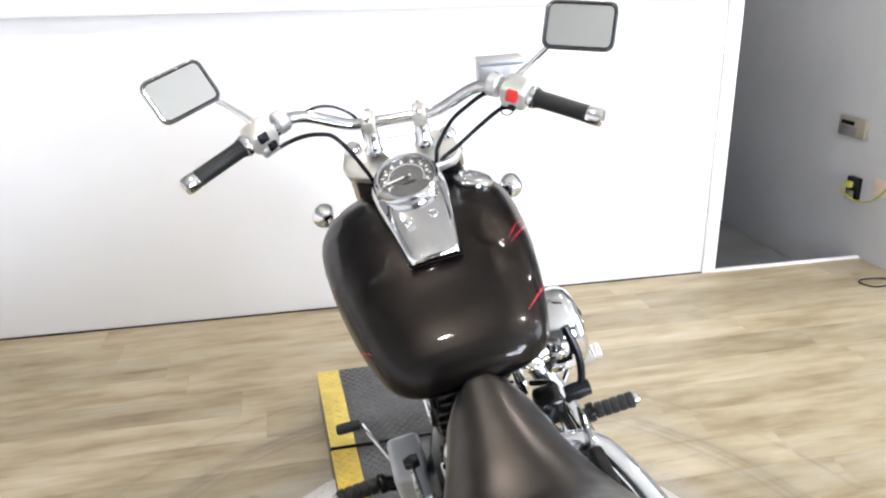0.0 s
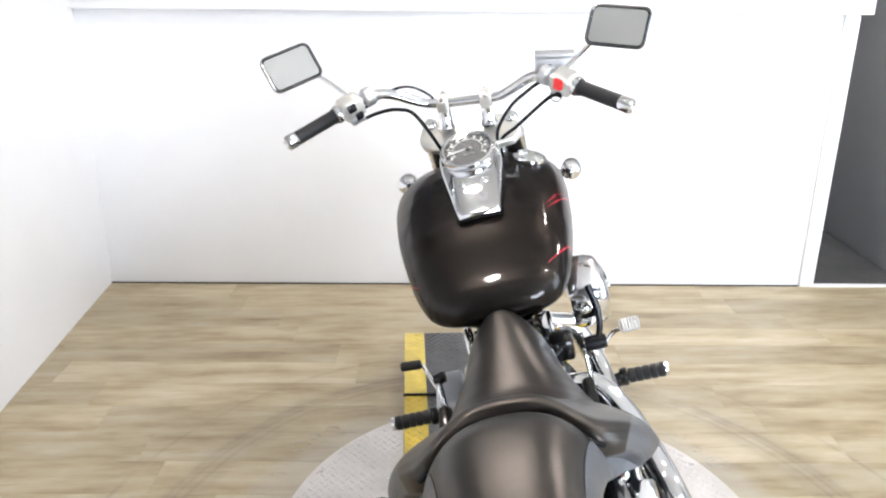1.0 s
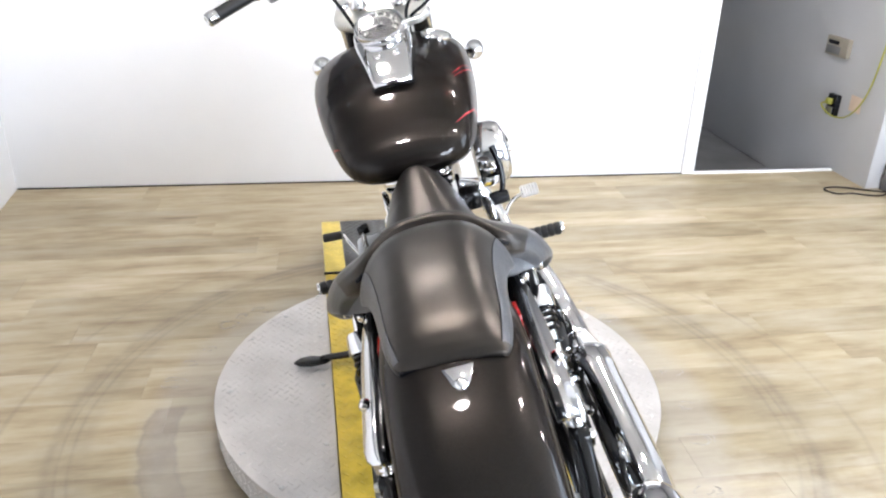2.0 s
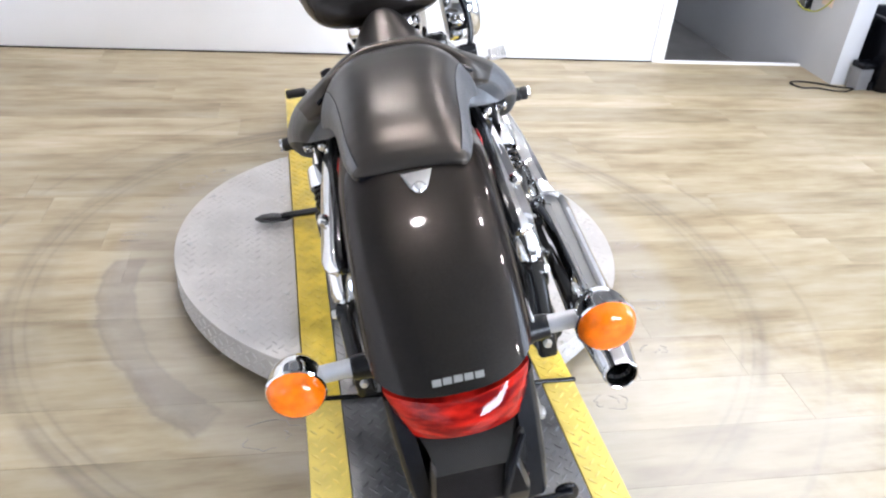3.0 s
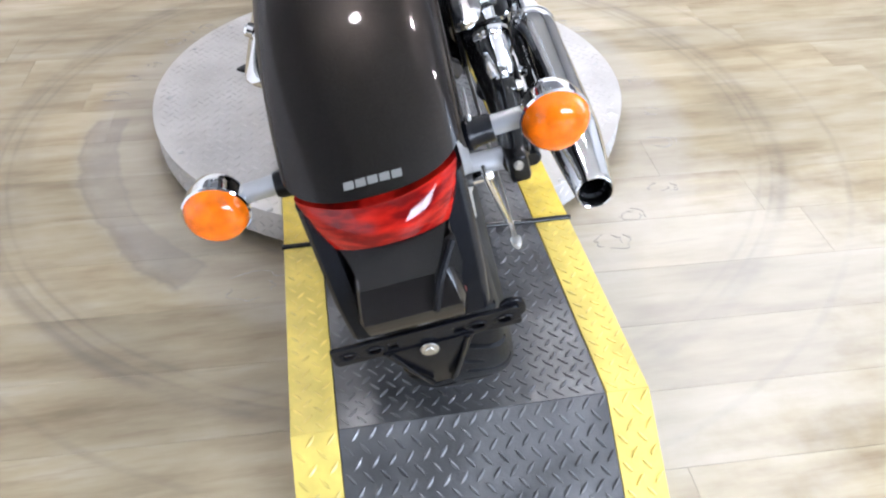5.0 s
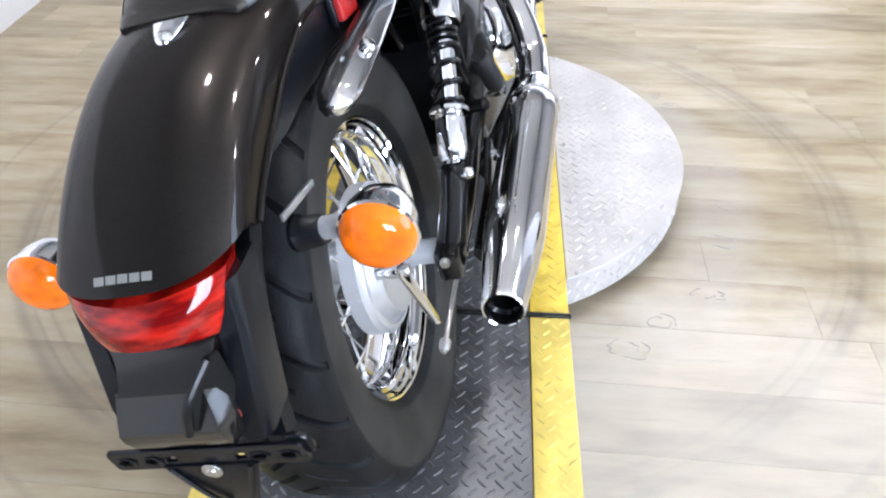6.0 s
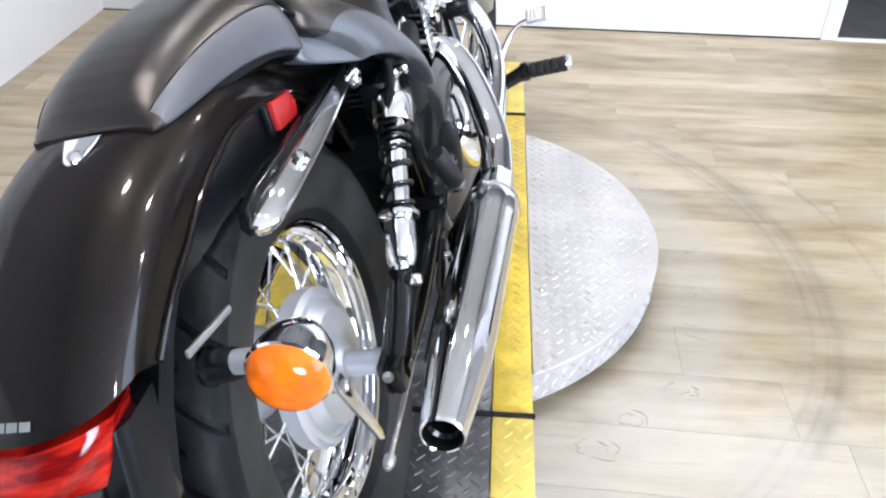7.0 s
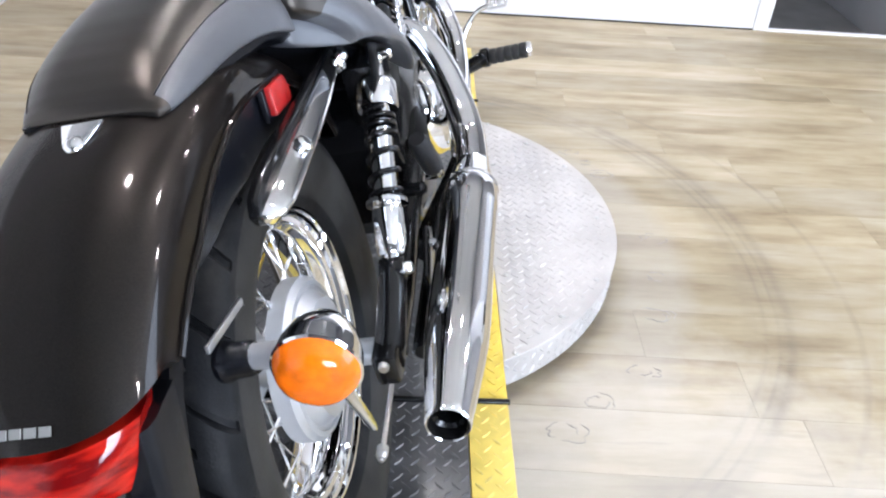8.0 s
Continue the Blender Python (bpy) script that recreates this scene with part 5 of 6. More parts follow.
cr.color_ramp.elements[1].position, cr.color_ramp.elements[1].color = 0.70, (0.52, 0.014, 0.006, 1)
l.new(nz.outputs["Fac"], cr.inputs["Fac"])
l.new(cr.outputs[0], n["Principled BSDF"].inputs["Base Color"])
tail = bp("tail_lamp", bm, TAIL, label="wide red tail lamp", sharp=50)
hold = bp("plate_holder", loft([[Vector((x, y, z)) for x, y in ((-w, -d0), (-w * 0.9, -d0 - 0.012), (w * 0.9, -d0 - 0.012), (w, -d0), (w, -0.24), (-w, -0.24))] for w, d0, z in
                           ((0.066, 0.300, 0.595), (0.058, 0.312, 0.580), (0.051, 0.330, 0.567), (0.052, 0.337, 0.5625), (0.053, 0.3395, 0.561), (0.058, 0.350, 0.540), (0.060, 0.357, 0.526), (0.060, 0.356, 0.516), (0.058, 0.350, 0.500), (0.052, 0.336, 0.484))]), HOLDER, label="black plastic plate holder under the tail lamp", sharp=30)
for s in (-1, 1):
    bp("side_strut", loft([[Vector((s * (x0 + dx), y, z)) for dx, y in ((-0.012, y0), (0.008, y0 + 0.001), (0.013, y0 + 0.006), (0.016, y0 + 0.016), (0.014, y0 + 0.060), (-0.012, y0 + 0.064))] for x0, y0, z in ((0.076, -0.296, 0.640), (0.074, -0.316, 0.582), (0.071, -0.336, 0.53), (0.066, -0.346, 0.484))]), PLASTIC, hold, "black plastic side strut", 30)
    if s < 0:
        continue
    bp("corner_rib", sweep([(s * 0.062, -0.342, 0.592), (s * 0.039, -0.368, 0.562), (s * 0.027, -0.374, 0.530)], 0.0045, 8), PLASTIC, hold)
    web = frame_matrix((0.066, -0.328, 0), (-0.035, -0.042, 0), (0, 0, 1))
    bp("flange", prism([(0, 0.588), (0.012, 0.590), (0.043, 0.562), (0.055, 0.530), (0.050, 0.514), (0, 0.505)], 0.006, web, 0.0015, 1), SOOT, hold)
    bp("side_reflector", prism([(0.008, 0.511), (0.036, 0.517), (0.020, 0.540)], 0.003, web @ pose(0, 0, -0.0032), 0.0006), REDDULL, hold, "small dull red reflector")
bm0 = frame_matrix((0, -0.342, 0.464), (1, 0, 0), (0, -0.12, 1))
pieces = [prism(rounded_rect(0.030, 0.034, 0.014, 5), 0.007, bm0 @ pose(0.104, 0.006, -0.006), 0.0015, 1)] + [prism(rounded_rect(0.222, 0.011, 0.0045, 3), 0.006, bm0 @ pose(0, dy, 0), 0.0012, 1) for dy in (-0.0105, 0.0105)]
for cx, wd in ((-0.105, 0.012), (-0.075, 0.014), (-0.0495, 0.008), (0.0, 0.066), (0.0495, 0.008), (0.075, 0.014), (0.105, 0.012)):
    pieces.append(prism(rounded_rect(wd, 0.0225, 0.002, 2), 0.0056, bm0 @ pose(cx, 0, 0.0002), 0.0))
bar = bp("plate_bracket", joined(*pieces), PLASTIC, label="black slotted licence plate bracket", sharp=30)
for sx in (-0.0925, -0.0605, 0.0605, 0.0925):
    bp("slot_lip", sweep([bm0 @ Vector((sx + 0.0105 * math.cos(a), 0.0065 * math.sin(a), 0.006)) for a in np.linspace(0, 2 * math.pi, 17)], 0.0016, 5, 1), PLASTIC, bar)
bp("bracket_web", prism([(-0.055, 0.012), (0.055, 0.012), (0.018, -0.070), (-0.018, -0.070)], 0.005, frame_matrix((0, -0.343, 0.442), (1, 0, 0), (0, -0.12, 1)), 0.0015), PLASTIC, bar)
for s in (-1, 1):
    bp("web_rib", sweep([(s * 0.046, -0.350, 0.452), (s * 0.028, -0.348, 0.410), (s * 0.012, -0.344, 0.378)], 0.003, 6), PLASTIC, bar)
bp("plate_bolt", lathe([(0, 0.004), (0.005, 0.004), (0.0065, 0.002), (0.0105, 0.0015), (0.011, 0), (0, 0)], (0, -0.350, 0.446), (0, -1, -0.1), 18), STEEL, bar, "zinc plated bolt")
bp("inner_fender", loft([[Vector((x, FC.y + r * math.cos(radians(dg)), FC.z + r * math.sin(radians(dg)))) for x, r in ((-0.052, 0.366), (-0.048, 0.385), (0.048, 0.385), (0.052, 0.366), (0.045, 0.358), (-0.045, 0.358))] for dg in (120, 130, 140, 150, 157, 163, 168)]), PLASTIC, label="black plastic mudflap behind the wheel", sharp=30)

# rear turn signals
for s in (-1, 1):
    c = Vector((0.203, -0.203, 0.613)) if s > 0 else Vector((-0.211, -0.186, 0.597))
    ax = Vector((0, -1, -0.06))
    sg = bp("rear_signal", lathe([(0, -0.052), (0.010, -0.051), (0.023, -0.043), (0.033, -0.028), (0.0385, -0.010), (0.040, 0.004), (0.041, 0.008), (0.0385, 0.010), (0, 0.010)], c, ax, 40), CHROME, label="chrome bullet turn signal")
    bp("lens", lathe([(0, 0.031), (0.012, 0.0305), (0.024, 0.028), (0.032, 0.023), (0.0345, 0.0195), (0.0352, 0.0185), (0.0375, 0.014), (0.039, 0.009), (0.037, 0.0085), (0, 0.0085)], c, ax, 40), ORANGE, sg, "ribbed amber lens")
    bp("stalk", rod((s * 0.128, -0.176, 0.604), c + Vector((-s * 0.026, 0.016, 0)), 0.0125, 16), DRUM, sg, "bright metal stalk")
    bp("rubber_mount", lathe([(0, 0), (0.020, 0), (0.021, 0.006), (0.018, 0.012), (0.017, 0.030), (0.015, 0.035), (0, 0.035)], (s * 0.100, -0.174, 0.600), (s, -0.08, 0.08), 18), PLASTIC, sg, "black rubber mount")
    bp("mount_strap", prism([(0, -0.004), (0.088, -0.004), (0.090, 0.0), (0.088, 0.004), (0, 0.004)], 0.004, frame_matrix((s * 0.108, -0.204, 0.640), (0, 0.98, -0.16), (0, 0.16, 0.98)), 0.001), ALLOY, sg)
    bp("reflector", prism([(-0.034, -0.017), (0.028, -0.017), (0.034, 0.0), (0.022, 0.018), (-0.034, 0.018)], 0.008, frame_matrix((s * 0.108 if s > 0 else s * 0.116, 0.160, 0.722), (0, 1, -0.12), (0, 0.12, 1)), 0.0015), REDREF, label="red side reflector")
    bp("reflector_base", prism([(-0.042, -0.022), (0.036, -0.022), (0.042, 0.0), (0.030, 0.023), (-0.042, 0.023)], 0.008, frame_matrix((s * 0.1005 if s > 0 else s * 0.1085, 0.160, 0.722), (0, 1, -0.12), (0, 0.12, 1)), 0.0015), PLASTIC)

# -- seats
RIDER = [(0.317, 0.192, 0.812, 0.735), (0.319, 0.203, 0.846, 0.732), (0.327, 0.211, 0.860, 0.728), (0.343, 0.219, 0.860, 0.722), (0.375, 0.229, 0.838, 0.708), (0.415, 0.236, 0.806, 0.688), (0.46, 0.238, 0.770, 0.656), (0.50, 0.232, 0.738, 0.622),
         (0.54, 0.222, 0.718, 0.596), (0.58, 0.204, 0.712, 0.588), (0.62, 0.182, 0.714, 0.594), (0.66, 0.158, 0.722, 0.608), (0.70, 0.137, 0.733, 0.626), (0.75, 0.113, 0.748, 0.648),
         (0.79, 0.096, 0.762, 0.676), (0.815, 0.082, 0.772, 0.700), (0.833, 0.062, 0.779, 0.725), (0.845, 0.030, 0.775, 0.742)]
rings = []
for y in np.interp(np.linspace(0, 1, 64), np.linspace(0, 1, len(RIDER)), [r[0] for r in RIDER]):
    w, top, low = lerp_table(RIDER, y)
    wide = float(np.interp(w, [0.08, 0.20], [0.0, 1.0]))
    bow = 0.010 * wide * float(np.interp(y, [0.33, 0.45, 0.58], [1.0, 0.4, 0.0]))
    upper, lower = [], []
    mid = 0.025
    swept = 0.070 * float(np.interp(y, [0.33, 0.44], [1.0, 0.0]))
    for k in range(41):
        u = math.sin((-1 + k / 20) * math.pi / 2)
        z = top - (top - low) * abs(u) ** (2.3 + 0.5 * wide)
        slope = -(top - low) * 2.8 * abs(u) ** 1.8 / w * (1 if u > 0 else -1)
        nx, nz = -slope / math.hypot(slope, 1), 1 / math.hypot(slope, 1)
        half = mid * math.sqrt(max(0.0, 1 - max(0.0, (abs(u) - 0.80) / 0.20) ** 2))
        sweepy = y + bow * u * u - swept * math.exp(-((abs(u) * w - 0.125) / 0.05) ** 2)
        a, b = Vector((u * w, sweepy, z)), Vector((u * w + nx * (half - mid) * 0.6, sweepy, z + nz * (half - mid)))
        upper.append(a.lerp(b, wide))
        a, b = Vector((u * (w - 0.006), sweepy, min(z - 0.006, max(low - 0.016, z - 0.055)))), Vector((u * w - nx * (half + mid) * 0.6, sweepy, z - nz * (half + mid)))
        lower.append(a.lerp(b, wide))
    rings.append(upper + lower[::-1])
rim = [v for v in rings[3][:41] if abs(v.x) < 0.140]
seat = bp("rider_seat", loft(rings), LEATHER, label="black vinyl rider seat with flared skirts", sharp=75)
# the skirts take the vinyl whose grey holds the window's sheen
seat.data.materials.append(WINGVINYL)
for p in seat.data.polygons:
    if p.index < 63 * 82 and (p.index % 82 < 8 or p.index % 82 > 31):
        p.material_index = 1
sub = seat.modifiers.new("smooth", "SUBSURF")
sub.levels = sub.render_levels = 1

PILLION = [(-0.0460, 0.068, 0.8065, 0.803), (-0.0445, 0.075, 0.8110, 0.803), (-0.039, 0.079, 0.8185, 0.803), (-0.029, 0.083, 0.8270, 0.803), (-0.012, 0.087, 0.8375, 0.803), (0.010, 0.092, 0.8475, 0.804), (0.035, 0.095, 0.8550, 0.804), (0.07, 0.098, 0.8625, 0.804), (0.12, 0.103, 0.869, 0.802), (0.19, 0.111, 0.873, 0.796),
           (0.25, 0.122, 0.873, 0.788), (0.282, 0.129, 0.867, 0.781), (0.303, 0.132, 0.856, 0.777), (0.313, 0.132, 0.844, 0.775), (0.317, 0.130, 0.834, 0.774)]


def pillion_point(y, a):
    w, top, low = lerp_table(PILLION, y)
    c, s = math.cos(a), math.sin(a)
    x = w * math.copysign(abs(c) ** (2 / 3.8), c) * (1 - 0.16 * max(0, s))
    z = low + (top - low) * (abs(s) ** (2 / 2.7)) if s > 0 else low - 0.012 * abs(s) ** 0.5
    bow = -0.066 * (x / 0.12) ** 2 * float(np.interp(y, [0.12, 0.32], [0.0, 1.0])) + (0.004 * (x / 0.08) ** 2 - 0.10 * x) * float(np.interp(y, [-0.045, 0.06], [1.0, 0.0]))
    return Vector((x, y + bow, z))


py = list(np.interp(np.linspace(0, 1, 56), np.linspace(0, 1, len(PILLION)), [r[0] for r in PILLION]))
pill = bp("pillion_seat", loft([[pillion_point(y, 2 * math.pi * k / 64) for k in range(64)] for y in py]), LEATHER, label="black vinyl passenger seat pad", sharp=75)
# side panels in the greyer vinyl, with window light in its colour
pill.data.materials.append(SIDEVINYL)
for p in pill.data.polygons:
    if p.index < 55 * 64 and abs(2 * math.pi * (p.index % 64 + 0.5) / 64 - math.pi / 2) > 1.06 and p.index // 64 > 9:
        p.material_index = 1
sub = pill.modifiers.new("smooth", "SUBSURF")
sub.levels = sub.render_levels = 1
for s in (-1, 1):
    bp("seam", sweep([pillion_point(y, math.pi / 2 - s * 1.08) + Vector((0, 0, 0.0004)) for y in py[10:52:3]], 0.0008, 6, 2), PLASTIC, pill, "stitched seam")
bp("seat_piping", sweep([v + Vector((0, -0.004, 0.001)) for v in rim], 0.0038, 8, 1), PLASTIC, seat, "black piping along the raised rear edge")
bp("seat_base", loft([[Vector((x * w, y, z + dz)) for x, dz in ((-0.9, 0), (-1, 0.008), (-1, 0.026), (1, 0.026), (1, 0.008), (0.9, 0))] for y, w, z in ((-0.040, 0.072, 0.779), (-0.02, 0.081, 0.779), (0.05, 0.090, 0.779), (0.12, 0.098, 0.777), (0.19, 0.107, 0.770), (0.25, 0.116, 0.754), (0.30, 0.122, 0.730), (0.5, 0.14, 0.62), (0.7, 0.10, 0.62))]), PLASTIC, label="black seat base")

# -- frame, engine, side covers
fr = bp("frame", sweep([(0, 1.38, 0.98), (0, 1.1, 0.80), (0, 0.80, 0.68), (0, 0.62, 0.60)], 0.026, 14), BLACKMET, label="black tubular steel frame")
for s in (-1, 1):
    bp("down_tube", sweep([(s * 0.03, 1.42, 0.90), (s * 0.08, 1.36, 0.55), (s * 0.11, 1.28, 0.22), (s * 0.12, 1.05, 0.17), (s * 0.12, 0.75, 0.18), (s * 0.13, 0.62, 0.28), (s * 0.13, 0.58, 0.5), (s * 0.12, 0.50, 0.66), (s * 0.125, 0.33, 0.69), (s * 0.125, 0.05, 0.68)], 0.016, 12), BLACKMET, fr)
    bp("seat_hinge", lathe([(0, 0), (0.014, 0), (0.016, 0.006), (0.014, 0.016), (0.008, 0.020), (0, 0.020)], (s * 0.122, 0.385, 0.668), (s, 0, 0.2), 18), CHROME, fr)
    bp("passenger_peg_mount", rod((s * 0.135, 0.46, 0.40), (s * 0.20, 0.44, 0.41), 0.012, 12), BLACKMET, fr)
bp("seat_lock_box", box(0.06, 0.10, 0.10, (0.15, 0.455, 0.60), 0.012), BLACKMET, fr)
# passenger peg folded up on the right
pp = bp("passenger_peg", lathe([(0, 0), (0.014, 0), (0.018, 0.01), (0.0185, 0.085), (0.014, 0.095), (0, 0.095)], (0.205, 0.445, 0.50), (0.10, 0.45, -0.85), 18), GRIP, label="black folded passenger footpeg")
bp("pivot", lathe([(0, -0.016), (0.012, -0.016), (0.014, 0), (0.012, 0.016), (0, 0.016)], (0.213, 0.487, 0.413), (1, 0, 0), 14), CHROME_WORN, pp)
bp("passenger_peg", lathe([(0, 0), (0.014, 0), (0.018, 0.01), (0.0185, 0.085), (0.014, 0.095), (0, 0.095)], (-0.205, 0.445, 0.50), (-0.10, 0.45, -0.85), 18), GRIP, label="black folded passenger footpeg")

eng = bp("engine", loft([[Vector((x * w, y, z)) for x, z in ((-1, z0 + 0.03), (-0.8, z0), (0.8, z0), (1, z0 + 0.03), (1, z1 - 0.04), (0.85, z1), (-0.85, z1), (-1, z1 - 0.04))] for y, w, z0, z1 in
                         ((0.60, 0.10, 0.26, 0.42), (0.64, 0.13, 0.21, 0.47), (0.80, 0.15, 0.18, 0.50), (1.05, 0.15, 0.18, 0.50), (1.20, 0.13, 0.20, 0.46), (1.25, 0.10, 0.24, 0.42))]), BLACKMET, label="black and chrome air-finned twin-cylinder engine", sharp=30)
for y0, tilt in ((0.84, -24), (1.06, 27)):
    cm = Matrix.Translation((0, y0, 0.46)) @ Matrix.Rotation(radians(-tilt), 4, "X")
    for k in range(9):
        w = 0.19 if k < 6 else 0.17
        bp("fin", prism(rounded_rect(w, 0.165, 0.03, 4), 0.0075, cm @ pose(0, 0, 0.02 + 0.0165 * k), 0.0015, 1), BLACKMET, eng)
    bp("barrel", lathe([(0, 0), (0.066, 0), (0.066, 0.17), (0, 0.17)], cm @ Vector((0, 0, 0)), cm.to_3x3() @ Vector((0, 0, 1)), 28), BLACKMET, eng)
    bp("rocker_cover", prism(rounded_rect(0.20, 0.15, 0.04, 5), 0.065, cm @ pose(0, 0, 0.168), 0.02, 3), CHROME, eng, "chrome rocker cover")
    for s in (-1, 1):
        bp("side_cap", prism(rounded_rect(0.13, 0.09, 0.03, 5), 0.012, frame_matrix(cm @ Vector((s * 0.098 if s > 0 else s * 0.110, 0, 0.13)), cm.to_3x3() @ Vector((0, 1, 0)), cm.to_3x3() @ Vector((0, 0, 1))), 0.004), CHROME, eng, "chrome cylinder head cap")
for s in (-1, 1):
    bp("crankcase_cover", lathe([(0, 0.050), (0.05, 0.049), (0.085, 0.044), (0.105, 0.034), (0.115, 0.015), (0.117, 0.0), (0.117, -0.02), (0, -0.02)], (s * 0.15, 0.96, 0.335), (s, 0, 0), 44), CHROME, eng, "chrome crankcase cover")
    bp("gearbox_cover", lathe([(0, 0.036), (0.05, 0.034), (0.070, 0.026), (0.076, 0.010), (0.077, -0.02), (0, -0.02)], (s * 0.125, 0.775, 0.34), (s, 0, 0), 36), SOOT, eng, "black gearbox cover")
    for k in range(7):
        a = 2 * math.pi * k / 7 + 0.3
        bp("bolt", lathe([(0, 0.008), (0.005, 0.008), (0.007, 0.005), (0.007, 0), (0, 0)], (s * 0.182, 0.96 + 0.098 * math.cos(a), 0.335 + 0.098 * math.sin(a)), (s, 0, 0), 8), CHROME_WORN, eng)
    # side covers
    sc = [(-0.075, -0.055), (0.035, -0.085), (0.075, -0.03), (0.090, 0.055), (0.06, 0.080), (-0.06, 0.065), (-0.09, 0.02)]
    cov = bp("side_cover", prism(sc, 0.022, frame_matrix((s * 0.132 if s > 0 else s * 0.154, 0.655, 0.570), (0, 1, 0.10), (s * 0.06, 0, 1)), 0.008, 3), PAINT if s < 0 else SOOT, label="dark metallic side cover" if s < 0 else "matte black side cover")
    bp("vent_grille", prism([(-0.02, -0.05), (0.03, -0.04), (0.045, 0.05), (0.01, 0.055)], 0.006, frame_matrix((s * 0.155 if s > 0 else s * 0.161, 0.79, 0.60), (0, 1, 0.1), (0, 0, 1)), 0.002), CHROME_WORN, cov, "chrome mesh grille")
    for k in range(7):
        bp("grille_bar", rod((s * 0.162, 0.775, 0.557 + 0.013 * k), (s * 0.162, 0.815, 0.565 + 0.013 * k), 0.002, 6), CHROME, cov)
    if s > 0:
        bp("under_tank_hose", sweep([(s * 0.09, 0.80, 0.66), (s * 0.13, 0.86, 0.665), (s * 0.14, 0.93, 0.65), (s * 0.11, 1.0, 0.62)], 0.006, 10), PLASTIC, eng)
bp("fuel_tap", lathe([(0, 0), (0.012, 0), (0.014, 0.01), (0.010, 0.026), (0, 0.026)], (-0.145, 0.83, 0.655), (-1, 0, -0.1), 14), BLACKMET, eng)
bp("ignition_block", box(0.05, 0.07, 0.05, (0.115, 0.86, 0.655), 0.01), BLACKMET, eng)

# -- air cleaner
ac = Vector((0.160, 1.085, 0.672))
air = bp("air_cleaner", lathe([(0, 0.094), (0.045, 0.093), (0.070, 0.088), (0.083, 0.077), (0.088, 0.060), (0.089, 0.020), (0.084, 0.0), (0, 0.0)], ac, (1, 0, 0.02), 48), CHROME, label="round chrome air cleaner")
bp("badge", prism(rounded_rect(0.07, 0.012, 0.004, 3), 0.004, frame_matrix(ac + Vector((0.0915, 0, 0.035)), (0, 1, 0), (-0.08, 0, 1)), 0.001), BLACKMET, air)
bp("center_screw", lathe([(0, 0.010), (0.008, 0.009), (0.012, 0.005), (0.013, 0), (0, 0)], ac + Vector((0.093, 0, 0)), (1, 0, 0), 18), CHROME_WORN, air)
bp("bracket", sweep([(0.205, 1.00, 0.72), (0.215, 0.985, 0.66), (0.205, 0.975, 0.60), (0.17, 0.98, 0.565)], 0.008, 10), PLASTIC, air, "black bracket behind the air cleaner")
bp("bracket_boss", lathe([(0, -0.02), (0.016, -0.02), (0.019, 0), (0.016, 0.03), (0, 0.03)], (0.19, 0.975, 0.585), (1, 0, 0), 16), PLASTIC, air)

# -- exhaust
muf = bp("muffler", lathe([(0.0, 0.105), (0.0252, 0.105), (0.0256, 0.0), (0.0272, -0.001), (0.0288, 0.002), (0.0295, 0.010), (0.034, 0.05), (0.0400, 0.105), (0.0440, 0.150), (0.0455, 0.20), (0.0460, 0.48), (0.0475, 0.485), (0.0475, 0.545), (0.0455, 0.552), (0.040, 0.575), (0.031, 0.62), (0.028, 0.66), (0, 0.66)], (0.260, -0.060, 0.366), (0.018, 1, -0.006), 56), CHROME, label="long tapered chrome muffler", sharp=45)
bp("baffle", lathe([(0, 0.09), (0.0250, 0.09), (0.0250, 0.004), (0.0238, 0.004), (0.0225, 0.016), (0.0175, 0.020), (0.0165, 0.026), (0.0165, 0.085), (0, 0.085)], (0.260, -0.060, 0.366), (0.018, 1, -0.006), 30), BLACKMET, muf, "sooty black outlet")
bp("clamp", lathe([(0.0474, 0), (0.0484, 0.002), (0.0484, 0.007), (0.0474, 0.009)], (0.2699, 0.482, 0.3628), (0.018, 1, -0.006), 40, True), CHROME, muf)
bp("hanger", prism([(-0.05, 0), (0.03, 0.01), (0.05, 0.05), (0.02, 0.07), (-0.06, 0.03)], 0.008, frame_matrix((0.205, 0.30, 0.34), (0, 1, 0), (0, 0, 1)), 0.002), BLACKMET, muf, "black muffler hanger")
bp("hanger_bolt", lathe([(0, 0.014), (0.007, 0.013), (0.010, 0.008), (0.010, 0), (0, 0)], (0.213, 0.31, 0.375), (0.3, 0, 1), 12), CHROME, muf)
bp("header_pipe", sweep([(0.270, 0.58, 0.364), (0.262, 0.68, 0.385), (0.240, 0.76, 0.44), (0.208, 0.82, 0.50), (0.165, 0.86, 0.545), (0.08, 0.86, 0.56)], [0.030, 0.031, 0.030, 0.029, 0.026, 0.022], 22), CHROME, muf, "chrome rear header with heat shield")
bp("header_pipe", sweep([(0.262, 0.60, 0.345), (0.235, 0.75, 0.32), (0.222, 0.95, 0.33), (0.215, 1.12, 0.36), (0.20, 1.22, 0.42), (0.165, 1.26, 0.50), (0.10, 1.22, 0.55)], [0.026, 0.027, 0.028, 0.028, 0.028, 0.026, 0.022], 20), CHROME, muf, "chrome front header")
bp("collector", sweep([(0.16, 0.50, 0.24), (0.18, 0.56, 0.25), (0.22, 0.62, 0.30), (0.25, 0.64, 0.35)], [0.03, 0.034, 0.03, 0.026], 14), BLACKMET, muf)
bp("inner_pipe", rod((0.195, 0.16, 0.29), (0.195, 0.55, 0.30), 0.018, 16), BLACKMET, muf, "black inner pipe")


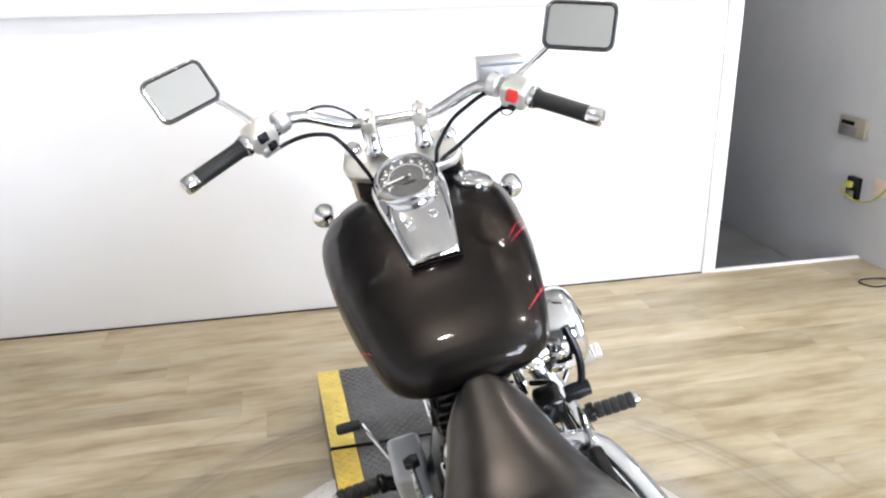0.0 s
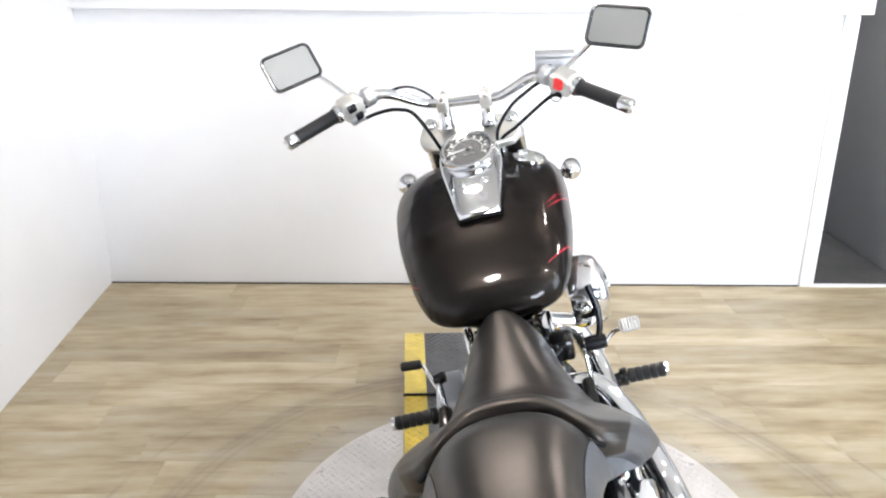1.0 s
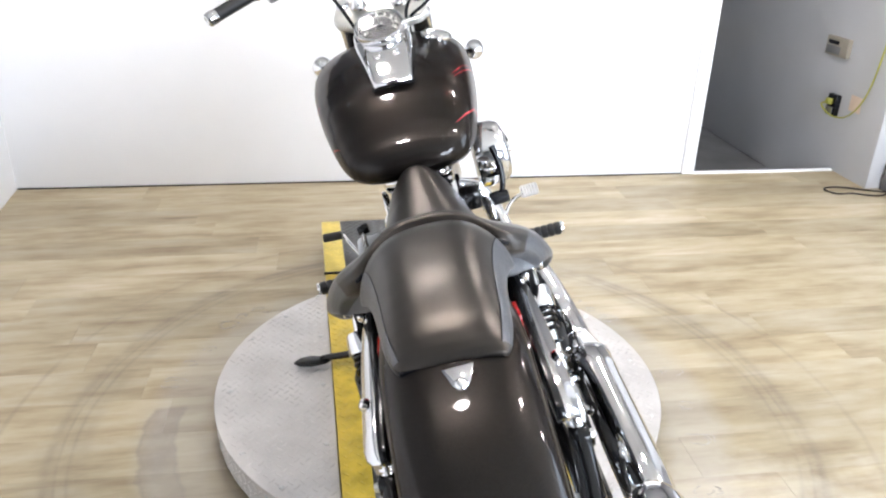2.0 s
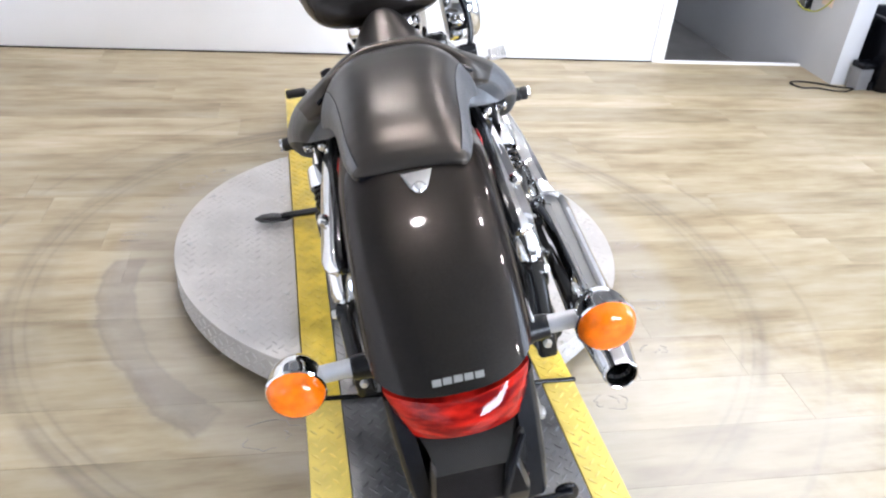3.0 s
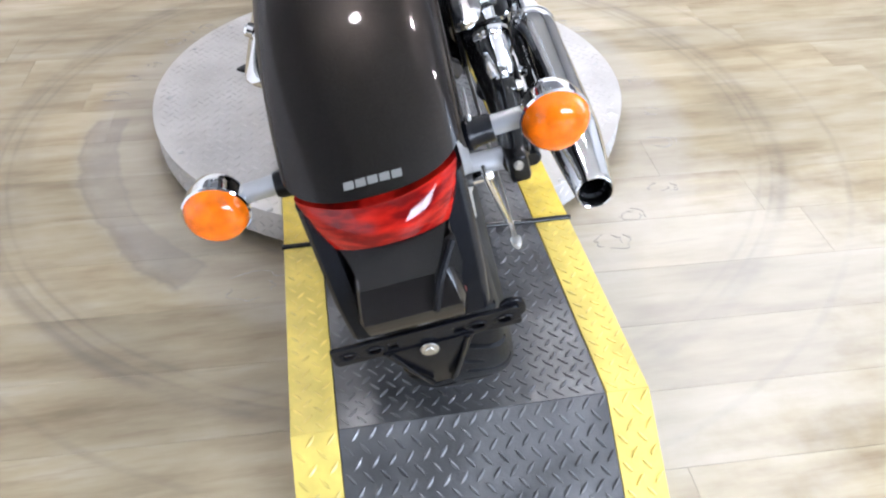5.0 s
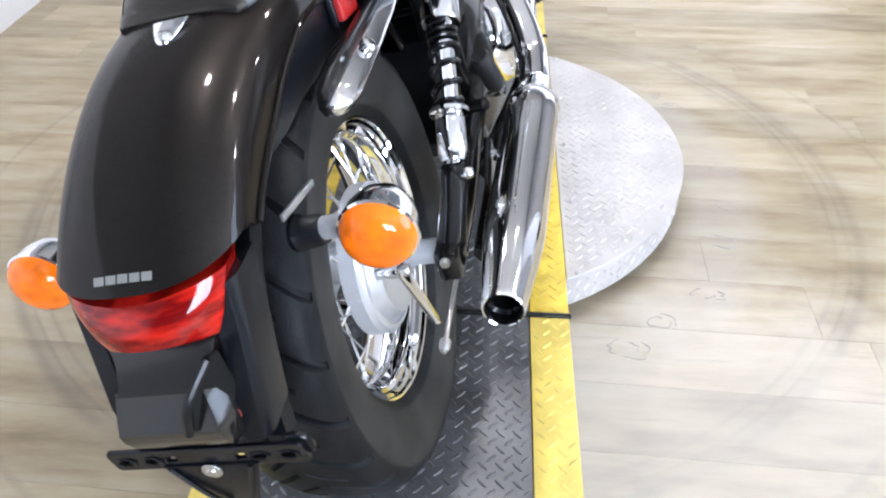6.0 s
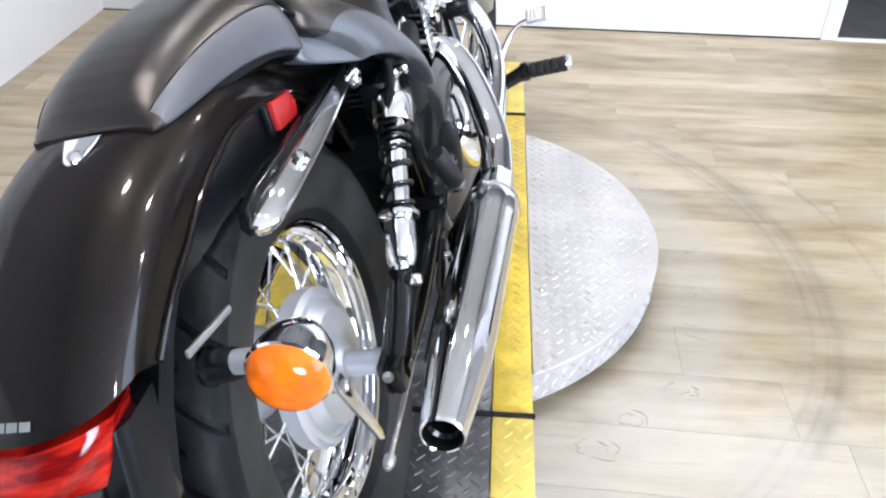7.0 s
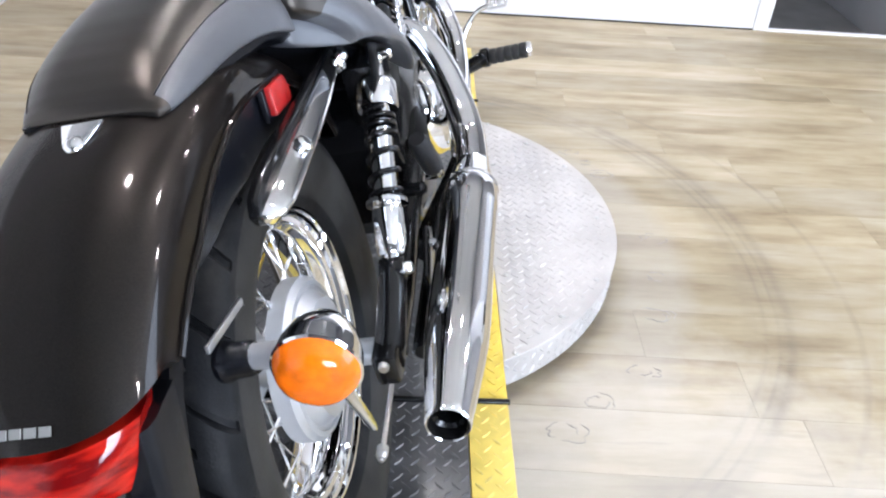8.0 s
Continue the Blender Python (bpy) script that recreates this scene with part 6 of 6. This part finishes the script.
# -- pegs, pedals, stand
def ribbed(a, b, r, n=7):
    a, b = Vector(a), Vector(b)
    h = (b - a).length
    prof = [(0, 0), (r * 0.8, 0)]
    for k in range(n):
        y0, y1 = h * k / n, h * (k + 1) / n
        e = (y1 - y0)
        prof += [(r * 0.86, y0 + e * 0.04), (r * 0.97, y0 + e * 0.10), (r, y0 + e * 0.2), (r, y0 + e * 0.8), (r * 0.97, y0 + e * 0.90), (r * 0.86, y0 + e * 0.96)]
    prof += [(r * 0.7, h), (0, h)]
    return lathe(prof, a, b - a, 18)


for s in (-1, 1):
    o, i = Vector((s * 0.396, 1.247, 0.320)), Vector((s * 0.285, 1.262, 0.312))
    peg = bp("footpeg", ribbed(i, o - (o - i).normalized() * 0.012, 0.0205, 5), GRIP, label="ribbed black rubber footpeg")
    d = (o - i).normalized()
    bp("peg_cap", lathe([(0, 0), (0.018, 0), (0.020, 0.003), (0.018, 0.010), (0, 0.012)], o - d * 0.012, d, 18), CHROME, peg)
    bp("peg_bracket", sweep([(s * 0.15, 1.24, 0.27), (s * 0.21, 1.255, 0.29), (s * 0.262, 1.262, 0.308), i], [0.016, 0.018, 0.020, 0.012], 12), BLACKMET, peg)
    bp("peg_clip", lathe([(0, -0.012), (0.024, -0.012), (0.026, 0.0), (0.024, 0.008), (0, 0.008)], i - d * 0.01, d, 16), BLACKMET, peg)
bpd = bp("brake_pedal", sweep([(0.190, 1.22, 0.27), (0.20, 1.26, 0.31), (0.225, 1.305, 0.370), (0.265, 1.335, 0.410), (0.318, 1.345, 0.425)], [0.009, 0.008, 0.007, 0.0065, 0.0065], 10), CHROME, label="chrome brake pedal")
pm = frame_matrix((0.322, 1.335, 0.428), (1, -0.05, 0.05), (0, 0.75, 0.66))
bp("pedal_pad", prism(rounded_rect(0.056, 0.040, 0.008), 0.012, pm, 0.003), ALLOY, bpd, "ribbed alloy pad")
for k in range(6):
    bp("pad_rib", rod(pm @ Vector((-0.022 + 0.0088 * k, -0.016, 0.0125)), pm @ Vector((-0.022 + 0.0088 * k, 0.016, 0.0125)), 0.0022, 6), CHROME_WORN, bpd)
sh = bp("shift_lever", sweep([(-0.20, 1.12, 0.40), (-0.225, 1.19, 0.415), (-0.262, 1.29, 0.43), (-0.280, 1.352, 0.43)], 0.0055, 10), CHROME, label="chrome shift lever with black rubber")
bp("shift_rubber", lathe([(0, 0), (0.0125, 0), (0.014, 0.004), (0.014, 0.055), (0.012, 0.06), (0, 0.06)], (-0.286, 1.360, 0.430), (-1, 0.06, 0.04), 16), GRIP, sh, "black rubber")
bp("shift_shaft_cover", box(0.075, 0.13, 0.12, (-0.185, 1.12, 0.42), 0.014, pose(0, 0, 0, 12, 0, 0), 3), DRUM, label="alloy gear linkage cover")
bp("shift_rod", rod((-0.215, 1.16, 0.335), (-0.215, 0.86, 0.30), 0.005, 8), CHROME_WORN, sh)
stand = bp("side_stand", sweep([(-0.13, 1.00, 0.20), (-0.20, 1.05, 0.175), (-0.32, 1.12, 0.140), (-0.405, 1.158, 0.126), (-0.44, 1.162, 0.128)], [0.014, 0.014, 0.012, 0.011, 0.008], 12), BLACKMET, label="black side stand resting on the lift")
sm = frame_matrix((-0.462, 1.155, 0.1245), (1, 0.08, -0.2586), (-0.08, 1, 0))
bp("stand_foot", prism([(-0.062, -0.004), (-0.045, -0.022), (-0.01, -0.027), (0.035, -0.018), (0.055, 0.0), (0.035, 0.020), (-0.005, 0.030), (-0.04, 0.022)], 0.007, sm, 0.002), PLASTIC, stand, "worn black foot plate")


# ---- things on the counter ----
LABELBLUE = mat("bottle_label_blue", (0.10, 0.16, 0.42), 0.4, var=0.1)
CLEARPET = mat("clear_bottle_plastic", (0.92, 0.95, 0.95), 0.06, trans=0.92, ior=1.35)
OLIVE = mat("olive_yellow_cord", (0.34, 0.33, 0.06), 0.5, var=0.15, var_scale=40)
GOLD = mat("amber_yellow_cloth", (0.80, 0.50, 0.07), 0.75, bump=0.3, bump_scale=120, var=0.2, var_scale=14)
PALE = mat("pale_yellow_paper", (0.78, 0.70, 0.42), 0.7, var=0.08, var_scale=10)
LILAC = mat("purple_cover", (0.22, 0.12, 0.42), 0.45, var=0.1, var_scale=12)
CARD = mat("white_card", (0.80, 0.80, 0.78), 0.6, var=0.04)
TEAL = mat("teal_plastic", (0.25, 0.50, 0.48), 0.4)
BEIGE = mat("taupe_plastic", (0.27, 0.245, 0.20), 0.5, var=0.06)
OLDPLATE = mat("peach_wall_patch", (0.66, 0.52, 0.42), 0.6, var=0.08)


def on_counter(name, label, category, x, y, turn=0.0, group=""):
    ob = tagged(new(name), label, category, group)
    ob.matrix_world = ROOM @ pose(x, y, CH + 0.0005, 0, 0, turn)
    return ob


def drink_bottle(x, y):
    ob = on_counter("plastic_bottle", "clear plastic drink bottle with a blue label on the counter", "bottle", x, y, group="bottles on the counter")
    part("body", lathe([(0, 0), (0.026, 0), (0.031, 0.005), (0.031, 0.06), (0.029, 0.066), (0.031, 0.072), (0.031, 0.145), (0.024, 0.175), (0.013, 0.195), (0.012, 0.208), (0, 0.208)], seg=28), CLEARPET, ob)
    part("label_band", lathe([(0.0313, 0.085), (0.0318, 0.086), (0.0318, 0.138), (0.0313, 0.139)], seg=28, closed=True), LABELBLUE, ob, "blue label")
    part("cap", lathe([(0, 0.206), (0.0145, 0.206), (0.015, 0.209), (0.015, 0.222), (0.013, 0.225), (0, 0.225)], seg=20), CARD, ob, "white cap")
    return ob


b0 = drink_bottle(1.335, 2.26)
copy_thing(b0, ROOM @ pose(1.515, 2.27, CH + 0.0005, 0, 0, 40))
ob = on_counter("spray_can", "tall black spray can on the counter", "can", 1.145, 2.27)
part("body", lathe([(0, 0), (0.034, 0), (0.036, 0.004), (0.036, 0.19), (0.030, 0.205), (0.018, 0.212), (0, 0.212)], seg=28), PLASTIC, ob)
part("nozzle", lathe([(0, 0.212), (0.011, 0.212), (0.011, 0.232), (0.008, 0.236), (0, 0.236)], seg=16), PLASTIC, ob)
ob = on_counter("carton", "small white carton printed with blue and red patches", "box", 1.245, 2.25, 12)
part("body", box(0.055, 0.045, 0.20, (0, 0, 0.1), 0.002), CARD, ob)
part("print_patch", box(0.04, 0.001, 0.05, (0, -0.0235, 0.14), 0.0), LABELBLUE, ob, "blue printed patch")
part("print_patch", box(0.03, 0.001, 0.04, (0.004, -0.0235, 0.06), 0.0), REDSW, ob, "red printed patch")
part("print_patch", box(0.02, 0.001, 0.02, (-0.014, -0.0235, 0.10), 0.0), GOLD, ob, "yellow printed patch")
# crumpled cloth
rg = random.Random(11)
rings = []
for k, (rad, h) in enumerate(((0.10, 0.0), (0.105, 0.012), (0.085, 0.035), (0.06, 0.07), (0.045, 0.10), (0.022, 0.122), (0.006, 0.13))):
    rings.append([(rad * (1 + 0.22 * math.sin(3 * a + k) + rg.uniform(-0.1, 0.1)) * math.cos(a) + 0.012 * k, rad * 0.7 * (1 + rg.uniform(-0.12, 0.12)) * math.sin(a), h + (0.006 * math.sin(5 * a + k) if 0 < k < 5 else 0)) for a in np.linspace(0, 2 * math.pi, 26, endpoint=False)])
ob = tagged(part("cloth", loft(rings), GOLD, None, "crumpled amber yellow cloth on the counter", 60), category="cloth")
ob.matrix_world = ROOM @ pose(1.00, 2.27, CH + 0.0005)
ob = on_counter("notepad", "flat pale yellow notepad on the counter", "notepad", 0.86, 2.20, 6)
part("paper_block", box(0.16, 0.11, 0.014, (0, 0, 0.007), 0.001), PALE, ob)
part("cover", box(0.164, 0.114, 0.002, (0, 0, 0.0152), 0.0005), PALE, ob)
ob = on_counter("tape_measure", "small teal plastic tape measure on the counter", "tool", 1.075, 2.15, 20)
part("case", box(0.045, 0.026, 0.038, (0, 0, 0.019), 0.008, None, 3), TEAL, ob)
part("hook", box(0.006, 0.012, 0.004, (0.0245, 0, 0.004), 0.0008), STEEL, ob)
ob = on_counter("box_cutter", "yellow and black box cutter on the counter", "tool", 0.60, 2.16, 4)
part("handle", prism(rounded_rect(0.15, 0.026, 0.008), 0.014, None, 0.003), GOLD, ob)
part("slider", box(0.03, 0.012, 0.006, (0.01, 0, 0.016), 0.001), PLASTIC, ob)
ob = on_counter("folder", "thin purple folder lying on the counter", "folder", 0.20, 2.26, -3)
part("cover", box(0.34, 0.24, 0.004, (0, 0, 0.0325), 0.001), LILAC, ob)
part("paper_block", box(0.33, 0.23, 0.026, (0, 0, 0.0165), 0.001), CARD, ob)
part("cover", box(0.34, 0.24, 0.003, (0, 0, 0.0018), 0.001), LILAC, ob)
ob = on_counter("label_card", "white card with black printed marks leaning on the clutter", "card", 1.605, 2.31, 8)
part("card", box(0.085, 0.004, 0.085, (0, 0, 0.113), 0.0008), CARD, ob)
part("foot", box(0.07, 0.05, 0.07, (0, 0.03, 0.035), 0.003), BLACKMET, ob)
for k, (dx, dz, w, h) in enumerate(((-0.026, 0.12, 0.018, 0.03), (0.002, 0.108, 0.014, 0.022), (0.026, 0.12, 0.018, 0.03), (0.004, 0.135, 0.02, 0.006))):
    part("printed_bar", box(w, 0.001, h, (dx, -0.0026, dz)), BLACKMET, ob, "black printed bar")
rg = random.Random(5)
pts = [(rg.uniform(-0.15, 0.15) + 0.10 * math.sin(k), rg.uniform(-0.05, 0.05), 0.008 + 0.05 * abs(math.sin(k * 1.3))) for k in range(16)]
ob = tagged(part("cord", sweep(pts, 0.0065, 8, 6), OLIVE, None, "tangled olive yellow cord on the counter"), category="cord")
ob.matrix_world = ROOM @ pose(1.58, 2.19, CH + 0.002)
ob = tagged(part("headphones", joined(sweep([(0.07 * math.cos(a), 0, 0.075 + 0.075 * math.sin(a)) for a in np.linspace(-0.5, 3.64, 14)], 0.009, 10, 2), lathe([(0, 0), (0.034, 0), (0.038, 0.012), (0.03, 0.026), (0, 0.028)], (0.056, -0.008, 0.038), (-1, 0, 0), 20),
                                     lathe([(0, 0), (0.034, 0), (0.038, 0.012), (0.03, 0.026), (0, 0.028)], (-0.056, -0.008, 0.038), (1, 0, 0), 20)), PLASTIC, None, "black headphones standing on the counter"), category="headphones")
ob.matrix_world = ROOM @ pose(1.43, 2.33, CH + 0.0005)
ob = on_counter("glass_jar", "tall clear glass jar near the counter end", "jar", 1.755, 2.24)
part("body", lathe([(0, 0), (0.036, 0), (0.040, 0.005), (0.040, 0.13), (0.032, 0.16), (0.032, 0.19), (0.029, 0.19), (0.029, 0.158), (0.037, 0.128), (0.037, 0.008), (0, 0.006)], seg=28), CLEARPET, ob)
part("label_band", lathe([(0.0405, 0.05), (0.041, 0.051), (0.041, 0.09), (0.0405, 0.091)], seg=28, closed=True), OLDPLATE, ob, "peach label")

# ---- on the passage wall ----
WX = PASS_X + 0.0255
th = tagged(new("thermostat"), "taupe wall thermostat with a dark display", "thermostat")
th.matrix_world = ROOM @ pose(WX, 2.285, 0.70)
part("case", box(0.030, 0.21, 0.11, (-0.015, 0, 0), 0.006), BEIGE, th)
part("display", box(0.003, 0.10, 0.022, (-0.0312, 0.03, 0.022), 0.0005), PLASTIC, th, "dark display")
part("flap", box(0.004, 0.13, 0.045, (-0.0315, 0.022, -0.02), 0.001), CONCRETE, th, "grey flap")
so = tagged(new("wall_socket"), "black wall socket box with a yellow-green plug", "socket")
so.matrix_world = ROOM @ pose(WX, 2.205, 0.375)
part("box", box(0.035, 0.085, 0.125, (-0.0175, 0, 0), 0.006), PLASTIC, so)
part("outlet_plate", box(0.004, 0.05, 0.045, (-0.0365, 0.0, -0.034), 0.001), STEEL, so, "grey outlet plate")
part("plug", box(0.03, 0.035, 0.035, (-0.051, 0.0, 0.022), 0.006), OLIVE, so, "yellow-green plug")
ob = tagged(part("extension_cable", sweep([(-0.06, 0.0, 0.022), (-0.075, 0.03, 0.0), (-0.06, 0.02, -0.03), (-0.045, -0.06, -0.055), (-0.03, -0.16, -0.03), (-0.02, -0.24, 0.06), (-0.015, -0.29, 0.20), (-0.012, -0.32, 0.42)], 0.005, 8, 8), OLIVE, None, "yellow-green cable looping from the wall socket"), category="cable")
ob.matrix_world = ROOM @ pose(WX, 2.205, 0.375)
ob = tagged(part("wall_patch", box(0.004, 0.10, 0.09, (0, 0, 0), 0.001), OLDPLATE, None, "faded peach cover plate on the wall"), category="cover plate")
ob.matrix_world = ROOM @ pose(WX - 0.002, 2.03, 0.42)

# ---- bin and cable by the wall end ----
bn = tagged(new("black_bin"), "low black plastic bin beside the wall", "bin")
bn.matrix_world = ROOM @ pose(3.085, 1.83, 0.0)
part("body", loft([[(x * f, y * f, z) for x, y in rounded_rect(0.48, 0.42, 0.05)] for f, z in ((0.86, 0.0), (0.88, 0.01), (1.0, 0.385), (0.97, 0.385), (0.85, 0.03))]), PLASTIC, bn)
part("rim", sweep([(x * 1.01, y * 1.01, 0.38) for x, y in rounded_rect(0.48, 0.42, 0.05)] + [(0.48 / 2 * 1.01, (0.42 / 2 - 0.05) * 1.01, 0.38)], 0.013, 8, 1), PLASTIC, bn)
pu = tagged(new("power_unit"), "grey and black power unit on the floor by the wall", "power unit")
pu.matrix_world = ROOM @ pose(2.80, 1.725, 0.0, 0, 0, 10)
part("case", box(0.09, 0.08, 0.12, (0, 0, 0.06), 0.006), CONCRETE, pu)
part("lid", box(0.10, 0.09, 0.035, (0.005, 0.0, 0.138), 0.006), PLASTIC, pu)
part("plug", box(0.03, 0.05, 0.05, (0.05, -0.03, 0.025), 0.006), PLASTIC, pu)
ob = tagged(part("floor_cable", sweep([(2.76, 1.70, 0.006), (2.66, 1.735, 0.005), (2.55, 1.79, 0.005), (2.46, 1.80, 0.005), (2.415, 1.765, 0.005), (2.45, 1.70, 0.005), (2.54, 1.70, 0.005), (2.61, 1.665, 0.005), (2.69, 1.655, 0.005), (2.78, 1.70, 0.008)], 0.005, 8, 8), PLASTIC, None, "thin black cable lying in a loop on the floor", m=ROOM), category="cable")
bk = tagged(new("bucket"), "white plastic bucket on the floor", "bucket")
bk.matrix_world = ROOM @ pose(2.945, 1.36, 0.0)
part("body", lathe([(0, 0), (0.105, 0), (0.11, 0.005), (0.128, 0.26), (0.134, 0.262), (0.134, 0.285), (0.124, 0.285), (0.106, 0.012), (0, 0.01)], seg=36), CARD, bk)
part("handle", sweep([(0.134 * math.cos(a), 0.10 * math.sin(a) - 0.02, 0.265 - 0.09 * math.sin(a)) for a in np.linspace(0, math.pi, 12)], 0.0025, 6, 2), STEEL, bk)


# ---- floor planks ----
def plank_mesh(length, width):
    bm = box(length - 0.0006, width - 0.0006, 0.006, (0, 0, -0.003), 0.0)
    bmesh.ops.bevel(bm, geom=[e for e in bm.edges if all(v.co.z > -0.001 for v in e.verts)], offset=0.0004, segments=1, affect="EDGES")
    me = bpy.data.meshes.new("plank")
    bm.to_mesh(me)
    bm.free()
    me.materials.append(WOOD)
    return me


# dry rings and scabs of old adhesive round the lift
GLUE = mat("old_adhesive", (0.35, 0.33, 0.305), 0.6, var=0.2, var_scale=60)
rg = random.Random(3)
for cx, cy, rr, arc in ((0.832, 0.084, 0.036, 3.6), (0.751, -0.272, 0.040, 5.6), (0.67, -0.476, 0.034, 3.0), (0.546, -0.577, 0.032, 4.5), (0.462, -0.667, 0.042, 4.2), (0.656, 0.616, 0.03, 2.6), (0.731, 0.462, 0.034, 4.4),
                    (-0.694, 0.602, 0.036, 4.8), (-0.838, 0.247, 0.040, 4.0), (-0.56, 0.70, 0.035, 3.4), (-0.74, 0.44, 0.02, 2.4), (-0.405, -0.69, 0.065, 3.0), (0.79, -0.10, 0.028, 3.0), (-0.79, 0.36, 0.024, 3.0), (-0.64, 0.66, 0.022, 2.8), (0.70, 0.54, 0.022, 3.0)):
    a0 = rg.uniform(0, 6.28)
    if rr > 0.06:
        a0 = 0.3
    for rep in range(3):
        start, sw = a0 + rep * arc * 0.9, arc * rg.uniform(0.4, 0.7)
        pts = []
        for k in range(9):
            a = start + sw * k / 8
            q = rr * (1 + rg.uniform(-0.18, 0.18)) * (1 - 0.22 * rep)
            pts.append((cx + q * 1.2 * math.cos(a), cy + q * 0.8 * math.sin(a), 0.0006))
        part("adhesive_scab", sweep(pts, [0.0004, 0.0014, 0.0006, 0.0016, 0.0004], 5, 3), GLUE, floor, "dry dark scab of old adhesive")

PW, PL = 0.178, 1.22
full = plank_mesh(PL, PW)
nrows = int((COUNTER_Y - 0.001 - BACK_Y) / PW)
for r in range(nrows):
    y = COUNTER_Y - 0.002 - PW * (r + 0.5)
    x = LEFT_X + 0.002 - PL * ((r * 0.37) % 1.0 if r % 2 else (r * 0.37 + 0.45) % 1.0)
    while x < RIGHT_X - 0.1:
        x0, x1 = max(x, LEFT_X + 0.001), x + PL
        if x1 - x0 > 0.05:
            me = full if x0 == x else plank_mesh(x1 - x0, PW)
            ob = new("plank", me)
            ob.matrix_world = ROOM @ pose((x0 + x1) / 2, y, 0)
            ob.parent = floor
        x = x1
